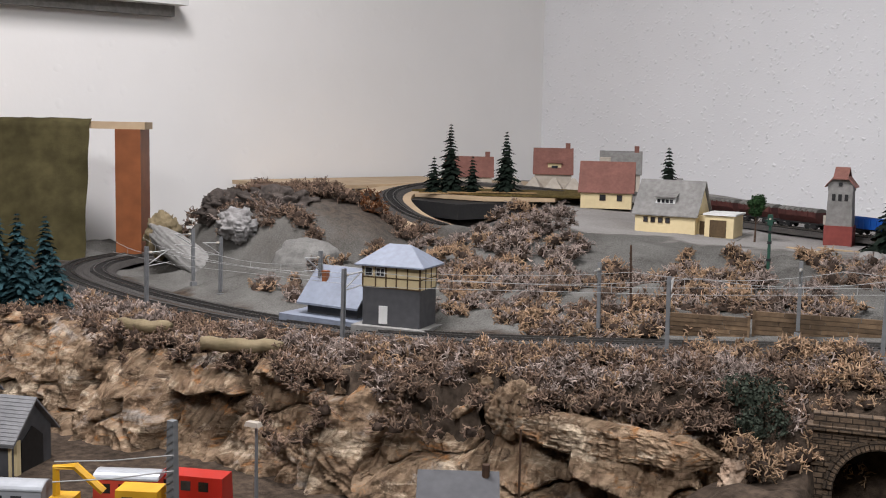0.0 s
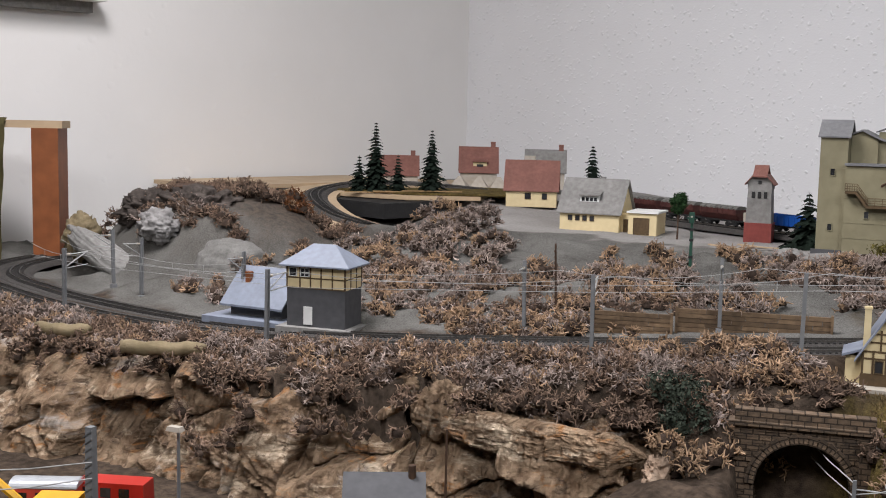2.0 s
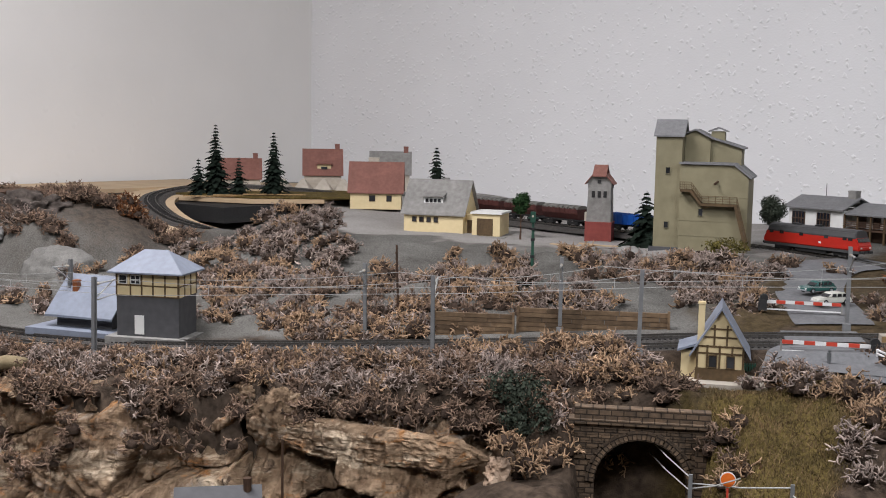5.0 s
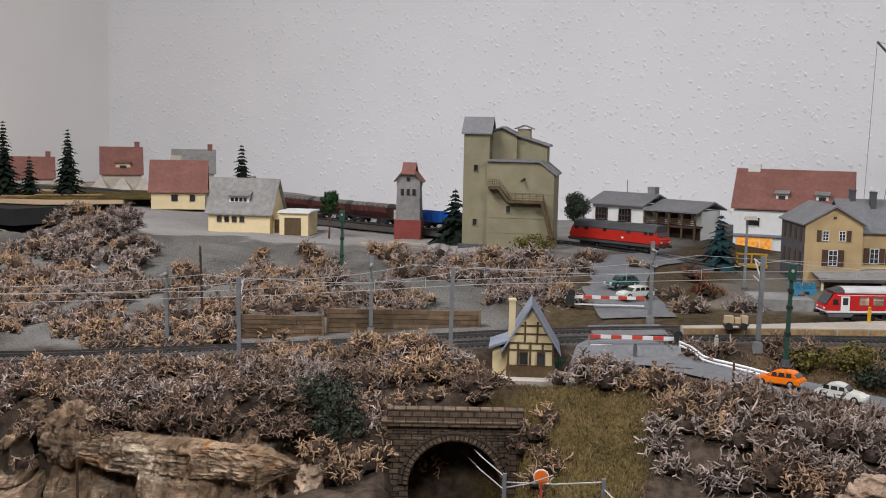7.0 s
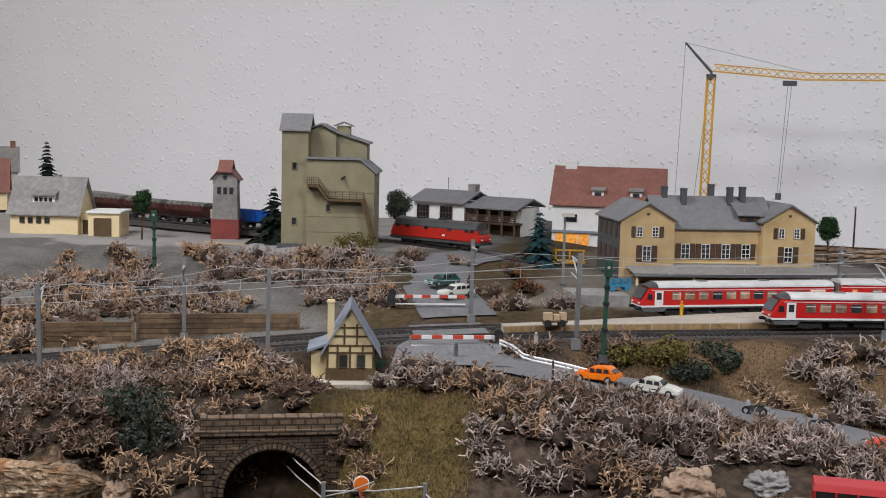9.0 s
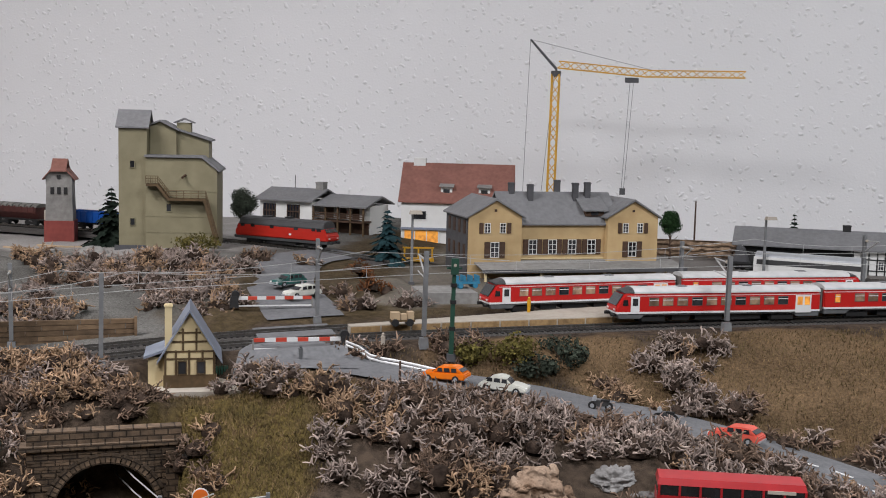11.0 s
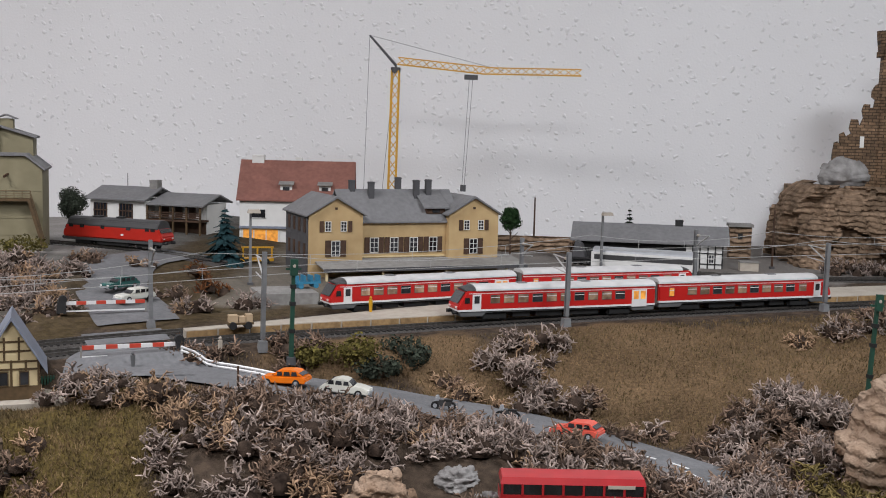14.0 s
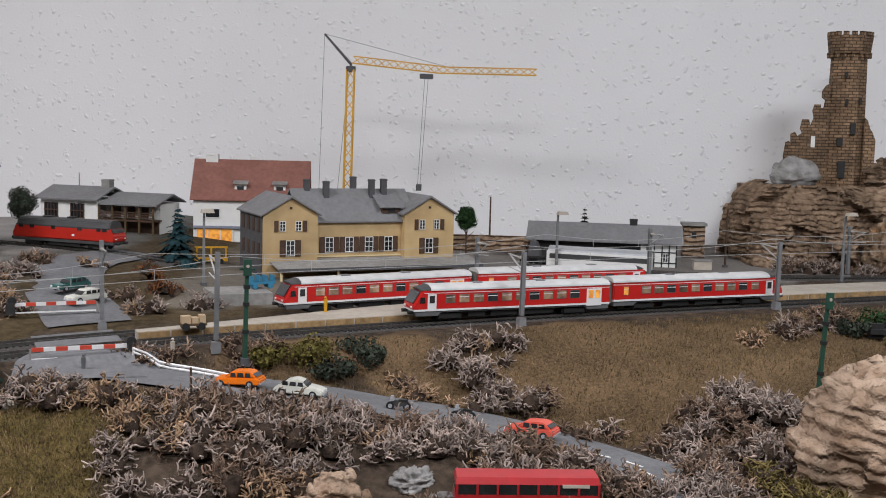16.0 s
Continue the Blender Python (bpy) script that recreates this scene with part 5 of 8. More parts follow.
for a in (-0.006, 0.0415, 0.088):
    pts = offset(along(-0.49, -0.415, 0.01), a)
    bm = bmesh.new()
    p, q = Vector(pts[0]), Vector(pts[-1])
    d = (q - p).normalized()
    n = Vector((-d.y, d.x, 0))
    w = 0.007 if a != 0.0415 else 0.017
    v = [bm.verts.new(c + Vector((0, 0, z))) for z in (-0.004, -0.0008) for c in (p - n * w, q - n * w, q + n * w, p + n * w)]
    for f in ((4, 5, 6, 7), (0, 1, 5, 4), (1, 2, 6, 5), (2, 3, 7, 6), (3, 0, 4, 7)):
        bm.faces.new([v[i] for i in f])
    part("deck_board", bm, M["road"], deck)
# white dashes on the bend
for i, (x, y, a) in enumerate(((0.075, 1.078, -35), (0.105, 1.066, -48), (0.13, 1.02, -70), (0.115, 1.042, -60), (0.09, 1.03, -30))):
    solid("road_marking", bx(-0.011, 0.011, -0.0011, 0.0011, 0, 0.0006), M["white"], "white painted road dash", "road marking", pose(x, y, float(road_z(x)) + 0.0032, 0, 0, a), "road dashes", "structure")


# ---------------------------------------------------------------- cliff
def crag(name, line, top, depth, material, label, grain=0.003, bulge=0.03, seed=0.0, strata=0.4, lean=0.15):
    """A rock face hung along a line of the plan, broken into blocks and beds."""
    line = np.asarray(line, float)
    d = np.r_[0, np.cumsum(np.linalg.norm(np.diff(line, axis=0), axis=1))]
    nu, nv = int(d[-1] / grain), int(depth / grain)
    q = np.linspace(0, d[-1], nu)
    px, py = knots(q, d, line[:, 0]), knots(q, d, line[:, 1])
    tx, ty = np.gradient(px), np.gradient(py)
    ln = np.hypot(tx, ty)
    ox, oy = ty / ln, -tx / ln
    vs = []
    for i in range(nu):
        for j in range(nv):
            z = -depth * j / (nv - 1)
            w = fbm(q[i] * 14, z * 14, seed) * 0.05
            e = bulge * (fbm(q[i] * 5, z * 4, seed + 4) * 1.5 + 0.5 * abs(fbm(q[i] * 13, z * 8, seed + 2)))
            cell = noise.cell((q[i] * 17 + w * 20, z * 24 + w * 35 + 0.6 * fbm(q[i] * 5, z * 3, seed), seed))
            e += 0.02 * (cell - 0.5)
            bed = noise.noise((q[i] * 6 + seed, z * 95 + fbm(q[i] * 9, z * 8, seed + 7) * 9, 3.0))
            upright = noise.noise((q[i] * 110 + fbm(q[i] * 5, z * 9, seed) * 8, z * 9, 5.0))
            k = 0.5 + 0.5 * math.tanh(4 * fbm(q[i] * 2.3, seed, 8.0))
            e += 0.011 * (bed * strata * k + upright * (1 - strata) * (1 - k) * 1.3) + 0.009 * fbm(q[i] * 55, z * 55, seed)
            e -= z * lean
            # rounded brow at the top
            e -= 0.03 * (1 - j / (nv - 1)) ** 8
            vs.append((px[i] + ox[i] * e, py[i] + oy[i] * e, top + z + 0.004 * fbm(q[i] * 20, 1, seed)))
    fs = [(i * nv + j, i * nv + j + 1, (i + 1) * nv + j + 1, (i + 1) * nv + j) for i in range(nu - 1) for j in range(nv - 1)]
    return new(name, sheet(name, vs, fs, material, False))


def bark_face(name, line, top, depth, material, grain, seed, lean, beds):
    """A wall of cork-bark plates: tilted slabs, upright flutes, open cracks, level beds in the lower part."""
    line = np.asarray(line, float)
    d = np.r_[0, np.cumsum(np.linalg.norm(np.diff(line, axis=0), axis=1))]
    nu, nv = int(d[-1] / grain), int(depth / grain)
    q = np.linspace(0, d[-1], nu)
    px, py = knots(q, d, line[:, 0]), knots(q, d, line[:, 1])
    tx, ty = np.gradient(px), np.gradient(py)
    ln = np.hypot(tx, ty)
    ox, oy = ty / ln, -tx / ln
    vs = []
    for i in range(nu):
        for j in range(nv):
            z = -depth * j / (nv - 1)
            warp = fbm(q[i] * 8, z * 9, seed, 3)
            u = q[i] * 8.5 + warp * 1.1 + 0.25 * z * 10
            v = z * 12 + warp * 1.6 + 7.3 * noise.cell((math.floor(u) + 0.5, seed, 1.5))
            iu, iv = math.floor(u) + 0.5, math.floor(v) + 0.5
            c0, c1, c2 = noise.cell((iu, iv, seed)), noise.cell((iu, iv, seed + 11)), noise.cell((iu, iv, seed + 23))
            fu, fv = u - iu, v - iv
            e = 0.026 * (c0 - 0.5) + 0.03 * (c1 - 0.5) * fu + 0.022 * (c2 - 0.3) * fv
            gap_ = max(abs(fu), abs(fv) * 0.98)
            e -= 0.016 * max(0.0, gap_ - 0.42) / 0.08
            flute = noise.noise((q[i] * 105 + 5 * warp, z * 11, 5.0 + seed)) + 0.6 * noise.noise((q[i] * 230 + 7 * warp, z * 22, 2.0))
            bed = noise.noise((q[i] * 9 + seed, z * 110 + warp * 9, 3.0))
            k = min(max((-z / depth - beds) * 6 + (c2 - 0.5), 0.0), 1.0)
            e += 0.0062 * flute * (1 - k) + 0.008 * bed * k
            e += 0.012 * fbm(q[i] * 6, z * 5, seed + 4) + 0.012 * fbm(q[i] * 40, z * 60, seed, 5) - z * lean
            e -= 0.022 * (1 - j / (nv - 1)) ** 9
            vs.append((px[i] + ox[i] * e, py[i] + oy[i] * e, top + z + 0.005 * fbm(q[i] * 20, 1, seed)))
    fs = [(i * nv + j, i * nv + j + 1, (i + 1) * nv + j + 1, (i + 1) * nv + j) for i in range(nu - 1) for j in range(nv - 1)]
    return new(name, sheet(name, vs, fs, material, False))


cx = np.linspace(-2.15, -0.655, 30)
tagged(bark_face("cliff", np.stack([cx, cliff_y(cx)], -1), 0.964, 0.165, M["rock"], 0.0023, 2.0, 0.52, 0.5), "broken ochre cork-bark cliff below the main line", "cliff", kind="structure")


def boulder(name, label, m, sx, sy, sz, material, seed, cells=3.0, rough_=0.25, group="", bed=0.16):
    bm = bmesh.new()
    bmesh.ops.create_icosphere(bm, subdivisions=5, radius=1)
    for v in bm.verts:
        c = v.co.copy()
        r = 1 + rough_ * fbm(c.x * 1.3 + seed, c.y * 1.3, c.z * 1.3) + 0.2 * rough_ * (noise.cell((c.x * cells + seed, c.y * cells, c.z * cells * 1.6)) - 0.5) * 2 + bed * rough_ * noise.noise((c.x * 2, c.y * 2, c.z * 22 + seed + 3 * fbm(c.x * 2, c.y * 2, seed))) + 0.1 * rough_ * fbm(c.x * 9, c.y * 9, c.z * 9 + seed)
        v.co = Vector((c.x * sx, c.y * sy, c.z * sz)) * r
    return solid(name, bm, material, label, "rock", m, group, smooth=True)


boulder("cork_rock", "pale ribbed cork-bark rock on the scrub bank", pose(0.322, 1.035, 0.995, 4, 8, 15), 0.086, 0.06, 0.078, M["rock_pale"], 3.3, 2.2, 0.3, "", 0.14)
boulder("cork_rock", "dark hollow cork-bark rock under the scrub", pose(0.37, 1.0, 0.905, 0, 0, 20), 0.1, 0.06, 0.06, M["rock"], 8.3, 3, 0.4, "", 0.5)
boulder("cork_rock", "pale broken cork-bark rock among scrub", pose(-0.15, 0.935, 0.938, 10, 0, 0), 0.032, 0.022, 0.042, M["rock_pale"], 5.1, 3, 0.4)
boulder("pale_rock", "whitish weathered rock among scrub", pose(-0.09, 0.99, 0.956, 0, 0, 30), 0.02, 0.014, 0.014, M["rock_grey"], 6.6, 3, 0.5)
boulder("pale_rock", "grey-white weathered rock among scrub", pose(-0.06, 0.965, 0.945, 0, 20, 70), 0.016, 0.014, 0.013, M["rock_grey"], 9.6, 3, 0.5)
boulder("flat_rock", "flat pinkish rock slab on the ledge", pose(-0.8, 0.86, 0.962, 0, 5, 40), 0.055, 0.02, 0.01, M["rock"], 12.6, 3, 0.3)
boulder("flat_rock", "pale blocky rock on the cliff edge", pose(-0.875, 0.735, 0.945, 0, 15, 40), 0.03, 0.02, 0.035, M["rock"], 15.6, 3, 0.35)
boulder("flat_rock", "pale blocky rock on the cliff edge", pose(-0.92, 0.73, 0.968, 0, 0, 10), 0.017, 0.013, 0.014, M["rock"], 25.6, 3, 0.35)
boulder("flat_rock", "pale pointed rock beside the tunnel", pose(-0.63, 0.80, 0.915, 0, 0, 10), 0.014, 0.014, 0.026, M["rock_pale"], 35.6, 3, 0.4)
boulder("fallen_rock", "pale flat rock near the shrub", pose(-0.72, 0.905, 0.972, 0, 0, 35), 0.025, 0.014, 0.01, M["pale"], 37.6, 3, 0.35)


def curled_bark(name, label, line, top, drop, out):
    """A sheet of bark curling out and down over a hollow, ribbed across the curl."""
    line = np.asarray(line, float)
    d = np.r_[0, np.cumsum(np.linalg.norm(np.diff(line, axis=0), axis=1))]
    nu, nv = 150, 34
    q = np.linspace(0, d[-1], nu)
    px, py = knots(q, d, line[:, 0]), knots(q, d, line[:, 1])
    tx, ty = np.gradient(px), np.gradient(py)
    ln = np.hypot(tx, ty)
    vs = []
    for layer in (0.0, 0.005):
        for i in range(nu):
            taper = (1 - abs(2 * i / (nu - 1) - 1) ** 5)
            for j in range(nv):
                a = 2.35 * j / (nv - 1)
                rib = 0.0075 * abs(noise.noise((q[i] * 75 + 2 * fbm(q[i] * 9, j * 0.06, 2.0), a * 0.7, 4.0))) + 0.003 * noise.noise((q[i] * 210, a, 6.0)) + 0.012 * fbm(q[i] * 14, a, 7.0) + 0.004 * fbm(q[i] * 80, a * 9, 1.0)
                r = taper * (0.9 + 0.35 * fbm(q[i] * 22, 5.0, 1.0)) - layer / out
                e = out * r * math.sin(a) + rib - 0.012
                z = top - drop * 0.5 * (1 - r * math.cos(a)) - 0.12 * q[i] * 0.5
                vs.append((px[i] + ty[i] / ln[i] * e, py[i] - tx[i] / ln[i] * e, z))
    n = nu * nv
    fs = [(i * nv + j, i * nv + j + 1, (i + 1) * nv + j + 1, (i + 1) * nv + j) for i in range(nu - 1) for j in range(nv - 1)]
    fs += [tuple(n + k for k in f[::-1]) for f in fs]
    fs += [(i * nv + nv - 1, n + i * nv + nv - 1, n + (i + 1) * nv + nv - 1, (i + 1) * nv + nv - 1) for i in range(nu - 1)]
    return tagged(new(name, sheet(name, vs, fs, M["rock"], False)), label, "rock", kind="structure")


curled_bark("overhang", "curled ribbed cork-bark overhang below the ledge", [(-0.88, 0.715), (-0.8, 0.757), (-0.73, 0.795), (-0.665, 0.83)], 0.957, 0.046, 0.024)

# castle crag and the big stones
cg = [(0.405, 2.3), (0.40, 2.2), (0.405, 2.09), (0.43, 2.03), (0.46, 2.02), (0.5, 2.01), (0.58, 2.02), (0.66, 2.03), (0.75, 2.0), (0.85, 2.05)]
tagged(crag("castle_crag", cg, 1.178, 0.145, M["rock_brown"], "", 0.0028, 0.024, 31.0, 0.75, 0.12), "layered brown rock crag under the castle", "rock", kind="structure")
solid("castle_plateau", cut("z", [(0.425, 2.2), (0.43, 2.11), (0.445, 2.075), (0.47, 2.06), (0.6, 2.05), (0.85, 2.08), (0.95, 2.39), (0.43, 2.39)], 1.03, 1.166), M["rock_brown"], "flat top of the castle crag", "rock", kind="structure")
boulder("grey_boulder", "rounded grey boulder before the castle ruin", pose(0.475, 2.09, 1.195, 0, 0, 10), 0.045, 0.03, 0.032, M["rock_grey"], 41.0, 2, 0.2)
boulder("brown_boulder", "brown mossy rock beside the castle tower", pose(0.66, 2.1, 1.19, 0, 0, 0), 0.06, 0.04, 0.045, M["rock_brown"], 45.0, 3, 0.35)
boulder("brown_boulder", "ochre rock at the foot of the castle crag", pose(0.62, 1.985, 1.075, 0, 12, 0), 0.055, 0.03, 0.055, M["rock"], 48.0, 3, 0.35)


# castle ruin
def stone_wall(name, th, outline, y0, y1, label=""):
    return part(name, cut("y", outline, y0, y1), M["castle"], th, label)


ca = thing("castle_ruin", "brown stone castle ruin with one tall battlemented tower", "castle", pose(0.465, 2.135, 1.168, 0, 0, -4))


def octagon(bm, cx_, cy_, r0, r1, z0, z1, n=8):
    lo = [bm.verts.new((cx_ + r0 * math.cos(math.tau * (k + 0.5) / n), cy_ + r0 * math.sin(math.tau * (k + 0.5) / n), z0)) for k in range(n)]
    hi = [bm.verts.new((cx_ + r1 * math.cos(math.tau * (k + 0.5) / n), cy_ + r1 * math.sin(math.tau * (k + 0.5) / n), z1)) for k in range(n)]
    for k in range(n):
        bm.faces.new((lo[k], lo[(k + 1) % n], hi[(k + 1) % n], hi[k]))
    bm.faces.new(lo[::-1])
    bm.faces.new(hi)
    return bm


tw = part("tower", octagon(bmesh.new(), 0.107, 0.03, 0.0365, 0.0315, 0, 0.245), M["castle"], ca, "tall eight-sided stone tower")
part("parapet", octagon(bmesh.new(), 0.107, 0.03, 0.0365, 0.0405, 0.243, 0.275), M["castle"], tw)
for k in range(16):
    a = math.tau * k / 16
    part("merlon", bx(-0.0045, 0.0045, -0.003, 0.003, 0, 0.007), M["castle"], tw).matrix_local = pose(0.107 + 0.0365 * math.cos(a), 0.03 + 0.0365 * math.sin(a), 0.2745, 0, 0, math.degrees(a) + 90)
    part("corbel", bx(-0.002, 0.002, -0.003, 0.003, 0, 0.009), M["castle"], tw).matrix_local = pose(0.107 + 0.0355 * math.cos(a), 0.03 + 0.0355 * math.sin(a), 0.236, 0, 0, math.degrees(a) + 90)
for x, z, w, h in ((0.098, 0.2, 0.004, 0.01), (0.101, 0.15, 0.004, 0.012), (0.125, 0.152, 0.004, 0.012), (0.114, 0.1, 0.009, 0.02), (0.093, 0.079, 0.009, 0.014), (0.098, 0.022, 0.012, 0.03)):
    part("loophole", bx(x - w / 2, x + w / 2, -0.0075 if x < 0.12 else -0.002, 0.004, z, z + h), M["black"], tw)
ruin = [(0.0, 0.0), (0.075, 0.0), (0.075, 0.19), (0.068, 0.186), (0.062, 0.176), (0.062, 0.165), (0.068, 0.16), (0.066, 0.146), (0.06, 0.146), (0.06, 0.152), (0.05, 0.152), (0.047, 0.14), (0.05, 0.128), (0.044, 0.112), (0.041, 0.125), (0.03, 0.125), (0.027, 0.108), (0.031, 0.1), (0.022, 0.094), (0.018, 0.102), (0.011, 0.098), (0.012, 0.08), (0.008, 0.085), (0.003, 0.083), (0.0, 0.06)]
stone_wall("ruined_wall", ca, ruin, 0.012, 0.022, "stepped broken curtain wall")
part("arched_opening", bx(0.046, 0.053, 0.0112, 0.0228, 0.075, 0.095), M["plaster"], ca)
stone_wall("ruined_wall", ca, [(0.135, 0.0), (0.155, 0.0), (0.155, 0.09), (0.149, 0.105), (0.145, 0.11), (0.14, 0.125), (0.135, 0.13)], 0.0, 0.012)
stone_wall("ruined_wall", ca, [(0.15, 0.0), (0.2, 0.0), (0.2, 0.055), (0.193, 0.055), (0.193, 0.048), (0.184, 0.048), (0.184, 0.055), (0.175, 0.055), (0.175, 0.048), (0.15, 0.05)], 0.02, 0.03)

# tunnel portal
tp = thing("tunnel_portal", "brown stone tunnel portal with a round arch", "tunnel portal", pose(-0.53, 0.90, 0.87, 0, 0, 31))
R, zc0 = 0.045, 0.041
arch = [(-0.066, 0.0), (-R, 0.0)] + [(-R * math.cos(a), zc0 + R * math.sin(a)) for a in np.linspace(0, math.pi, 21)] + [(R, 0.0), (0.066, 0.0), (0.066, 0.1), (-0.066, 0.1)]
part("back_wall", cut("y", arch, 0.0, 0.012), M["brickstone"], tp)
# black sheet and black lining stand in for the shade inside the tunnel
part("bore", cut("y", [(-R * math.cos(a) * 1.0, zc0 + R * math.sin(a)) for a in np.linspace(0, math.pi, 21)] + [(R, 0.0), (-R, 0.0)], 0.05, 0.052), M["black"], tp, "black sheet standing in for the dark depth of the tunnel")
bm = bmesh.new()
ring = [[(-(R) * math.cos(a), y, zc0 + R * math.sin(a)) for a in np.linspace(0, math.pi, 21)] for y in (0.012, 0.0505)]
rr = [[bm.verts.new(p) for p in r_] for r_ in ring]
for k in range(20):
    bm.faces.new((rr[0][k], rr[0][k + 1], rr[1][k + 1], rr[1][k]))
part("lining", bm, M["black"], tp)
rows_ = random.Random(5)
for j in range(16):
    z = 0.002 + j * 0.0062
    x = -0.066 + (0.004 if j % 2 else 0.0)
    while x < 0.062:
        w = rows_.uniform(0.008, 0.014)
        mid, zz = x + w / 2, z + 0.003
        if (mid * mid + max(zz - zc0, 0) ** 2) > (R + 0.006) ** 2 or abs(mid) > R + 0.006:
            dpt = rows_.uniform(0.0008, 0.0022)
            part("stone", bx(x, min(x + w - 0.0007, 0.066), -dpt, 0.001, z, z + 0.0056), M["brickstone"], tp)
        x += w
for k in range(17):
    a = math.pi * (k + 0.5) / 17
    o = part("arch_stone", bx(-0.0038, 0.0038, -0.0032, 0.001, -0.0005, 0.009), M["brickstone"], tp)
    o.matrix_local = Matrix.Translation((-R * math.cos(a), 0, zc0 + R * math.sin(a))) @ Matrix.Rotation(a - math.pi / 2, 4, "Y")
part("coping", bx(-0.072, 0.072, -0.005, 0.014, 0.1, 0.1045), M["brickstone"], tp, "projecting coping", bevel=0.0008)
part("parapet", bx(-0.066, 0.066, -0.001, 0.012, 0.1045, 0.116), M["brickstone"], tp, bevel=0.0008)
part("pier", bx(0.052, 0.064, -0.006, 0.001, 0, 0.094), M["brickstone"], tp, bevel=0.0008)
part("wing_wall", cut("y", [(0.066, 0.0), (0.125, 0.0), (0.068, 0.096), (0.066, 0.096)], -0.012, -0.004), M["midgrey"], tp, "sloping grey stone wing wall", bevel=0.0006)

# timber retaining walls behind the line
rw = random.Random(8)
for k, (x0, x1, h, sft) in enumerate(((-0.85, -0.765, 0.034, 0.0), (-0.76, -0.60, 0.036, 0.006))):
    th = thing("retaining_wall", "brown boarded retaining wall behind the line", "retaining wall", None, "retaining walls", "structure")
    pts = offset(along(x0, x1, 0.01), 0.125 + sft)
    p, q = Vector(pts[0]), Vector(pts[-1])
    base = Matrix.Translation((p.x, p.y, p.z - 0.006)) @ Matrix.Rotation(math.atan2(q.y - p.y, q.x - p.x), 4, "Z")
    L = (q - p).length
    th.matrix_world = base
    for j in range(6):
        x = 0.0
        while x < L:
            w = min(rw.uniform(0.03, 0.06), L - x)
            part("board", bx(x, x + w - 0.0006, -0.002 - rw.uniform(0, 0.001), 0.002, j * h / 6, (j + 1) * h / 6 - 0.0006), M["sleeperwall"], th)
            x += w
    for x in (0.0, L):
        part("post", bx(x - 0.0015, x + 0.0015, -0.005, 0.002, 0, h + 0.002), M["sleeperwall"], th)


# ---------------------------------------------------------------- scrub
rng = np.random.default_rng(11)
TW = {k: [] for k in "abcde"}
BODY = []


def lie_of(x, y):
    """Height of the modelled ground under a place, with its roughness; the rim of the cliff hangs down a little."""
    x, y = np.asarray(x, float), np.asarray(y, float)
    u, v = np.clip((x - gx[0]) / 0.0105, 0, nx - 1.001), np.clip((y - gy[0]) / 0.0105, 0, ny - 1.001)
    i, j = u.astype(int), v.astype(int)
    u, v = u - i, v - j
    z = (GZ[j, i] * (1 - u) + GZ[j, i + 1] * u) * (1 - v) + (GZ[j + 1, i] * (1 - u) + GZ[j + 1, i + 1] * u) * v
    rim = np.minimum(0.957, 0.957 - 1.3 * (cliff_y(x) + 0.015 - y))
    return np.where((x < -0.66) & (y < cliff_y(x) + 0.03), np.maximum(z, rim), z)


def unit_rows(v):
    return v / np.linalg.norm(v, axis=1)[:, None]


def gnarl(kind, p, up, size, thick):
    """Forked, crooked twigs from the points p, each a stem with two side shoots, growing along up."""
    n = len(p)
    if not n:
        return
    d = unit_rows(rng.normal(size=(n, 3)) * 0.45 + up)
    root, fork = p - d * size * 0.7, p + d * size * 0.7
    for shoot in range(3):
        e, pts = d, [root, fork] if shoot == 0 else [fork - d * size * (0.5 if shoot == 1 else 0.1)]
        while len(pts) < 4:
            e = unit_rows(e + rng.normal(size=(n, 3)) * (0.62 if shoot == 0 else 0.75))
            pts.append(pts[-1] + e * (size * rng.uniform(0.5, 1.1, (n, 1))))
        pts = np.stack(pts, 1)
        side = unit_rows(np.cross(e, rng.normal(size=(n, 3))))
        oth = np.cross(e, side)
        rad = thick * rng.uniform(0.75, 1.25, (n, 1)) * np.array([[1.25, 1.05, 0.85, 0.5]])
        vs = np.stack([pts + rad[..., None] * (side[:, None] * math.cos(a) + oth[:, None] * math.sin(a)) for a in (0, 2.094, 4.189)], 2)
        TW[kind].append(vs.reshape(-1, 3))


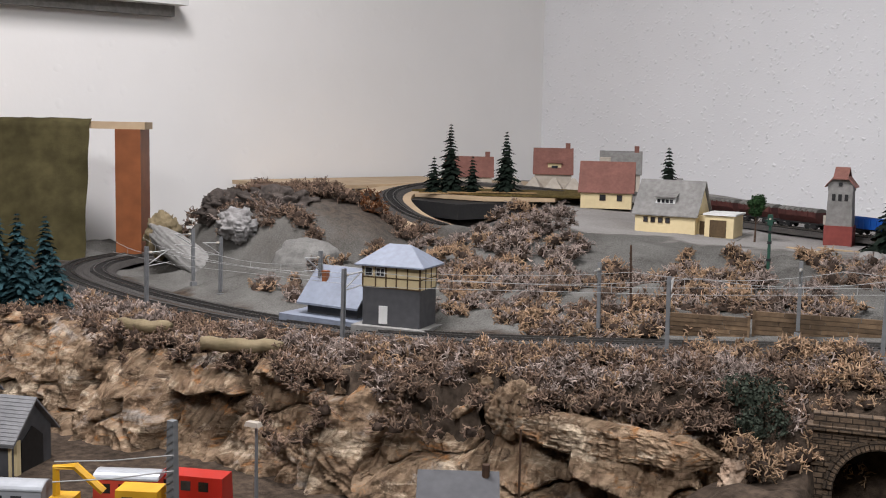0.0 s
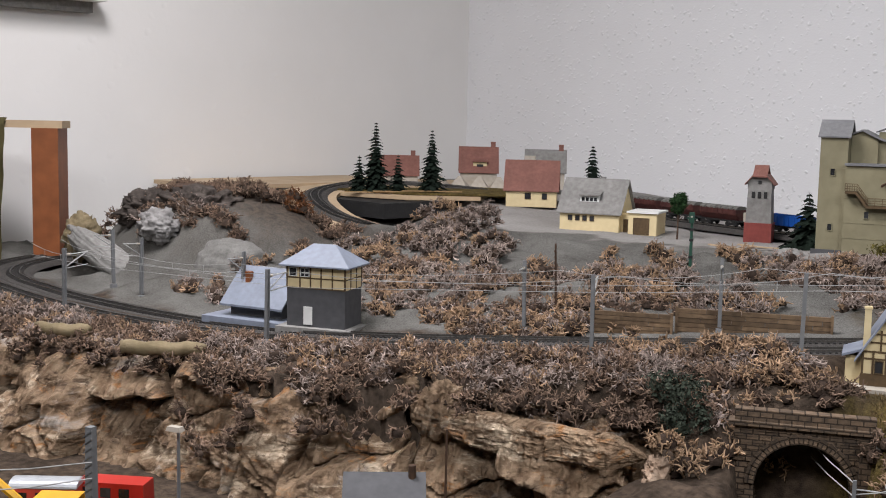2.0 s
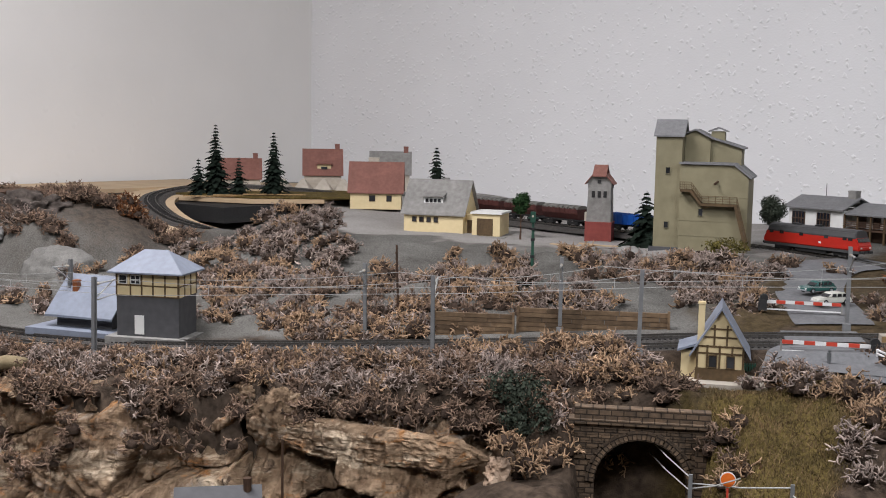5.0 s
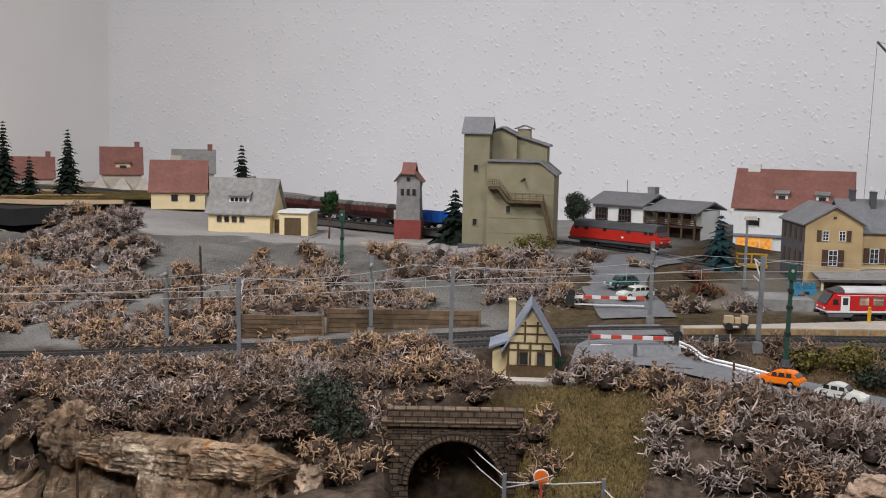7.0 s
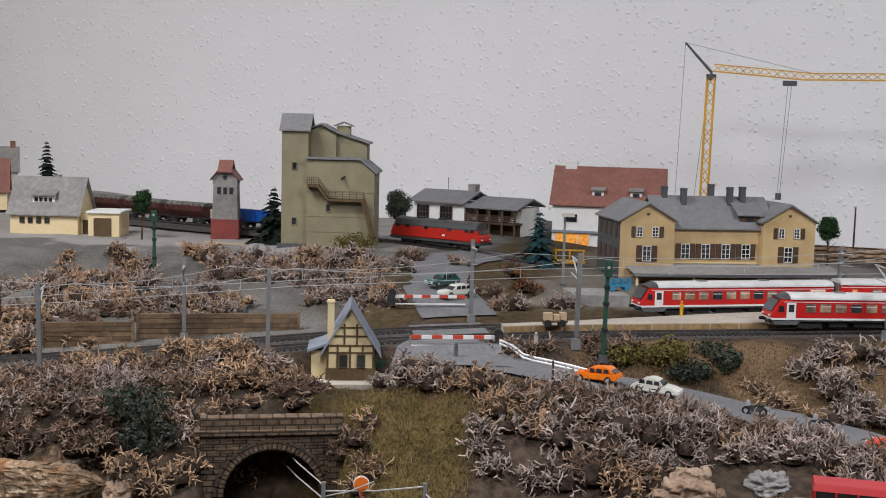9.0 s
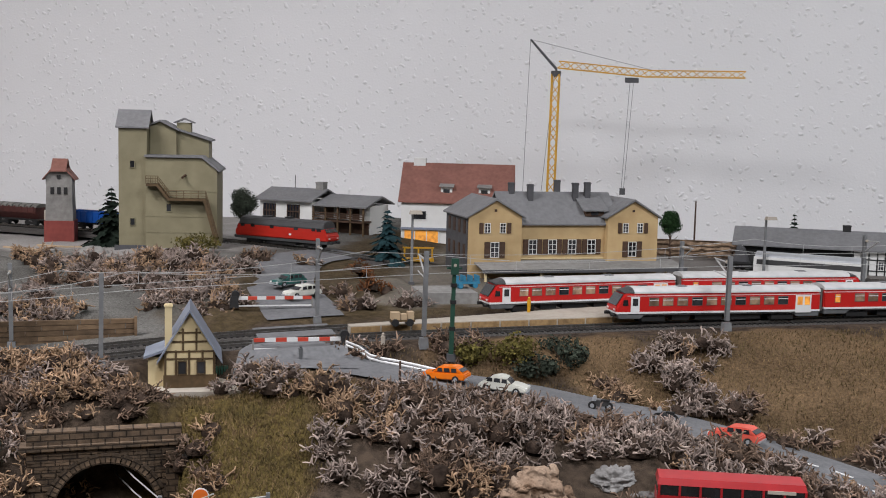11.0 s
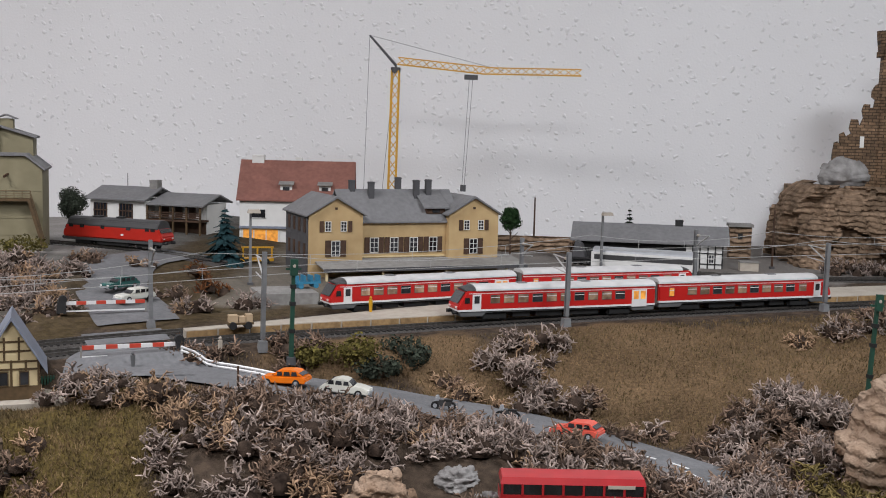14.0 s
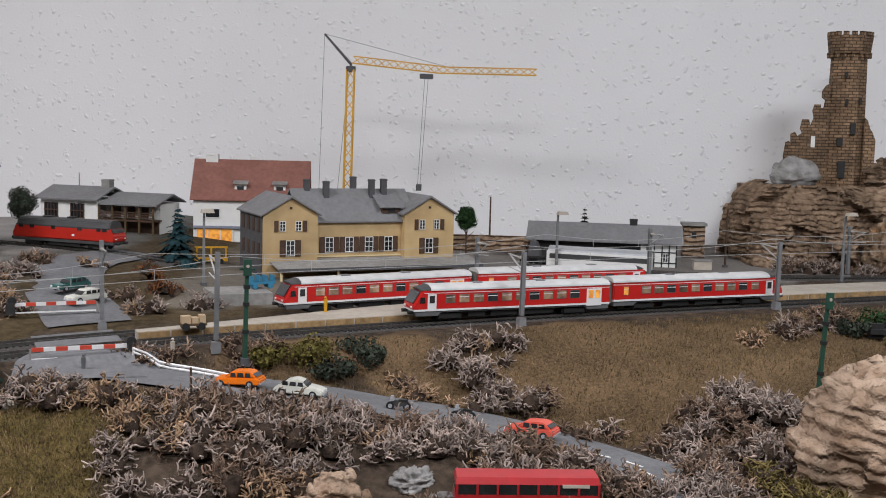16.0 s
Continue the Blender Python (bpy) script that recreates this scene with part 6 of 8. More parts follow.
def tuft(kind, c, r, squash, size, thick, dense=1.0):
    """One cushion of moss: a core, painted dark as inner shade, with forked twigs standing out from it all round."""
    n = max(int(dense * 17500 * 6.28 * r * r), 10)
    v = rng.normal(size=(n, 3))
    v[:, 2] = np.abs(v[:, 2]) - 0.25
    v = unit_rows(v)
    lump = 1 + 0.3 * np.sin(v[:, 0] * 5 + c[0] * 90) * np.sin(v[:, 1] * 5 + c[1] * 70)
    p = np.asarray(c) + v * (r * rng.uniform(0.72, 1.0, n) * lump)[:, None] * (1, 1, squash)
    gnarl(kind, p, v + (0, 0, 0.15), size, thick)
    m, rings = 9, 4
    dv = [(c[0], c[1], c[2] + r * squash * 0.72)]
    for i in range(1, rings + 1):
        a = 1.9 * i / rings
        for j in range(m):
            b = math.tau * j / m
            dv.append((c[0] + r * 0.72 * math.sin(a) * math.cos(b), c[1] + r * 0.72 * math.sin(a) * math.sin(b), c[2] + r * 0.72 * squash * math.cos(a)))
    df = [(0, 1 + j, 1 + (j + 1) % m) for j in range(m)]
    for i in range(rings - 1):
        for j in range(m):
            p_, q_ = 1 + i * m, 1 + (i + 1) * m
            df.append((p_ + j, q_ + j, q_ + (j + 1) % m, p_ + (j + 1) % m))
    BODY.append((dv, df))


def clump(kinds, x, y, rx_, ry_, h, turn=0.0, dense=1.0, size=0.0037, thick=0.00092, z=None):
    """A heap of moss cushions on the ground, each of one colour, highest in the middle."""
    h *= rng.uniform(0.7, 1.25)
    ca_, sa_ = math.cos(math.radians(turn)), math.sin(math.radians(turn))
    r0 = min(0.013, 0.62 * min(rx_, ry_) + 0.002)
    for _ in range(max(int(1.0 * rx_ * ry_ / r0**2), 1)):
        r, a = math.sqrt(rng.uniform(0, 1)) * 0.9, rng.uniform(0, math.tau)
        u, v = r * math.cos(a) * rx_, r * math.sin(a) * ry_
        px, py = x + ca_ * u - sa_ * v, y + sa_ * u + ca_ * v
        rr = r0 * rng.uniform(0.65, 1.35)
        g = float(lie_of(px, py)) if z is None else z
        k = kinds[min(int((0.5 + 0.9 * noise.noise((px * 19, py * 19, 9.0)) + rng.uniform(-0.25, 0.25)) * len(kinds)), len(kinds) - 1)] if rng.uniform() < 0.9 else kinds[0]
        tuft(k, (px, py, g - 0.3 * rr + h * 0.75 * (1 - r * r)), rr, rng.uniform(0.7, 1.05), size, thick, dense)


def face_twigs(kind, x0, x1, z0, z1, n, out=0.01):
    """Cushions hanging down a stretch of the cliff."""
    for _ in range(n // 45):
        x = rng.uniform(x0, x1)
        zc = z1 - (z1 - z0) * rng.uniform(0, 1) ** 1.3
        yc = float(cliff_y(x)) + 0.004 - (0.964 - zc) * 0.5 - rng.uniform(0, out)
        tuft(kind, (x + (0.962 - zc) * 0.1, yc, zc), rng.uniform(0.006, 0.012), 0.9, 0.0036, 0.0009)


# ledge between the main line and the cliff
for x in np.arange(-1.93, -0.62, 0.036):
    yt, ce = float(track_y(x)), float(cliff_y(x))
    w = yt - 0.035 - ce
    for q in (0.1, 0.36, 0.62, 0.85):
        j = rng.uniform(-0.012, 0.012)
        kinds = ("ac", "a", "c", "a", "ab", "ca")[int(rng.integers(0, 6))] if q < 0.8 else ("ab", "c", "bc", "a", "ca")[int(rng.integers(0, 5))]
        clump(kinds, x + j, ce + w * q + 0.012, 0.027, max(w * 0.2, 0.018), (0.004 + 0.014 * rng.uniform()) * (0.6 if q > 0.7 else 1), rng.uniform(-30, 60), 0.9)
for a, b, zl, n in ((-1.16, -1.06, 0.86, 900), (-1.0, -0.9, 0.9, 700), (-1.5, -1.4, 0.93, 300), (-1.75, -1.6, 0.9, 500), (-0.87, -0.68, 0.945, 1500), (-1.4, -1.2, 0.94, 400)):
    face_twigs("a", a, b, zl, 0.965, n)
# round the crossing house, over and beside the tunnel
for k, x, y, rx_, ry_, h in (("bc", -0.66, 1.025, 0.05, 0.022, 0.02), ("ba", -0.735, 0.95, 0.05, 0.022, 0.016), ("ac", -0.68, 0.94, 0.045, 0.03, 0.018), ("ab", -0.62, 0.96, 0.05, 0.028, 0.02), ("ba", -0.55, 0.965, 0.045, 0.025, 0.018), ("ac", -0.67, 0.885, 0.045, 0.035, 0.022), ("ca", -0.75, 0.885, 0.04, 0.03, 0.018), ("b", -0.58, 0.93, 0.05, 0.02, 0.016), ("cb", -0.61, 1.0, 0.03, 0.02, 0.016), ("b", -0.615, 0.845, 0.032, 0.028, 0.03)):
    clump(k, x, y, rx_, ry_, h, 30)
for k, x, y, rx_, ry_, h in (("b", -0.60, 0.87, 0.025, 0.018, 0.05), ("ba", -0.632, 0.81, 0.03, 0.022, 0.055), ("b", -0.478, 1.06, 0.022, 0.014, 0.012), ("cb", -0.46, 1.035, 0.036, 0.022, 0.024), ("bc", -0.43, 1.022, 0.036, 0.022, 0.028), ("cb", -0.4, 1.018, 0.036, 0.022, 0.026), ("bc", -0.37, 1.022, 0.036, 0.022, 0.024), ("c", -0.34, 1.03, 0.03, 0.02, 0.018), ("a", -0.33, 1.04, 0.03, 0.014, 0.012), ("ab", -0.455, 0.93, 0.014, 0.035, 0.015), ("b", -0.44, 0.885, 0.03, 0.022, 0.016)):
    clump(k, x, y, rx_, ry_, h, 10)
for x in np.arange(-0.9, -0.64, 0.022):
    for q in (0.0, 0.03, 0.06, 0.09):
        xx, yy = x + rng.uniform(-0.008, 0.008), float(cliff_y(x)) + 0.012 + q + rng.uniform(-0.008, 0.008)
        clump(("ac", "ca", "c", "ba")[int(rng.integers(0, 4))], xx, yy, 0.02, 0.018, 0.008, 30)
for x, y, r, h in ((-0.78, 0.965, 0.035, 0.02), (-0.735, 0.985, 0.03, 0.018), (-0.7, 1.0, 0.035, 0.024), (-0.655, 1.01, 0.035, 0.028), (-0.62, 0.985, 0.03, 0.022), (-0.57, 0.975, 0.03, 0.018)):
    clump("b", x, y, r, r * 0.6, h, 30)
# hedge bank in front of the road, thick along its edge and all down the slope
for x in np.arange(-0.33, 0.13, 0.021):
    for d, h in ((0.052, 0.001 if x < -0.06 else 0.008), (0.074, 0.012), (0.098, 0.022), (0.125, 0.024), (0.155, 0.022), (0.185, 0.02)):
        if x > 0.05 and d > 0.12 or x < -0.3 and d < 0.09:
            continue
        xx, dd = x + rng.uniform(-0.009, 0.009), d + rng.uniform(-0.007, 0.007)
        if abs(xx + 0.145) < 0.03 and dd > 0.15 or abs(xx + 0.075) < 0.03 and 0.1 < dd < 0.18 or abs(xx + 0.262) < 0.014 and 0.07 < dd < 0.15:
            continue
        clump(("ca", "a", "c", "ac", "cb", "c")[int((0.5 + 0.9 * noise.noise((xx * 9, dd * 12, 2.0))) * 5.9) % 6], xx, float(road_y(xx)) - dd, 0.021, 0.019, h, rng.uniform(0, 90), 1.0, 0.004, 0.00095)
# bushes on the grass bank and beyond the road
for k, x, y, rx_, ry_, h in (("cb", -0.035, 1.285, 0.032, 0.022, 0.018), ("cb", -0.055, 1.255, 0.03, 0.022, 0.02), ("c", -0.04, 1.22, 0.028, 0.024, 0.022), ("ca", -0.02, 1.19, 0.028, 0.022, 0.02), ("ca", 0.02, 1.18, 0.028, 0.018, 0.018), ("ac", 0.07, 1.155, 0.03, 0.018, 0.02), ("b", -0.08, 1.185, 0.03, 0.018, 0.016), ("ab", -0.13, 1.195, 0.03, 0.014, 0.012), ("b", 0.274, 1.395, 0.02, 0.012, 0.008), ("a", -0.30, 1.19, 0.05, 0.016, 0.01), ("ca", -0.375, 1.172, 0.035, 0.012, 0.008), ("ac", 0.33, 1.44, 0.03, 0.02, 0.014), ("ca", 0.37, 1.46, 0.035, 0.02, 0.016)):
    clump(k, x, y, rx_ * 1.25, ry_ * 1.2, h * 1.35, 20)
# bank at the eastern end
for x in np.arange(0.155, 0.33, 0.02):
    for y in np.arange(0.97, 1.25, 0.022):
        if y > 1.255 - 1.1 * abs(x - 0.235) or (x > 0.27 and y < 1.09):
            continue
        xx, yy = x + rng.uniform(-0.008, 0.008), y + rng.uniform(-0.008, 0.008)
        k = "e" if yy < 1.03 and xx > 0.2 else ("ca", "a", "ac", "c")[int(rng.integers(0, 4))]
        rise = 0.05 * math.exp(-(((xx - 0.265) / 0.06) ** 2 + ((yy - 1.12) / 0.08) ** 2))
        clump(k, xx, yy, 0.018, 0.016, 0.016 + rise, rng.uniform(0, 90), 1.0, 0.004, 0.00095)
# slope behind the line
for k, x, y, rx_, ry_, h in (("cb", -1.63, 1.42, 0.07, 0.045, 0.034), ("c", -1.54, 1.40, 0.06, 0.045, 0.03), ("c", -1.46, 1.36, 0.055, 0.05, 0.026), ("cb", -1.44, 1.25, 0.06, 0.05, 0.02), ("bc", -1.36, 1.29, 0.05, 0.04, 0.022), ("c", -1.27, 1.22, 0.045, 0.04, 0.018), ("cb", -1.22, 1.13, 0.04, 0.035, 0.014), ("bc", -1.5, 1.15, 0.05, 0.03, 0.016), ("b", -1.15, 0.955, 0.035, 0.014, 0.011), ("be", -1.10, 0.985, 0.035, 0.014, 0.011), ("b", -1.045, 1.025, 0.035, 0.014, 0.012)):
    clump(k, x, y, rx_, ry_, h * 2.0, 30, 0.9)
for k, x, y, rx_, ry_, h in (("b", -1.17, 1.385, 0.016, 0.06, 0.014), ("b", -1.13, 1.47, 0.03, 0.025, 0.018), ("cb", -1.07, 1.42, 0.025, 0.035, 0.014), ("b", -1.0, 1.50, 0.045, 0.03, 0.02), ("bc", -0.94, 1.47, 0.04, 0.028, 0.018), ("cb", -0.965, 1.21, 0.035, 0.02, 0.012), ("bc", -0.9, 1.2, 0.04, 0.018, 0.014), ("ca", -0.97, 1.34, 0.045, 0.025, 0.012), ("ca", -0.89, 1.37, 0.05, 0.03, 0.014), ("c", -0.86, 1.46, 0.05, 0.035, 0.02), ("ca", -0.78, 1.43, 0.05, 0.035, 0.02), ("c", -0.74, 1.5, 0.05, 0.03, 0.02)):
    clump(k, x, y, rx_, ry_, h, 25, 0.8)
for k, x, y, rx_, ry_, h in (("cb", -0.69, 1.44, 0.04, 0.03, 0.02), ("c", -0.67, 1.50, 0.03, 0.03, 0.018), ("c", -0.82, 1.54, 0.05, 0.02, 0.014), ("cb", -0.655, 1.385, 0.03, 0.02, 0.016), ("a", -1.03, 1.12, 0.03, 0.012, 0.008), ("cb", -0.45, 1.38, 0.04, 0.022, 0.015), ("ca", -0.50, 1.43, 0.03, 0.02, 0.014), ("ac", -0.40, 1.42, 0.03, 0.02, 0.014), ("d", -0.515, 1.545, 0.02, 0.02, 0.025), ("d", -0.475, 1.50, 0.025, 0.014, 0.014), ("c", -0.60, 1.345, 0.02, 0.014, 0.012), ("ba", 0.05, 2.08, 0.06, 0.03, 0.03)):
    clump(k, x, y, rx_, ry_, h, 15, 0.8)
# crest and flanks of the hill, and moss at the foot of the castle crag
for k, x, y, rx_, ry_, h in (("a", -2.0, 1.05, 0.07, 0.06, 0.03), ("a", -1.9, 1.08, 0.08, 0.05, 0.03), ("ac", -1.87, 1.0, 0.06, 0.05, 0.025), ("a", -1.8, 1.1, 0.07, 0.05, 0.028), ("db", -1.77, 1.17, 0.06, 0.05, 0.03), ("db", -1.84, 1.22, 0.05, 0.04, 0.02), ("a", -1.69, 1.2, 0.06, 0.05, 0.02), ("a", -1.95, 1.15, 0.1, 0.06, 0.03), ("a", -2.1, 0.96, 0.05, 0.05, 0.03), ("a", -1.72, 1.25, 0.05, 0.03, 0.014), ("ac", 0.47, 1.965, 0.09, 0.025, 0.03), ("ac", 0.56, 1.95, 0.06, 0.02, 0.022)):
    clump(k, x, y, rx_, ry_, h, 10, 0.7)
# moss and tufts over the hill and the slope below it
for k, x, y, rx_, ry_, h in (("c", -1.6, 1.3, 0.05, 0.04, 0.03), ("bc", -1.53, 1.24, 0.05, 0.04, 0.03), ("c", -1.36, 1.18, 0.045, 0.03, 0.02), ("cb", -1.6, 1.2, 0.05, 0.035, 0.02), ("a", -1.86, 0.95, 0.07, 0.04, 0.02), ("ac", -1.98, 0.97, 0.07, 0.04, 0.022), ("a", -1.75, 0.99, 0.06, 0.04, 0.016), ("a", -2.05, 1.12, 0.08, 0.06, 0.03), ("ca", -1.3, 1.08, 0.035, 0.025, 0.014), ("bc", -1.58, 1.38, 0.055, 0.04, 0.045), ("c", -1.49, 1.33, 0.05, 0.04, 0.035)):
    clump(k, x, y, rx_, ry_, h, 20, 0.8)
# loose tufts strewn over the slope
for _ in range(430):
    x = rng.uniform(-1.62, -0.6)
    d = rng.uniform(0.1, 0.5)
    y = float(track_y(x)) + d / float(track_cos(x))
    if y > float(edge_y(x)) - 0.01 or noise.noise((x * 5, y * 5, 4.0)) < (-0.3 if x < -1.2 else -0.16) or (x < -1.1 and d < 0.17) or (x > -0.87 and d < 0.15) or math.hypot(x + 0.575, y - 1.43) < 0.07:
        continue
    clump(("c", "cb", "b", "ca", "a", "bc", "cb")[int(rng.integers(0, 7))], x, y, rng.uniform(0.014, 0.034), rng.uniform(0.012, 0.024), rng.uniform(0.008, 0.02), rng.uniform(0, 180), 0.75)
KINDS = {"a": ("scrub_a", "brown tangled dried-moss scrub"), "b": ("scrub_b", "tan tangled dried-moss scrub"), "c": ("scrub_c", "mauve-grey tangled dried-moss scrub"), "d": ("scrub_d", "russet dried-moss scrub"), "e": ("scrub_e", "olive-brown dried-moss scrub")}
M["scrub_d"] = mat("scrub_russet", (0.2, 0.085, 0.035), (0.1, 0.04, 0.02), 60, 0.95, island=0.45, spec=0.08)
M["scrub_e"] = mat("scrub_olive", (0.2, 0.155, 0.06), (0.12, 0.09, 0.035), 60, 0.95, island=0.45, spec=0.08)
for k, (mk, label) in KINDS.items():
    v = np.concatenate(TW[k])
    n = len(v) // 12
    b = np.arange(n)[:, None] * 12
    quads = np.concatenate([b + np.array([s * 3 + i, s * 3 + (i + 1) % 3, s * 3 + 3 + (i + 1) % 3, s * 3 + 3 + i]) for s in range(3) for i in range(3)])
    me = bpy.data.meshes.new("scrub")
    me.from_pydata(v.tolist(), [], quads.tolist())
    me.materials.append(M[mk])
    me.polygons.foreach_set("use_smooth", [True] * len(me.polygons))
    tagged(new("scrub", me), label + " over banks and slopes", "scrub", kind="stuff")
# all cushion cores in one mesh, coloured dark for the shade between twigs
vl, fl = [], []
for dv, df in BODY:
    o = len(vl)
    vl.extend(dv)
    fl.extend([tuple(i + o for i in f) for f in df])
tagged(new("scrub_mat", sheet("scrub_mat", vl, fl, M["scrub_shade"])), "moss cores painted dark as the shade between the scrub twigs", "scrub", kind="stuff")


# dry grass blades on the bank below the platforms
n = 26000
bxs = rng.uniform(-0.36, 0.5, n)
bds = rng.uniform(0.05, 0.3, n)
bys = track_y(bxs) - bds / track_cos(bxs)
keep = bys > road_y(bxs) + 0.045
bxs, bys = bxs[keep], bys[keep]
tx_, ty_ = rng.uniform(-0.52, -0.33, 16000), rng.uniform(0.84, 1.08, 16000)
keep = (ty_ < road_y(tx_) - 0.05) & (lie_of(tx_, ty_) > 0.86)
bxs, bys = np.r_[bxs, tx_[keep]], np.r_[bys, ty_[keep]]
bp = np.stack([bxs, bys, lie_of(bxs, bys) - 0.0004], -1)
an = rng.uniform(0, math.tau, len(bp))
sd = np.stack([np.cos(an), np.sin(an), 0 * an], -1) * 0.0006
tip = bp + np.stack([rng.normal(0, 0.0016, len(bp)), rng.normal(0, 0.0016, len(bp)), rng.uniform(0.002, 0.0055, len(bp))], -1)
gv = np.stack([bp - sd, bp + sd, tip], 1).reshape(-1, 3)
M["blade"] = mat("grass_blades", (0.23, 0.155, 0.085), (0.11, 0.085, 0.04), 40, 0.9, island=0.5, spec=0.08)
tagged(new("grass", sheet("grass", gv, np.arange(len(gv)).reshape(-1, 3).tolist(), M["blade"], False)), "short dry brown grass on the railway banks", "grass", kind="stuff")


# ---------------------------------------------------------------- trees and bushes
def leaf_cloud(centres, radii, n, leaf, squash=1.0, seed=1):
    """Small leaf quads scattered through balls of air."""
    g = np.random.default_rng(seed)
    vs, k = [], 0
    per = np.maximum((n * radii**2 / (radii**2).sum()).astype(int), 4)
    for c, r, m in zip(centres, radii, per):
        d = g.normal(size=(m, 3))
        d /= np.linalg.norm(d, axis=1)[:, None]
        p = c + d * (r * g.uniform(0.55, 1.05, (m, 1))) * (1, 1, squash)
        a = np.cross(d, g.normal(size=(m, 3)))
        a /= np.linalg.norm(a, axis=1)[:, None]
        b = np.cross(d, a) + d * g.uniform(-0.6, 0.6, (m, 1))
        s = leaf * g.uniform(0.6, 1.4, (m, 1))
        vs.append(np.stack([p - a * s, p - b * s * 0.6 + d * s * 0.3, p + a * s, p + b * s * 0.6], 1).reshape(-1, 3))
    v = np.concatenate(vs)
    return v, np.arange(len(v)).reshape(-1, 4).tolist()


def broadleaf(label, m, h, r, material, trunk=0.35, seed=1, n=1500, squash=1.2, group=""):
    th = thing("tree", label, "tree", m, group)
    bm = tube(bmesh.new(), [(0, 0, -0.004), (0.0008, 0, h * trunk * 0.5), (0, 0.0006, h * trunk), (0, 0, h * 0.75)], 0.0022, 8, 0.0008)
    for k in range(5):
        a = k * 1.26
        tube(bm, [(0, 0, h * (trunk + 0.04 * k)), (math.cos(a) * r * 0.6, math.sin(a) * r * 0.6, h * (trunk + 0.12 + 0.06 * k))], 0.0009, 5, 0.0004)
    part("trunk", bm, M["brown"], th)
    g = np.random.default_rng(seed)
    mid = h * (trunk + 1) / 2
    c = unit_rows(g.normal(size=(40, 3))) * (r * 0.62, r * 0.62, h * (1 - trunk) * 0.3) * g.uniform(0.3, 1.0, (40, 1)) + (0, 0, mid)
    v, f = leaf_cloud(c, g.uniform(0.3, 0.46, 40) * r, n * 4, 0.0017, 1.0, seed)
    o = new("crown", sheet("crown", v, f, M[material], False))
    o.parent = th


def fir(label, m, h, r, material="needle", seed=1, group="", gaps=0.0):
    th = thing("fir_tree", label, "fir tree", m, group)
    part("trunk", tube(bmesh.new(), [(0, 0, -0.004), (0, 0, h * 0.97)], r * 0.075, 7, 0.0004), M["brown"], th)
    g = np.random.default_rng(seed)
    vs = []
    tiers = max(int(h / 0.0075), 9)
    for i in range(tiers):
        q = i / tiers
        z, rr = h * (0.07 + 0.93 * q), r * 1.5 * (1 - q) ** 0.75 * (1 + 0.18 * math.sin(i * 2.4 + seed)) + 0.0012
        for k in range(max(int(24 * (1 - q)), 8)):
            a = g.uniform(0, math.tau)
            l = rr * g.uniform(0.75, 1.12)
            d = np.array([math.cos(a), math.sin(a), 0.0])
            s = np.array([-d[1], d[0], 0.0])
            for w in range(4):
                t0, t1 = w / 4, (w + 1) / 4
                p0 = d * l * t0 + (0, 0, z - 0.3 * l * t0**1.5)
                p1 = d * l * t1 + (0, 0, z - 0.3 * l * t1**1.5)
                wd = (0.3 * l + 0.002) * (1.08 - t0)
                tw_ = g.uniform(-0.5, 0.5)
                vs += [p0 - s * wd, p0 + s * wd + (0, 0, tw_ * wd), p1 + s * wd * 0.6 - (0, 0, 0.25 * wd), p1 - s * wd * 0.6 - (0, 0, 0.5 * wd)]
    v = np.array(vs)
    o = new("foliage", sheet("foliage", v, np.arange(len(v)).reshape(-1, 4).tolist(), M[material], False))
    o.parent = th


def bush(label, x, y, r, h, material, seed, n=900):
    z = float(land(x, y))
    th = thing("bush", label, "bush", pose(x, y, z))
    bm = bmesh.new()
    for k in range(4):
        tube(bm, [(0, 0, -0.003), (math.cos(k * 1.6) * r * 0.4, math.sin(k * 1.6) * r * 0.4, h * 0.6)], 0.001, 5, 0.0005)
    part("stem", bm, M["brown"], th)
    g = np.random.default_rng(seed)
    c = np.stack([g.uniform(-0.65, 0.65, 14) * r, g.uniform(-0.65, 0.65, 14) * r, h * g.uniform(0.25, 0.8, 14)], -1)
    v, f = leaf_cloud(c, g.uniform(0.3, 0.48, 14) * r, n, 0.0021, 0.9, seed)
    o = new("foliage", sheet("foliage", v, f, M[material], False))
    o.parent = th


for x, y, z, h, r, k in ((-2.075, 1.62, 1.09, 0.165, 0.026, 1), (-2.1, 1.59, 1.09, 0.085, 0.02, 2), (-2.005, 1.63, 1.09, 0.09, 0.018, 3), (-1.955, 1.69, 1.092, 0.148, 0.024, 4)):
    fir("dark green model fir tree on the board", pose(x, y, z), h, r, "needle", k, "firs by the far houses")
fir("dark fir tree behind the houses", pose(-1.585, 1.83, 1.07), 0.145, 0.027, "needle", 5)
fir("dark fir tree behind the silo works", pose(-0.99, 1.70, 1.053), 0.1, 0.03, "needle", 6)
fir("dark blue-green fir near the station", pose(-0.515, 1.70, 1.045), 0.09, 0.026, "needle_blue", 7)
fir("small fir top behind the goods shed", pose(0.115, 2.2, 1.036), 0.085, 0.014, "needle", 8)
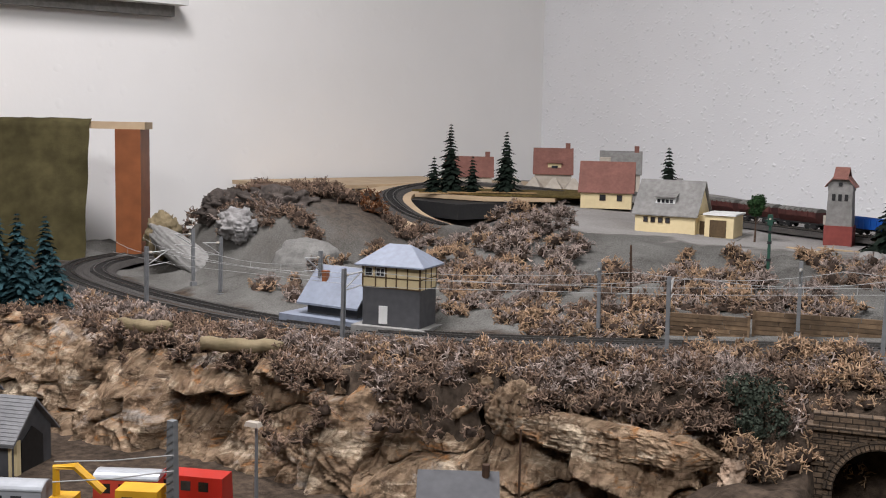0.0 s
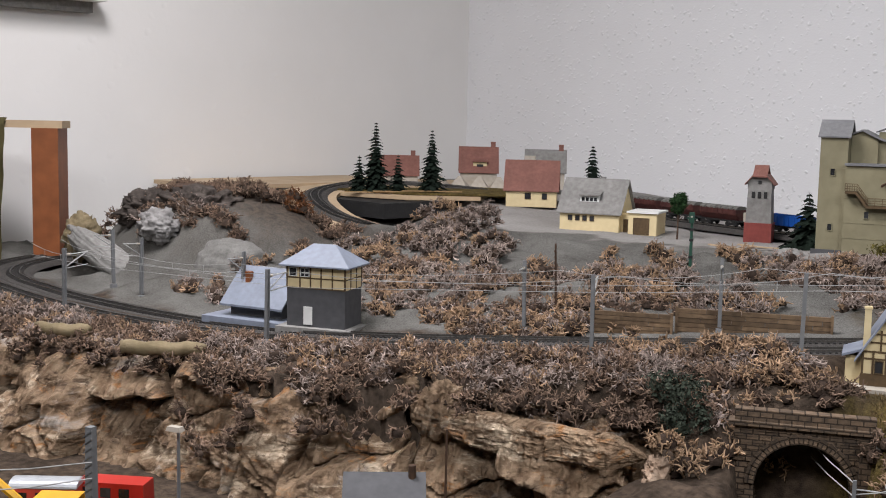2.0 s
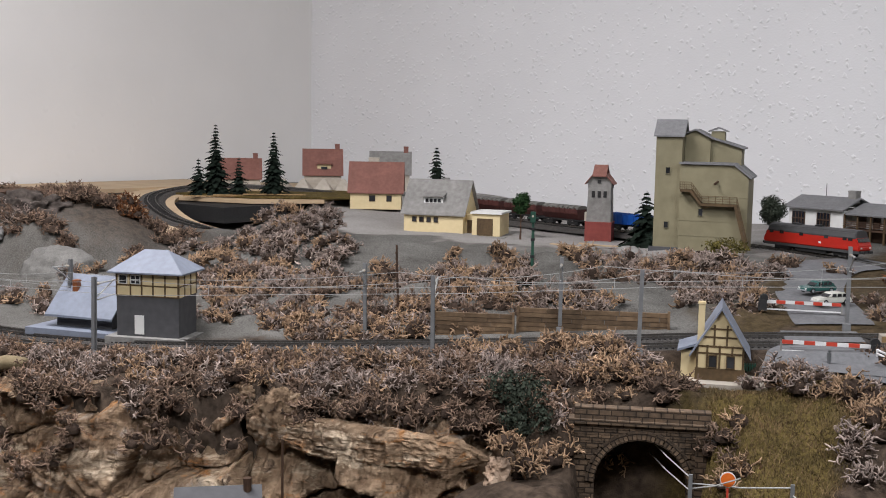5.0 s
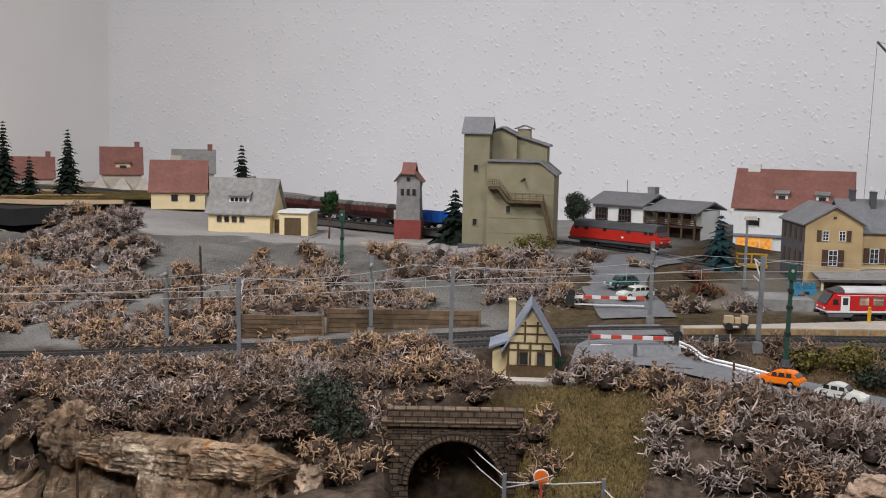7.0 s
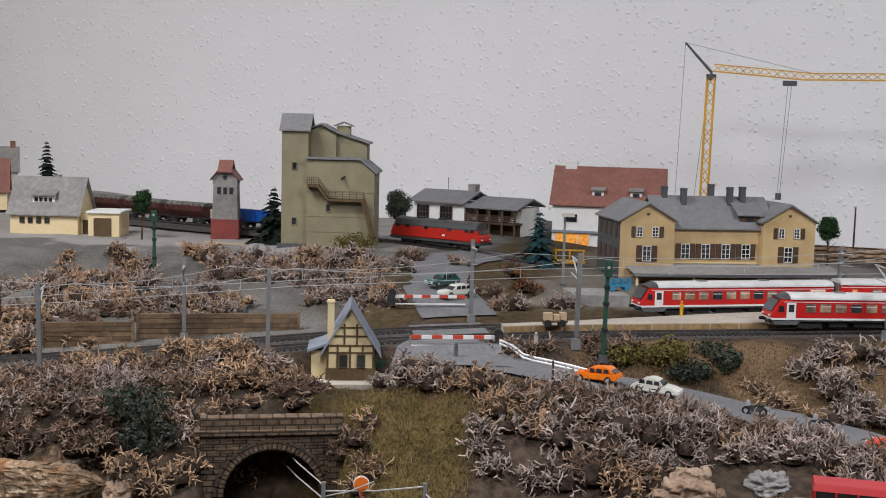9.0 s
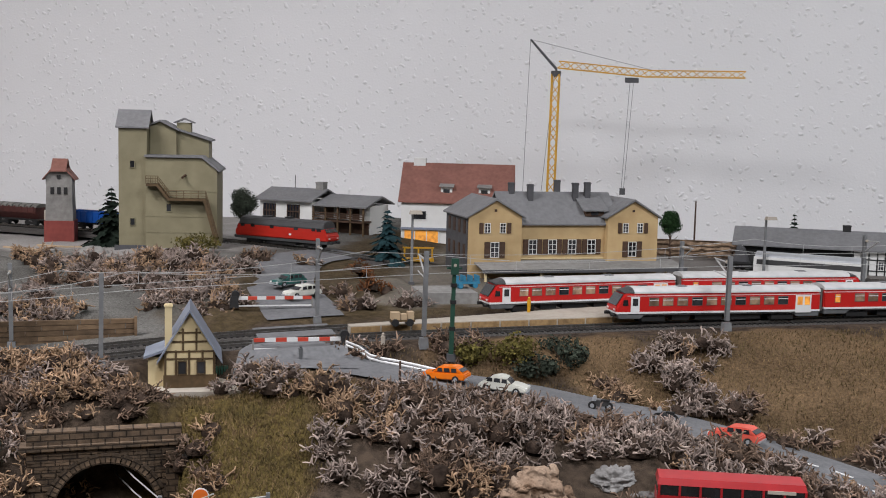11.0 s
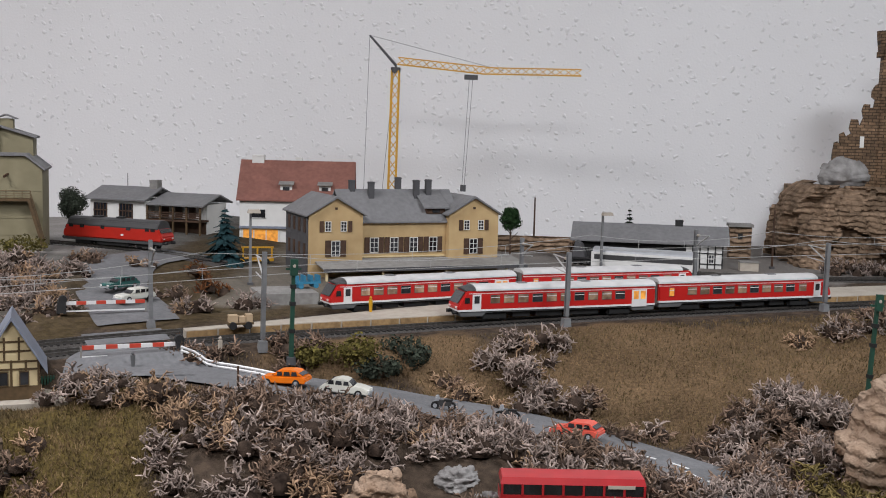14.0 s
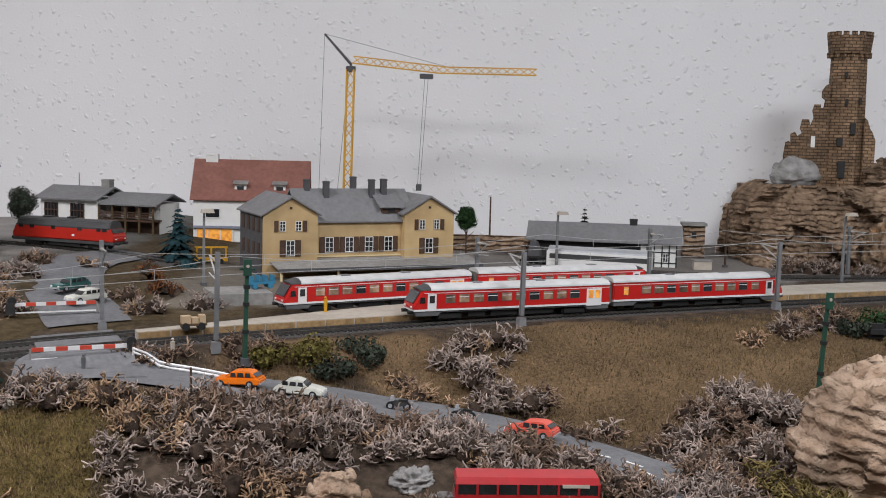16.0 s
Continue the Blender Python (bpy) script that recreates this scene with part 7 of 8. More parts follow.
for x, y, h, r, k in ((-1.79, 0.505, 0.17, 0.032, 11), (-1.755, 0.53, 0.115, 0.026, 12), (-1.83, 0.5, 0.13, 0.03, 13), (-1.74, 0.575, 0.11, 0.026, 14), (-1.86, 0.56, 0.16, 0.03, 15), (-1.8, 0.46, 0.12, 0.034, 16), (-1.9, 0.62, 0.15, 0.026, 17)):
    fir("blue-green bottle-brush fir tree at the bend", pose(x + 0.028, y - 0.045, 0.942), h, r, "needle_blue", k, "firs at the bend")
broadleaf("round dark green tree beside the station", pose(-0.1, 2.02, 1.036), 0.108, 0.022, "leaf", 0.3, 21, 1500, 1.3)
broadleaf("round dark green tree beside the garage", pose(-1.262, 1.70, 1.046), 0.1, 0.02, "leaf", 0.3, 22, 1500, 1.3)
broadleaf("dark round tree behind the locomotive", pose(-0.85, 1.91, 1.058), 0.095, 0.03, "bush", 0.2, 23, 1800, 1.2)
bush("olive leafy bush beside the silo works", -0.79, 1.60, 0.035, 0.03, "olive", 31)
bush("olive leafy bush on the road bank", -0.225, 1.205, 0.032, 0.03, "olive", 32)
bush("olive leafy bush on the road bank", -0.262, 1.19, 0.026, 0.024, "olive", 33)
bush("dark green leafy bush on the road bank", -0.17, 1.225, 0.03, 0.028, "bush", 34)
bush("dark green leafy bush on the road bank", -0.195, 1.2, 0.026, 0.02, "bush", 35)
bush("grey-green leafy bush on the ledge", -0.675, 0.895, 0.04, 0.036, "bush", 36, 1500)
bush("grey-green leafy bush on the ledge", -0.645, 0.87, 0.03, 0.03, "bush", 37, 900)
bush("dark green bush by the castle bank", 0.44, 1.455, 0.032, 0.03, "leaf", 38)
bush("dark green bush by the castle bank", 0.40, 1.43, 0.022, 0.02, "bush", 39)
bush("olive bush by the castle bank", 0.455, 1.40, 0.026, 0.022, "olive", 40)
bush("dark tree at the foot of the crag", 0.66, 1.93, 0.03, 0.05, "leaf", 41)
# no real hollow: a solid black block takes the place of its shade
solid("burrow_rock", cut("z", [(0.0, 0.0), (0.03, 0.0), (0.03, 0.02), (0.0, 0.02)], 0, 0.018), M["black"], "black block standing in for a shaded hollow in the bank", "rock", pose(0.41, 1.415, 1.022), bevel=0.006)


# logs on the ledge
def log(x, y, z, L, r, rz, k):
    bm = tube(bmesh.new(), [(-L / 2 + L * i / 10, 0.002 * math.sin(i), 0.0015 * math.sin(i * 1.7)) for i in range(11)], r, 14)
    for v in bm.verts:
        v.co *= 1 + 0.1 * fbm(v.co.x * 60, v.co.y * 60, v.co.z * 60 + k)
    solid("log", bm, M["log"], "mossy fallen log lying in the scrub", "log", pose(x, y, z, 0, 0, rz), "logs on the ledge", smooth=True)


log(-1.236, 0.593, 0.972, 0.105, 0.0088, 44, 1)
log(-1.434, 0.553, 0.97, 0.075, 0.0085, 38, 2)


# ---------------------------------------------------------------- catenary
def catenary_mast(x, y, z, h, rz, arm, label="grey steel catenary mast with bracket arm"):
    th = thing("catenary_mast", label, "mast", pose(x, y, z, rng.uniform(-0.6, 0.6), rng.uniform(-0.8, 0.8), rz), "catenary masts")
    part("foot", bx(-0.005, 0.005, -0.005, 0.005, -0.006, 0.006, 0.0008, 0.0008), M["grey"], th, "concrete foot", bevel=0.0006)
    bm = bmesh.new()
    for a in (-1, 1):
        box(bm, -0.0022, 0.0022, a * 0.0021 - 0.0006, a * 0.0021 + 0.0006, 0.008, h)
    box(bm, -0.0005, 0.0005, -0.0017, 0.0017, 0.008, h - 0.001)
    part("post", bm, M["grey"], th, bevel=0.0002)
    part("arm", tube(bmesh.new(), [(0, 0.002, h * 0.9), (0, arm, h * 0.92)], 0.0009, 6), M["wire"], th)
    part("brace", tube(bmesh.new(), [(0, 0.002, h * 0.72), (0, arm * 0.9, h * 0.91)], 0.001, 6), M["wire"], th)
    part("registration_arm", tube(bmesh.new(), [(0, 0.002, h * 0.7), (0, arm, h * 0.735)], 0.0007, 6), M["wire"], th)
    part("insulator", tube(bmesh.new(), [(0, 0.004, h * 0.903), (0, 0.009, h * 0.905)], 0.0019, 8), M["pale"], th)


MX = []
for x, y, z, h in ((-1.579, 0.622, 0.962, 0.1), (-1.193, 0.72, 0.969, 0.098), (-0.813, 0.915, 0.993, 0.096), (-0.615, 1.036, 1.01, 0.094), (-0.318, 1.19, 1.026, 0.1), (-0.001, 1.371, 1.034, 0.084), (0.335, 1.556, 1.037, 0.086), (0.7, 1.735, 1.037, 0.09)):
    a = float(math.degrees(math.atan2(float(track_y(x + 0.02) - track_y(x - 0.02)), 0.04)))
    catenary_mast(x, y, z, h, a, 0.04)
    MX.append((x, a, z, h))
for x, d, h in ((-1.78, 0.16, 0.1), (-1.62, 0.13, 0.1), (-1.36, 0.115, 0.1), (-0.918, 0.115, 0.095), (-0.707, 0.12, 0.095), (-0.415, 0.12, 0.1), (0.03, 0.19, 0.08), (0.29, 0.21, 0.085), (0.62, 0.2, 0.085)):
    p = offset(along(x - 0.02, x + 0.02, 0.01), d)[1]
    a = float(math.degrees(math.atan2(float(track_y(x + 0.02) - track_y(x - 0.02)), 0.04)))
    catenary_mast(p[0], p[1], float(p[2]) - 0.002, h, a + 180, 0.035)


def overhead(line, xs, name):
    th = thing(name, "thin pale overhead contact and carrier wires", "overhead wire", kind="structure")
    o = np.argsort(line[:, 0])
    ln = line[o]
    for a, b in zip(xs, xs[1:]):
        p = np.array([[np.interp(x, ln[:, 0], ln[:, k]) for k in range(3)] for x in np.linspace(a, b, 9)])
        q = np.linspace(0, 1, 9)
        straight = p[0] + (p[-1] - p[0]) * q[:, None]
        part("contact_wire", tube(bmesh.new(), [tuple(c + (0, 0, 0.066)) for c in straight], 0.00042, 4), M["wire"], th)
        sag = 0.086 - 0.011 * 4 * q * (1 - q)
        part("carrier_wire", tube(bmesh.new(), [tuple(c + (0, 0, s)) for c, s in zip(straight, sag)], 0.00042, 4), M["wire"], th)
        for i in (2, 4, 6):
            c = straight[i]
            part("dropper", tube(bmesh.new(), [tuple(c + (0, 0, 0.066)), tuple(c + (0, 0, sag[i]))], 0.0003, 4), M["wire"], th)


overhead(near[near[:, 0] > -1.8], [-1.78, -1.579, -1.193, -0.813, -0.615, -0.318, -0.001, 0.335, 0.7, 1.1], "front_overhead_wire")
overhead(rear[rear[:, 0] > -1.8], [-1.79, -1.62, -1.36, -0.918, -0.707, -0.415, 0.03, 0.29, 0.62, 1.1], "rear_overhead_wire")


def plain_post(name, label, x, y, z, h, material, r=0.0022, lean=0.0, tip=None, cat="post"):
    th = thing(name, label, cat, pose(x, y, z, 0, lean, 25))
    part("post", bx(-r, r, -r, r, -0.004, h, r * 0.25, r * 0.25), M[material], th, bevel=0.0003)
    part("foot", bx(-r - 0.002, r + 0.002, -r - 0.002, r + 0.002, -0.004, 0.004), M["darkgrey"], th)
    if tip == "signal":
        part("signal_head", bx(-0.004, 0.004, -0.004, -0.001, h - 0.016, h + 0.001), M[material], th, bevel=0.0005)
        part("crossarm", bx(-0.008, 0.008, -0.001, 0.001, h * 0.9, h * 0.9 + 0.002), M[material], th)
        part("signal_lens", tube(bmesh.new(), [(0, -0.0045, h - 0.006), (0, -0.0035, h - 0.006)], 0.0017, 10), M["pale"], th)
        for z_ in (0.28, 0.55, 0.72):
            part("band", bx(-r - 0.0006, r + 0.0006, -r - 0.0006, r + 0.0006, h * z_, h * z_ + 0.004), M["black"], th)
    if tip == "lamp":
        part("lamp_arm", tube(bmesh.new(), [(0, 0, h), (0.0, -0.003, h + 0.003), (0.004, -0.01, h + 0.003)], 0.0012, 6), M[material], th)
        part("lamp_head", bx(-0.006, 0.012, -0.015, -0.005, h + 0.001, h + 0.006, 0.0015, 0.001), M["pale"], th, "pale lamp head", bevel=0.0008)
    if tip == "lattice":
        for i in range(int(h / 0.008)):
            part("brace", tube(bmesh.new(), [(-r - 0.0004, -r - 0.0004, i * 0.008), (r + 0.0004, -r - 0.0004, (i + 1) * 0.008)], 0.0006, 4), M[material], th)
    return th


plain_post("signal_mast", "dark green signal mast on the slope", -1.02, 1.40, 1.025, 0.1, "green", 0.0024, 0, "signal", "signal")
plain_post("signal_mast", "dark green signal mast beside the line", -0.283, 1.172, 1.016, 0.105, "green", 0.0023, 1, "signal", "signal")
plain_post("signal_mast", "dark green signal mast above the cork rock", 0.304, 1.21, 0.985, 0.118, "green", 0.002, 3, "signal", "signal")
plain_post("signal_mast", "dark rusty signal mast behind the tracks", -1.02, 1.085, 0.995, 0.1, "brown", 0.0015, -2, "lattice", "signal")
plain_post("street_lamp", "grey platform lamp with pale head", -0.436, 1.56, 1.036, 0.1, "grey", 0.0019, 0, "lamp", "lamp")
plain_post("street_lamp", "grey yard lamp with pale head", 0.055, 1.9, 1.036, 0.088, "grey", 0.0019, 0, "lamp", "lamp")
plain_post("street_lamp", "grey yard lamp before the castle crag", 0.494, 1.83, 1.036, 0.105, "grey", 0.0019, 0, "lamp", "lamp")
plain_post("telegraph_pole", "dark wooden pole against the wall", -0.062, 2.14, 1.036, 0.1, "brown", 0.0014, 0, None, "pole")
plain_post("telegraph_pole", "dark pole behind the goods yard", 0.345, 2.0, 1.036, 0.1, "brown", 0.0014, 0, None, "pole")
plain_post("lattice_mast", "grey lattice mast in the lower yard", -0.99, 0.382, 0.832, 0.13, "grey", 0.005, 0, "lattice", "mast")
plain_post("street_lamp", "grey lamp in the lower yard", -1.04, 0.505, 0.832, 0.095, "grey", 0.0016, 0, "lamp", "lamp")

# ---------------------------------------------------------------- platform
pl = thing("platform", "long sandy island platform with orange-brown edge", "platform", kind="structure")
xs_ = np.linspace(-0.40, 1.45, 60)
base = along(-0.40, 1.45, 1.85 / 60)
fr, bk = offset(base, 0.033), offset(base, lambda x: gap(x) - 0.021)
bm = bmesh.new()
top = [[bm.verts.new((*p[:2], p[2] + 0.0055)) for p in e] for e in (fr, bk)]
bot = [[bm.verts.new((*p[:2], p[2] - 0.006)) for p in e] for e in (fr, bk)]
for i in range(len(fr) - 1):
    bm.faces.new((top[0][i], top[0][i + 1], top[1][i + 1], top[1][i]))
    bm.faces.new((bot[0][i], bot[0][i + 1], top[0][i + 1], top[0][i]))
    bm.faces.new((top[1][i], top[1][i + 1], bot[1][i + 1], bot[1][i]))
bm.faces.new((bot[0][0], top[0][0], top[1][0], bot[1][0]))
part("slab", bm, M["platform"], pl)
for i in range(len(fr) - 1):
    a, b = Vector(fr[i]), Vector(fr[i + 1])
    d = (b - a).normalized()
    n = Vector((-d.y, d.x, 0)) * -0.0012
    bm = bmesh.new()
    q = [a + d * 0.0012, b - d * 0.0012]
    v = [bm.verts.new(c + o + Vector((0, 0, z))) for z in (-0.002, 0.0046) for c, o in ((q[0], n), (q[1], n), (q[1], -n * 0.3), (q[0], -n * 0.3))]
    for f in ((4, 5, 6, 7), (0, 1, 5, 4), (1, 2, 6, 5), (2, 3, 7, 6), (3, 0, 4, 7)):
        bm.faces.new([v[k] for k in f])
    part("edge_stone", bm, M["edge"], pl)
gp = thing("goods_platform", "grey concrete loading platform", "platform", pose(-0.385, 1.43, 1.024, 0, 0, 27))
part("slab", bx(0, 0.075, 0, 0.07, 0, 0.02), M["midgrey"], gp, bevel=0.0008)
bc = thing("blue_cart", "blue luggage cart on the loading platform", "cart", pose(-0.352, 1.485, 1.0445, 0, 0, 35))
part("tray", bx(0, 0.034, 0, 0.016, 0.006, 0.009), M["carblue"], bc, bevel=0.0005)
for x in (0.001, 0.011, 0.021, 0.031):
    part("stake", bx(x, x + 0.002, 0.0, 0.016, 0.009, 0.017), M["carblue"], bc)
for x in (0.006, 0.027):
    part("wheel", tube(bmesh.new(), [(x, -0.001, 0.0035), (x, 0.017, 0.0035)], 0.0035, 12), M["carblue"], bc)
lt = thing("luggage_trolley", "brown luggage trolley with crates on the platform end", "cart", pose(-0.372, 1.243, 1.033, 0, 0, 27))
part("tray", bx(0, 0.028, -0.007, 0.007, 0.005, 0.0075), M["timber"], lt)
for x in (0.005, 0.022):
    part("wheel", tube(bmesh.new(), [(x, -0.008, 0.0042), (x, 0.008, 0.0042)], 0.0042, 12), M["black"], lt)
for x, w, h in ((0.001, 0.01, 0.008), (0.012, 0.007, 0.006), (0.02, 0.007, 0.0085)):
    part("crate", bx(x, x + w, -0.005, 0.005, 0.0075, 0.0075 + h), M["wood"], lt, bevel=0.0003)


# ---------------------------------------------------------------- level crossing
def barrier(x, y, z, rz, L, label, hang=True):
    th = thing("crossing_barrier", label, "barrier", pose(x, y, z, 0, 0, rz), "level crossing barriers")
    part("drive_box", bx(L, L + 0.011, -0.006, 0.006, 0, 0.014, 0.001, 0.001), M["black"], th, "black drive box", bevel=0.0008)
    part("counterweight", tube(bmesh.new(), [(L + 0.004, -0.004, 0.016), (L + 0.004, 0.004, 0.016)], 0.005, 12), M["black"], th)
    n = 8
    for i in range(n):
        part("bar_section", bx(L * i / n, L * (i + 1) / n, -0.0012, 0.0012, 0.0095, 0.0135), M["barred" if i % 2 == 0 else "white"], th)
    part("lower_bar", bx(0.0, L, -0.0008, 0.0008, 0.001, 0.0026), M["white"], th)
    part("rest_post", bx(-0.002, 0.0, -0.0012, 0.0012, -0.001, 0.012), M["midgrey"], th)


barrier(-0.484, 1.118, 1.019, 27, 0.092, "red and white crossing barrier, lowered")
barrier(-0.507, 1.35, 1.031, 27 + 180, 0.09, "red and white crossing barrier before the lane")


def figurine(x, y, z, material, h=0.02):
    bm = octagon(bmesh.new(), 0, 0, 0.0019, 0.0026, 0, h * 0.8)
    bmesh.ops.create_icosphere(bm, subdivisions=2, radius=0.0017, matrix=Matrix.Translation((0, 0, h * 0.9)))
    solid("figurine", bm, M[material], "tiny plain painted model figurine", "figurine", pose(x, y, z), "model figurines", bevel=0.0003)


figurine(-0.236, 1.38, float(track_z(-0.236)) + 0.0055, "crane")
figurine(-0.43, 1.115, float(land(-0.43, 1.115)) + 0.002, "skirt", 0.016)
figurine(-0.357, 1.168, float(land(-0.357, 1.168)), "pale")
ga = thing("guard_rail", "white double guard rail along the road bend", "guard rail")
gline = [(-0.392 + 0.104 * q, 1.15 + 0.006 * math.sin(q * 3) - 0.012 * q, float(land(-0.392 + 0.104 * q, 1.155)) + 0.002) for q in np.linspace(0, 1, 9)]
for dz in (0.002, 0.0058):
    part("rail", tube(bmesh.new(), [(x, y, z + dz) for x, y, z in gline], 0.0014, 6), M["white"], ga)
for x, y, z in gline[::2]:
    part("post", bx(x - 0.001, x + 0.001, y, y + 0.002, z - 0.006, z + 0.0066), M["white"], ga)
plain_post("marker_post", "brown wooden post at the roadside", -0.315, 1.09, 1.002, 0.024, "brown", 0.0012)
gf = thing("garden_fence", "low green garden fence by the cottage", "fence", pose(-0.535, 1.078, 0.996, 0, 0, 40))
for i in range(14):
    part("picket", bx(i * 0.0028, i * 0.0028 + 0.0016, 0, 0.0008, 0, 0.009), M["green"], gf)
part("rail", bx(0, 0.039, 0.0008, 0.0014, 0.0055, 0.0068), M["green"], gf)


# ---------------------------------------------------------------- road vehicles
def model_car(name, label, m, body, beetle=False, L=0.05, W=0.0098):
    th = thing(name, label, "car", m)
    h = L / 2
    if beetle:
        low = [(-h, 0.003), (h, 0.003), (h + 0.0005, 0.007), (h - 0.006, 0.0095), (h - 0.013, 0.0105), (-h + 0.012, 0.0115), (-h + 0.003, 0.0095), (-h - 0.0005, 0.0065)]
        cab = [(h - 0.0155, 0.0104), (h - 0.02, 0.0152), (h - 0.026, 0.0168), (-h + 0.018, 0.0166), (-h + 0.011, 0.0145), (-h + 0.005, 0.0105)]
    else:
        low = [(-h, 0.003), (h, 0.003), (h + 0.0005, 0.0065), (h - 0.002, 0.0088), (h - 0.013, 0.0098), (-h + 0.004, 0.0102), (-h - 0.0003, 0.0085)]
        cab = [(h - 0.0135, 0.0097), (h - 0.0205, 0.0156), (-h + 0.016, 0.0162), (-h + 0.0095, 0.0158), (-h + 0.002, 0.01)]
    part("body", cut("y", low, -W, W), M[body], th, bevel=0.001)
    part("cabin", cut("y", cab, -W + 0.0011, W - 0.0011), M[body], th, bevel=0.0009)
    zb, zt_ = 0.0107, 0.0147
    for s in (-1, 1):
        for a, b in ((-h + 0.0085, -h + 0.0145), (-h + 0.0158, -h + 0.0225), (-h + 0.0238, h - 0.0195)):
            part("side_window", bx(a, b, s * (W - 0.0011) - 0.0003, s * (W - 0.0011) + 0.0003, zb, zt_, 0.0006), M["pane"], th)
        part("headlamp", bx(h - 0.0009, h + 0.0007, s * 0.0065 - 0.0014, s * 0.0065 + 0.0014, 0.0055, 0.0078), M["plaster"], th)
    part("windscreen", cut("y", [(cab[0][0] - 0.0004, 0.0106), (cab[0][0] + 0.0004, 0.0106), (cab[1][0] + 0.0006, 0.0148), (cab[1][0] - 0.0004, 0.0148)], -W + 0.0025, W - 0.0025), M["pane"], th)
    part("rear_window", cut("y", [(cab[-1][0] + 0.0014, 0.0112), (cab[-1][0] + 0.0004, 0.0114), (cab[-2][0] - 0.0011, 0.0146), (cab[-2][0] + 0.0005, 0.0147)], -W + 0.0025, W - 0.0025), M["pane"], th)
    part("bumper", bx(h - 0.0005, h + 0.0014, -W + 0.001, W - 0.001, 0.0036, 0.005), M["silver"], th)
    part("bumper", bx(-h - 0.0014, -h + 0.0005, -W + 0.001, W - 0.001, 0.0036, 0.005), M["silver"], th)
    for x in (-h + 0.0095, h - 0.0095):
        for s in (-1, 1):
            w = part("wheel", tube(bmesh.new(), [(x, s * (W - 0.002), 0.0037), (x, s * (W + 0.0004), 0.0037)], 0.0037, 14), M["black"], th)
            part("rim", tube(bmesh.new(), [(x, s * (W + 0.0003), 0.0037), (x, s * (W + 0.0008), 0.0037)], 0.002, 10), M["silver"], w)


def road_pose(x, dy, rz):
    return pose(x, float(road_y(x)) + dy, float(land(x, float(road_y(x)) + dy)) + 0.0028, 0, 2.0, rz)


model_car("orange_car", "bright orange hatchback waiting on the road", road_pose(-0.276, -0.002, 172), "orange", False, 0.049)
model_car("white_car", "cream white beetle-shaped car on the road", road_pose(-0.215, -0.01, -4), "carwhite", True, 0.049)
model_car("salmon_car", "salmon red saloon on the road", road_pose(0.012, -0.008, 157), "carpink", False, 0.05)
model_car("teal_car", "dark teal car on the lane", pose(-0.574, 1.44, float(land(-0.574, 1.44)) + 0.0048, 0, 0, -118), "carteal")
model_car("white_saloon", "white saloon waiting behind the barrier", pose(-0.535, 1.39, float(land(-0.535, 1.39)) + 0.0048, 0, 0, -122), "carwhite")


def motorbike(x, dy, rz, label):
    th = thing("motorbike", label, "motorbike", road_pose(x, dy, rz))
    for a in (-0.0085, 0.0085):
        w = part("wheel", tube(bmesh.new(), [(a, -0.0009, 0.0042), (a, 0.0009, 0.0042)], 0.0042, 14), M["black"], th)
        part("rim", tube(bmesh.new(), [(a, -0.0011, 0.0042), (a, 0.0011, 0.0042)], 0.0022, 8), M["silver"], w)
    part("frame", cut("y", [(-0.008, 0.005), (0.002, 0.0035), (0.0075, 0.009), (0.0065, 0.0105), (-0.001, 0.0098), (-0.009, 0.0085)], -0.0016, 0.0016), M["locogrey"], th, bevel=0.0004)
    part("seat", bx(-0.009, -0.0005, -0.0018, 0.0018, 0.0088, 0.0108), M["black"], th, bevel=0.0005)
    part("fairing", bx(0.004, 0.0085, -0.0026, 0.0026, 0.0095, 0.0145, 0.0012, 0.0006), M["silver"], th, bevel=0.0005)
    part("handlebar", tube(bmesh.new(), [(0.006, -0.0045, 0.0128), (0.0068, 0, 0.012), (0.006, 0.0045, 0.0128)], 0.0005, 5), M["silver"], th)


motorbike(-0.118, -0.012, 170, "dark motorbike on the road")
motorbike(-0.055, -0.004, 165, "silver-grey motorbike on the road")

bu = thing("bus", "dark red single-deck bus on the lower road", "bus", pose(0.006, 0.952, 0.948, 0, 0, 7))
part("body", bx(-0.059, 0.059, -0.0143, 0.0143, 0.004, 0.0182), M["busred"], bu, bevel=0.0014)
part("roof", bx(-0.059, 0.059, -0.0143, 0.0143, 0.0268, 0.0322, 0.0012, 0.0022), M["busred"], bu, "glossy dark red roof", bevel=0.0012)
part("window_band", bx(-0.0588, 0.0588, -0.0141, 0.0141, 0.018, 0.0272), M["pane"], bu, "dark glazing band")
for i in range(8):
    for s in (-1, 1):
        part("pillar", bx(-0.0585 + i * 0.0165, -0.0567 + i * 0.0165, s * 0.0142 - 0.0004, s * 0.0142 + 0.0004, 0.018, 0.0272), M["busred"], bu)
part("destination_sign", bx(0.028, 0.05, -0.0149, -0.0141, 0.0245, 0.0272), M["pale"], bu)
for x in (-0.036, 0.034):
    for s in (-1, 1):
        part("wheel", tube(bmesh.new(), [(x, s * 0.012, 0.0055), (x, s * 0.0147, 0.0055)], 0.0055, 14), M["black"], bu)


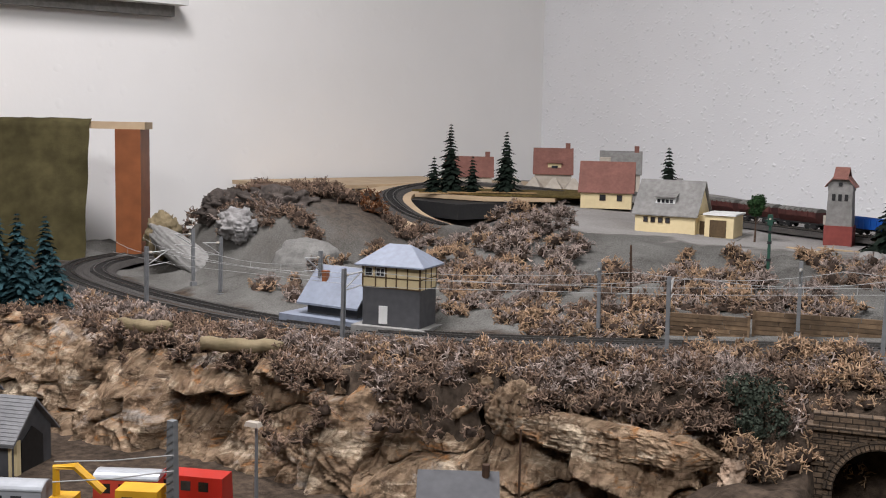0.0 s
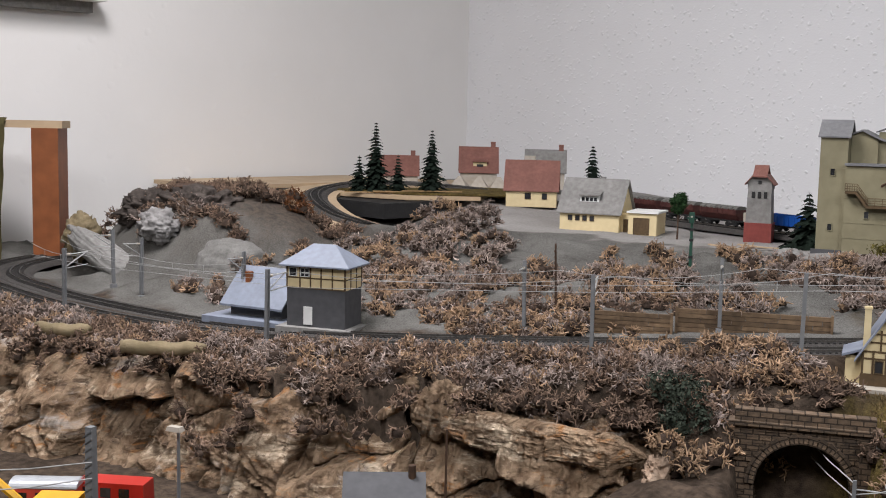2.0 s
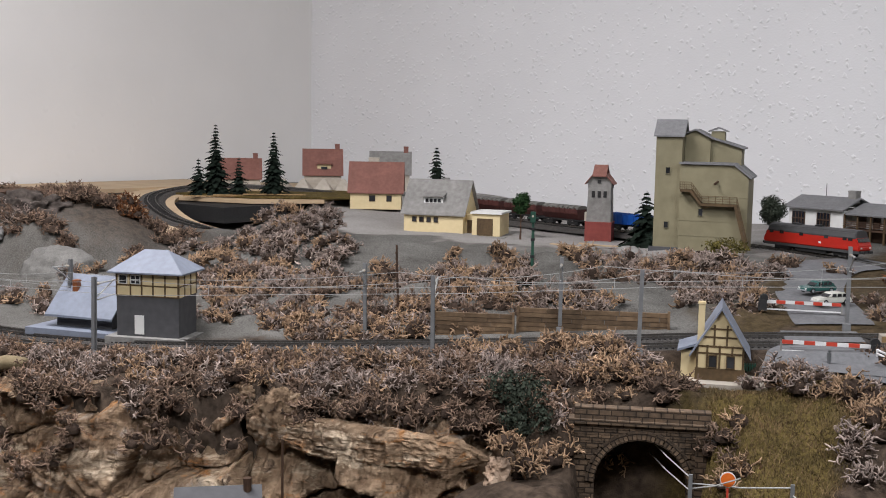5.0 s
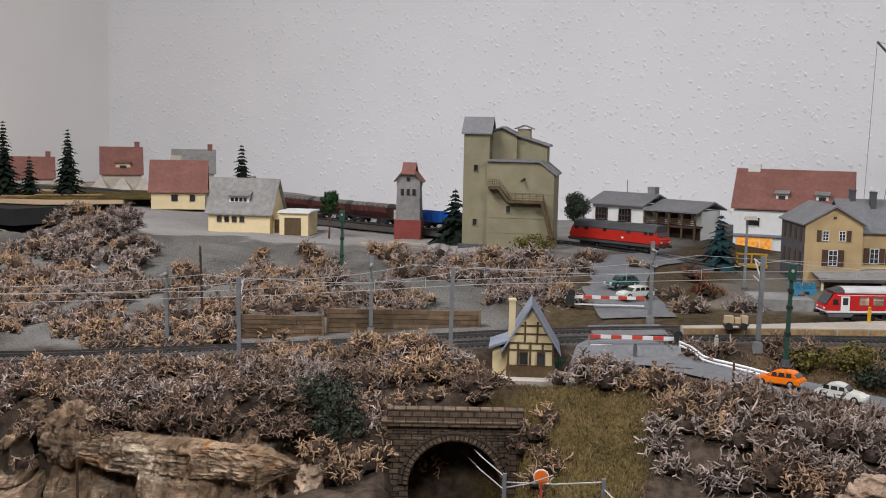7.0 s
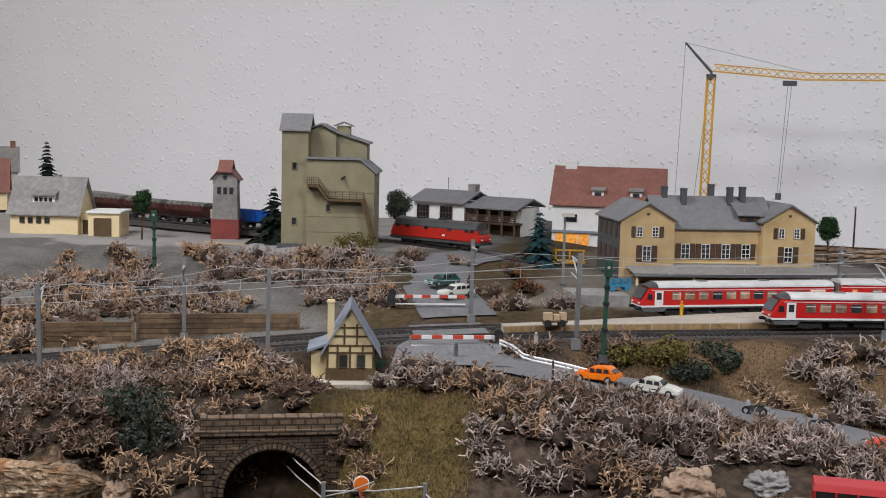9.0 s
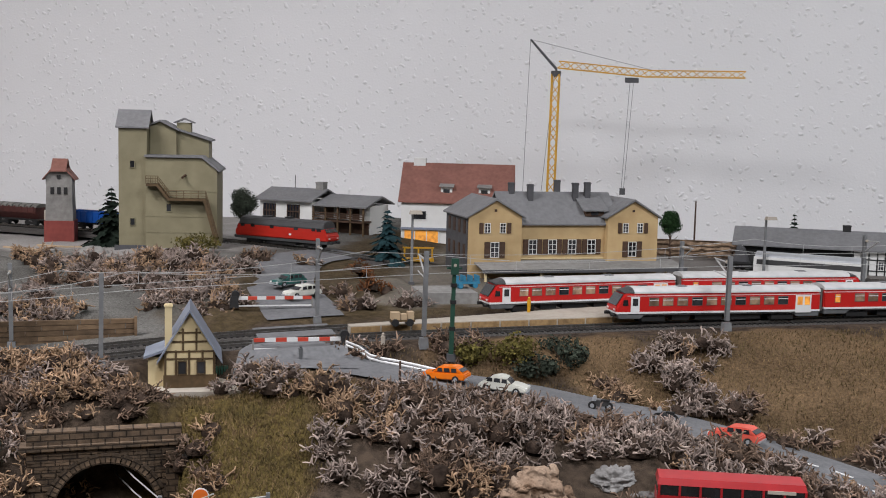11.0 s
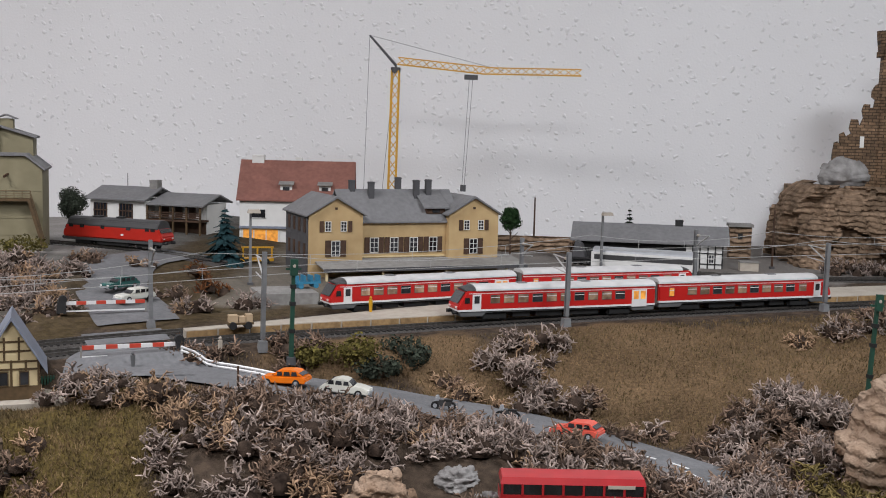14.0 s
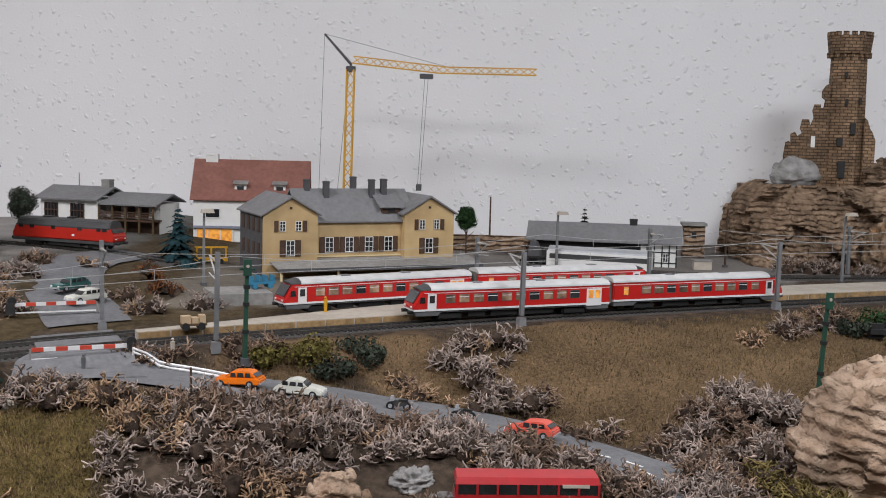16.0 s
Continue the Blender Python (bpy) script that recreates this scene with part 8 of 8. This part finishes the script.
# ---------------------------------------------------------------- wagons and engine on the upper level
def wagon_base(th, L, dz=0.0):
    part("underframe", bx(-L / 2, L / 2, -0.012, 0.012, 0.0095, 0.0125), M["black"], th)
    for s in (-1, 1):
        for e in (-1, 1):
            part("buffer", tube(bmesh.new(), [(e * L / 2, s * 0.009, 0.011), (e * (L / 2 + 0.005), s * 0.009, 0.011)], 0.0018, 8), M["black"], th)
    bogie(th, -L / 2 + 0.022)
    bogie(th, L / 2 - 0.022)


def hopper(x):
    th = thing("hopper_wagon", "brown self-unloading hopper wagon with rounded covers", "wagon", on_track(upper, x), "hopper wagons")
    L = 0.112
    wagon_base(th, L)
    part("hopper_body", cut("x", [(-0.008, 0.0125), (0.008, 0.0125), (0.0165, 0.025), (0.0165, 0.034), (-0.0165, 0.034), (-0.0165, 0.025)], -L / 2 + 0.006, L / 2 - 0.006), M["hopper"], th, bevel=0.0006)
    for i in range(7):
        a = -L / 2 + 0.012 + i * 0.0147
        for s in (-1, 1):
            part("rib", bx(a - 0.0009, a + 0.0009, s * 0.0165 - 0.001, s * 0.0165 + 0.001, 0.0235, 0.036), M["hopper"], th)
        part("cover", cut("x", [(0.0155 * math.cos(t), 0.034 + 0.007 * math.sin(t)) for t in np.linspace(0, math.pi, 9)], a - 0.0062, a + 0.0062), M["rubber"], th, "grey-brown rounded cover", bevel=0.0004)


for x in (-1.62, -1.505, -1.39, -1.275):
    hopper(x)
fw = thing("flat_wagon", "pale flat wagon end coupled behind the hoppers", "wagon", on_track(upper, -1.19))
wagon_base(fw, 0.05)
part("load_box", bx(-0.02, 0.02, -0.012, 0.012, 0.0125, 0.03), M["pale"], fw, bevel=0.0006)
for x in (-1.1, -0.985):
    th = thing("open_wagon", "bright blue open goods wagon", "wagon", on_track(upper, x), "blue wagons")
    wagon_base(th, 0.108)
    part("body", cut("x", [(-0.0155, 0.0125), (0.0155, 0.0125), (0.0165, 0.032), (0.0145, 0.032), (0.0135, 0.0145), (-0.0135, 0.0145), (-0.0145, 0.032), (-0.0165, 0.032)], -0.054, 0.054), M["blue"], th, bevel=0.0004)
    for e in (-1, 1):
        part("end_wall", bx(e * 0.0535 - 0.001, e * 0.0535 + 0.001, -0.0148, 0.0148, 0.0128, 0.0318), M["blue"], th)
    for i in range(8):
        part("stanchion", bx(-0.049 + i * 0.014, -0.0475 + i * 0.014, -0.0175, -0.0155, 0.0125, 0.0315), M["blue"], th)

lo = thing("diesel_locomotive", "red diesel locomotive with dark grey roof", "locomotive", on_track(upper, -0.70))
h = 0.093
part("body", cut("y", [(-h, 0.0125), (h, 0.0125), (h + 0.001, 0.02), (h - 0.003, 0.026), (h - 0.006, 0.0335), (-h + 0.006, 0.0335), (-h + 0.003, 0.026), (-h - 0.001, 0.02)], -0.0168, 0.0168), M["locored"], lo, "bright red body", bevel=0.0018)
part("roof", cut("x", [(-0.0166, 0.0268), (0.0166, 0.0268), (0.0169, 0.0335), (0.0135, 0.0415), (0.006, 0.0445), (-0.006, 0.0445), (-0.0135, 0.0415), (-0.0169, 0.0335)], -h + 0.0075, h - 0.0075), M["locogrey"], lo, "dark grey roof and upper side", bevel=0.0012)
part("frame", bx(-h, h, -0.0164, 0.0164, 0.0085, 0.0127), M["locogrey"], lo, bevel=0.0005)
for s in (-1, 1):
    for a, b in ((-h + 0.012, -h + 0.02), (h - 0.02, h - 0.012), (h - 0.03, h - 0.023), (-0.06, -0.052), (-0.02, -0.013), (0.028, 0.036)):
        part("side_window", bx(a, b, s * 0.0169 - 0.0004, s * 0.0169 + 0.0004, 0.0283, 0.0332), M["pane"], lo)
    part("emblem", bx(0.018, 0.0225, s * 0.0169 - 0.0003, s * 0.0169 + 0.0003, 0.019, 0.022), M["white"], lo)
    for e in (-1, 1):
        part("headlight", bx(e * (h + 0.0005) - 0.0008, e * (h + 0.0005) + 0.0008, s * 0.011 - 0.0018, s * 0.011 + 0.0018, 0.0165, 0.0185), M["plaster"], lo)
        part("buffer", tube(bmesh.new(), [(e * h, s * 0.0095, 0.0108), (e * (h + 0.006), s * 0.0095, 0.0108)], 0.0022, 10), M["black"], lo)
for e in (-1, 1):
    part("windscreen", cut("y", [(e * (h - 0.0026), 0.0268), (e * (h - 0.0018), 0.0268), (e * (h - 0.0052), 0.0325), (e * (h - 0.006), 0.0325)], -0.0145, 0.0145), M["pane"], lo)
part("exhaust", box(bx(0.0, 0.012, -0.005, 0.005, 0.0443, 0.047), -0.045, -0.03, -0.006, 0.006, 0.0443, 0.0465), M["black"], lo)
part("fuel_tank", bx(-0.03, 0.03, -0.0135, 0.0135, 0.003, 0.0088), M["black"], lo, bevel=0.0008)
bogie(lo, -0.058)
bogie(lo, 0.058)

# pale stone loading stage by the engine, and sundries round it
ls = thing("stone_stage", "sandy flat stage with ragged stone edge", "platform", pose(-0.815, 1.65, 1.045, 0, 0, -8))
part("deck", cut("z", [(0.0, 0.0), (0.03, -0.018), (0.075, -0.02), (0.11, 0.0), (0.115, 0.03), (0.06, 0.05), (0.0, 0.05)], 0, 0.013), M["platform"], ls, bevel=0.002)
part("bollard", bx(0.106, 0.116, 0.002, 0.012, 0.0, 0.022, 0.001, 0.001), M["midgrey"], ls, "grey stone bollard", bevel=0.001)
boulder("gravel_heap", "grey gravel heap beside the silo works", pose(-0.955, 1.585, 1.047), 0.028, 0.02, 0.018, M["midgrey"], 61, 5, 0.12)
for k, (x, y, w, rz) in enumerate(((-1.06, 1.64, 0.05, 20), (-1.02, 1.62, 0.04, 50), (-1.09, 1.60, 0.06, 8))):
    solid("plank", bx(-w / 2, w / 2, -0.004, 0.004, 0, 0.002), M["wood"], "bare wood plank lying on the rim", "plank", pose(x, y, float(land(x, y)) + 0.004, 0, 3, rz), "loose planks", bevel=0.0004)
cable = thing("loose_cable", "black cable lying down the slope", "cable")
cpts = [(-1.02 + 0.09 * q + 0.006 * math.sin(9 * q), 1.535 - 0.075 * q) for q in np.linspace(0, 1, 14)]
part("strand", tube(bmesh.new(), [(x, y, float(land(x, y)) + 0.008) for x, y in cpts], 0.0016, 6), M["black"], cable)
yc = thing("yellow_lift", "yellow platform lift truck by the shop", "truck", pose(-0.50, 1.735, 1.043, 0, 0, 20))
part("chassis", bx(0, 0.05, 0, 0.018, 0.004, 0.009), M["crane"], yc, bevel=0.0006)
for x in (0.002, 0.024, 0.046):
    part("post", bx(x, x + 0.0025, 0.0, 0.0025, 0.009, 0.026), M["crane"], yc)
part("top_rail", bx(0.0, 0.05, 0.0, 0.0025, 0.0245, 0.027), M["crane"], yc)
for x in (0.01, 0.04):
    part("wheel", tube(bmesh.new(), [(x, -0.001, 0.004), (x, 0.019, 0.004)], 0.004, 12), M["black"], yc)

rb = thing("silver_railbus", "silver-grey railcar stabled before the goods shed", "train", on_track(yard, 0.125, -0.008))
part("body", bx(-0.085, 0.085, -0.0155, 0.0155, 0.008, 0.032), M["plaster"], rb, "white lower body", bevel=0.002)
part("window_band", bx(-0.08, 0.08, -0.0158, 0.0158, 0.02, 0.028), M["locogrey"], rb)
part("roof", cut("x", [(0.0153 * math.cos(t), 0.032 + 0.008 * math.sin(t)) for t in np.linspace(0, math.pi, 11)], -0.083, 0.083), M["silver"], rb, "silver roof")
bogie(rb, -0.055)
bogie(rb, 0.055)
pc = thing("bridge_wagon", "dark crane-like wagon on the yard track", "wagon", on_track(yard, 0.012))
part("body", cut("y", [(-0.012, 0.012), (0.012, 0.012), (0.004, 0.035), (-0.006, 0.04)], -0.01, 0.01), M["darkgrey"], pc, bevel=0.001)
wagon_base(pc, 0.03)
sw = thing("yard_wall", "low brown wall behind the goods yard", "wall", pose(-0.14, 2.12, 1.036, 0, 0, 2))
part("wall", bx(0, 0.16, 0, 0.006, 0, 0.03), M["rock_brown"], sw)
cb = thing("yard_cabinet", "pale box beside the half-timbered office", "box", pose(0.285, 1.95, 1.036, 0, 0, 0))
part("body", bx(0, 0.03, 0, 0.02, 0, 0.014), M["pale"], cb, bevel=0.0006)
part("lid", bx(-0.001, 0.031, -0.001, 0.021, 0.014, 0.0158), M["midgrey"], cb)

# ---------------------------------------------------------------- boards and far corner
bd = thing("track_board", "bare plywood board carrying the curved branch track", "board", kind="structure")
pts = upper[upper[:, 0] < -1.72]
vs, fs = [], []
t = np.gradient(pts[:, :2], axis=0)
t /= np.linalg.norm(t, axis=1)[:, None]
for p, d in zip(pts, t):
    for o, z in ((-0.05, -0.006), (0.095, -0.006), (0.095, -0.014), (-0.05, -0.014)):
        vs.append((p[0] - d[1] * o, p[1] + d[0] * o, p[2] + z - 0.003))
for i in range(len(pts) - 1):
    for k in range(4):
        a, b = i * 4 + k, i * 4 + (k + 1) % 4
        fs.append((a, a + 4, b + 4, b))
fs += [(0, 1, 2, 3), tuple(len(vs) - 4 + k for k in (3, 2, 1, 0))]
o = new("curved_board", sheet("curved_board", vs, fs, M["wood"], False))
o.parent = bd
part("side_board", bx(-2.56, -2.28, 1.3, 1.9, 1.086, 1.096), M["wood"], bd, "bare plywood sheet along the wall", bevel=0.0008)
part("front_board", cut("z", [(-2.18, 1.52), (-1.93, 1.6), (-1.84, 1.74), (-1.95, 1.9), (-2.3, 2.2), (-2.5, 2.1), (-2.25, 1.9), (-2.2, 1.75)], 1.076, 1.0855), M["wood"], bd, "bare plywood inner board", bevel=0.0008)
# black block in place of the shade under the board
part("under_shade", bx(-2.1, -1.9, 1.5, 1.9, 1.04, 1.074), M["black"], bd, "black block painted in as the dark void below the board")
solid("turf_patch", cut("z", [(-2.15, 1.56), (-1.95, 1.62), (-1.78, 1.80), (-1.9, 1.98), (-2.2, 1.86)], 1.0858, 1.0915), M["turf"], "dull green turf mat under the firs", "turf", kind="structure", bevel=0.002)
for k in range(3):
    solid("plank", bx(-0.07, 0.07, -0.004, 0.004, 0, 0.0025), M["edge"], "orange-brown plank along the turf edge", "plank", pose(-2.03 + 0.05 * k, 1.58 + 0.045 * k, 1.0875 + 0.003 * k, 0, 0, 42 + 4 * k), "turf edge planks", bevel=0.0004)
solid("driftwood", tube(bmesh.new(), [(0, 0, 0), (0.03, 0.01, 0.004), (0.07, 0.03, -0.001)], 0.006, 8, 0.003), M["brown"], "dark piece of driftwood on the hill", "wood", pose(-1.930, 1.008, 1.122, 0, 0, 30))
boulder("hill_rock", "smooth grey moulded rock chute on the hill flank", pose(-1.945, 0.873, 0.993, 0, 24, 18), 0.12, 0.03, 0.028, M["midgrey"], 70, 2, 0.2)
boulder("hill_rock", "ochre-topped plaster rock beside the chute", pose(-2.085, 0.888, 1.018), 0.045, 0.035, 0.05, M["log"], 71, 3, 0.3)
boulder("hill_rock", "dark brown rock on the hill crest", pose(-1.865, 1.018, 1.088, 0, 0, 20), 0.09, 0.05, 0.04, M["rock_dark"], 76, 4, 0.5)
boulder("hill_rock", "dark brown rock on the hill crest", pose(-1.985, 0.978, 1.073, 0, 0, 60), 0.06, 0.05, 0.045, M["rock_dark"], 77, 4, 0.5)
boulder("hill_rock", "grey-white rock on the hill flank", pose(-1.845, 0.923, 1.058), 0.05, 0.035, 0.035, M["rock_grey"], 72, 3, 0.35)
boulder("hill_rock", "rusty brown rock behind the hill", pose(-1.825, 1.178, 1.063), 0.09, 0.04, 0.04, M["scrub_d"], 73, 4, 0.5)
boulder("hill_rock", "smooth grey-green hillock below the crest", pose(-1.685, 0.978, 0.978), 0.09, 0.06, 0.07, M["gravel"], 74, 2, 0.15)

# wooden frame with the hill cloth, against the warm wall
fr_ = thing("wooden_frame", "reddish stained wooden frame leaning at the wall", "frame", pose(-2.327, 0.892, 0.941, 0, 0, 52))
part("post", bx(0.01, 0.064, -0.04, 0.04, 0, 0.285), M["stained"], fr_, "wide stained upright board", bevel=0.002)
part("top_bar", bx(-0.6, 0.072, -0.035, 0.035, 0.285, 0.3), M["wood"], fr_, "flat top batten", bevel=0.002)
vs, fs = [], []
for i in range(34):
    for j in range(34):
        u, v = i / 33, j / 33
        x = -0.6 + 0.56 * u - 0.03 * (1 - v) * u + (0.03 * (1 - v) if u > 0.9 else 0)
        vs.append((x, -0.05 - 0.05 * (1 - v) + 0.02 * fbm(u * 5, v * 4) + (0.02 if v > 0.97 else 0), 0.0 + 0.306 * v + 0.008 * fbm(u * 9, 3.0)))
for i in range(33):
    for j in range(33):
        a = i * 34 + j
        fs.append((a, a + 34, a + 35, a + 1))
cl = new("hill_cloth", sheet("hill_cloth", vs, fs, M["cloth"]))
cl.matrix_world = fr_.matrix_world.copy()
tagged(cl, "olive felt cloth hung over the frame as a hillside", "cloth")
boulder("moss_clump", "brown dried moss on the cloth's upper edge", pose(-2.517, 0.627, 1.206), 0.05, 0.06, 0.03, M["scrub_a"], 75, 6, 0.6)
sf = thing("wall_shelf", "white wall shelf above the layout", "shelf", pose(-2.580, 0.280, 1.518))
part("board", bx(0, 0.075, -0.7, 0.875, 0, 0.02), M["plaster"], sf, bevel=0.001)
# mid-grey strip along the wall directly below the board
part("lower_strip", bx(0, 0.03, -0.7, 0.86, -0.025, 0), M["midgrey"], sf)

# ---------------------------------------------------------------- lower yard
YZ = 0.832
eh = thing("engine_shed", "half-timbered engine shed with grey slate roof", "shed", pose(-1.405, 0.248, YZ, 0, 0, 37))
gable_walls(eh, 0, 0.13, 0, 0.08, 0.045, 0.082, M["darkgrey"])
roof_ = gable_roof(eh, 0, 0.13, 0, 0.08, 0.045, 0.084, M["roofgrey"], 0.008)
for i in range(13):
    q = i / 13
    part("slate_course", cut("x", [(-0.0085 + 0.0485 * q, 0.0395 + 0.047 * q), (-0.0085 + 0.0485 * (q + 0.075), 0.0395 + 0.047 * (q + 0.075)), (-0.0085 + 0.0485 * (q + 0.075), 0.0412 + 0.047 * (q + 0.075)), (-0.0085 + 0.0485 * q, 0.0418 + 0.047 * q)], -0.0085, 0.1385), M["roofgrey"], roof_)
part("lantern", bx(0.02, 0.075, 0.026, 0.054, 0.07, 0.092), M["darkgrey"], eh)
gable_roof(eh, 0.02, 0.075, 0.026, 0.054, 0.092, 0.104, M["roofgrey"], 0.005, name="lantern_roof")
for x in (0.004, 0.03, 0.056, 0.082, 0.108, 0.128):
    part("timber", bx(x - 0.002, x + 0.002, -0.0012, 0.0, 0, 0.045), M["cream"], eh)
# gable stays closed; a black plate shows the gateway's inner shade
part("gate_opening", cut("x", [(0.018, 0.0), (0.062, 0.0), (0.062, 0.036), (0.04, 0.052), (0.018, 0.036)], 0.1292, 0.1312), M["black"], eh, "black plate standing in for the dark inside of the arched gateway")
part("gate_post", bx(0.13, 0.134, 0.004, 0.012, 0, 0.042), M["cream"], eh)


def yard_wagon(x, y, rz, L, body, label, hgt=0.032, roof=None):
    th = thing("works_wagon", label, "wagon", pose(x, y, YZ + 0.004, 0, 0, rz), "works train wagons")
    wagon_base(th, L)
    part("body", bx(-L / 2, L / 2, -0.0155, 0.0155, 0.0125, 0.0125 + hgt, 0.001, 0.0015), M[body], th, bevel=0.0015)
    if roof:
        part("roof", cut("x", [(0.0155 * math.cos(t), 0.0115 + hgt + 0.008 * math.sin(t)) for t in np.linspace(0, math.pi, 11)], -L / 2, L / 2), M[roof], th, bevel=0.0008)
    for s in (-1, 1):
        for q in np.arange(-L / 2 + 0.008, L / 2 - 0.014, 0.02):
            part("side_window", bx(q, q + 0.011, s * 0.0146 - 0.0004, s * 0.0146 + 0.0004, 0.0125 + hgt * 0.55, 0.0125 + hgt * 0.85), M["pane"], th)
    return th


yard_wagon(-1.082, 0.377, 48, 0.07, "barred", "red works wagon with silver-blue roof", 0.034, "silver")
yard_wagon(-1.052, 0.437, 40, 0.075, "locored", "red and white service vehicle", 0.034)
yard_wagon(-1.018, 0.361, 46, 0.045, "crane", "yellow crane cab wagon", 0.042)
yard_wagon(-1.103, 0.268, 48, 0.06, "silver", "silver tank wagon roof", 0.038, "silver")
ar = thing("yellow_excavator", "yellow rail excavator with bent arm", "excavator", pose(-1.063, 0.3, YZ, 0, 0, 48))
part("cab", bx(-0.012, 0.012, -0.012, 0.012, 0.01, 0.05), M["crane"], ar, bevel=0.0012)
part("boom", tube(bmesh.new(), [(-0.008, 0, 0.05), (-0.008, 0, 0.078), (0.012, 0, 0.08), (0.04, 0, 0.055)], 0.0042, 6), M["crane"], ar, "bent yellow boom")
part("undercarriage", bx(-0.02, 0.02, -0.012, 0.012, 0.0, 0.01), M["black"], ar)
hr = thing("yard_hut", "small hut with a flat grey felt roof under the cliff", "hut", pose(-0.832, 0.62, YZ + 0.03, 0, 0, 50))
part("wall", bx(-0.035, 0.035, -0.02, 0.02, 0, 0.02), M["brown"], hr)
part("roof", cut("x", [(-0.028, 0.018), (0.01, 0.04), (0.028, 0.024), (0.028, 0.027), (0.01, 0.0435), (-0.028, 0.021)], -0.042, 0.042), M["darkgrey"], hr, "bent grey felt roof")
part("stack", tube(bmesh.new(), [(0.028, 0.005, 0.03), (0.028, 0.005, 0.052)], 0.004, 10), M["brown"], hr)
plain_post("telegraph_pole", "thin rusty pole below the cliff", -0.768, 0.645, YZ, 0.13, "brown", 0.0011, 0, None, "pole")
ds = thing("disc_signal", "orange disc distant signal by the tunnel", "signal", pose(-0.414, 0.85, 0.9, 0, 0, 28))
part("post", bx(-0.001, 0.001, -0.001, 0.001, 0, 0.05), M["barred"], ds)
dsc = part("disc", tube(bmesh.new(), [(0, -0.001, 0.053), (0, -0.0022, 0.053)], 0.0062, 20), M["signalorange"], ds, "orange disc")
part("disc_rim", tube(bmesh.new(), [(0, -0.0002, 0.053), (0, -0.0016, 0.053)], 0.007, 20), M["white"], dsc)
for x, y, rz in ((-0.445, 0.84, 30), (-0.365, 0.875, 30)):
    plain_post("catenary_mast", "short grey catenary mast in the cutting", x, y, 0.885, 0.068, "grey", 0.0022, 0, None, "mast")
tw_ = thing("tunnel_overhead_wire", "pale overhead wires running into the tunnel", "overhead wire", kind="structure")
for a, b in (((-0.445, 0.84, 0.95), (-0.56, 0.96, 0.945)), ((-0.445, 0.84, 0.938), (-0.56, 0.96, 0.93)), ((-0.365, 0.875, 0.95), (-0.445, 0.84, 0.945)), ((-0.365, 0.875, 0.944), (-0.29, 0.83, 0.92)), ((-0.445, 0.84, 0.94), (-0.40, 0.845, 0.958)), ((-1.025, 0.277, 0.93), (-0.919, 0.349, 0.95)), ((-1.005, 0.267, 0.917), (-0.919, 0.349, 0.935))):
    part("contact_wire", tube(bmesh.new(), [a, ((a[0] + b[0]) / 2, (a[1] + b[1]) / 2, (a[2] + b[2]) / 2 - 0.002), b], 0.0007, 5), M["wire"], tw_)
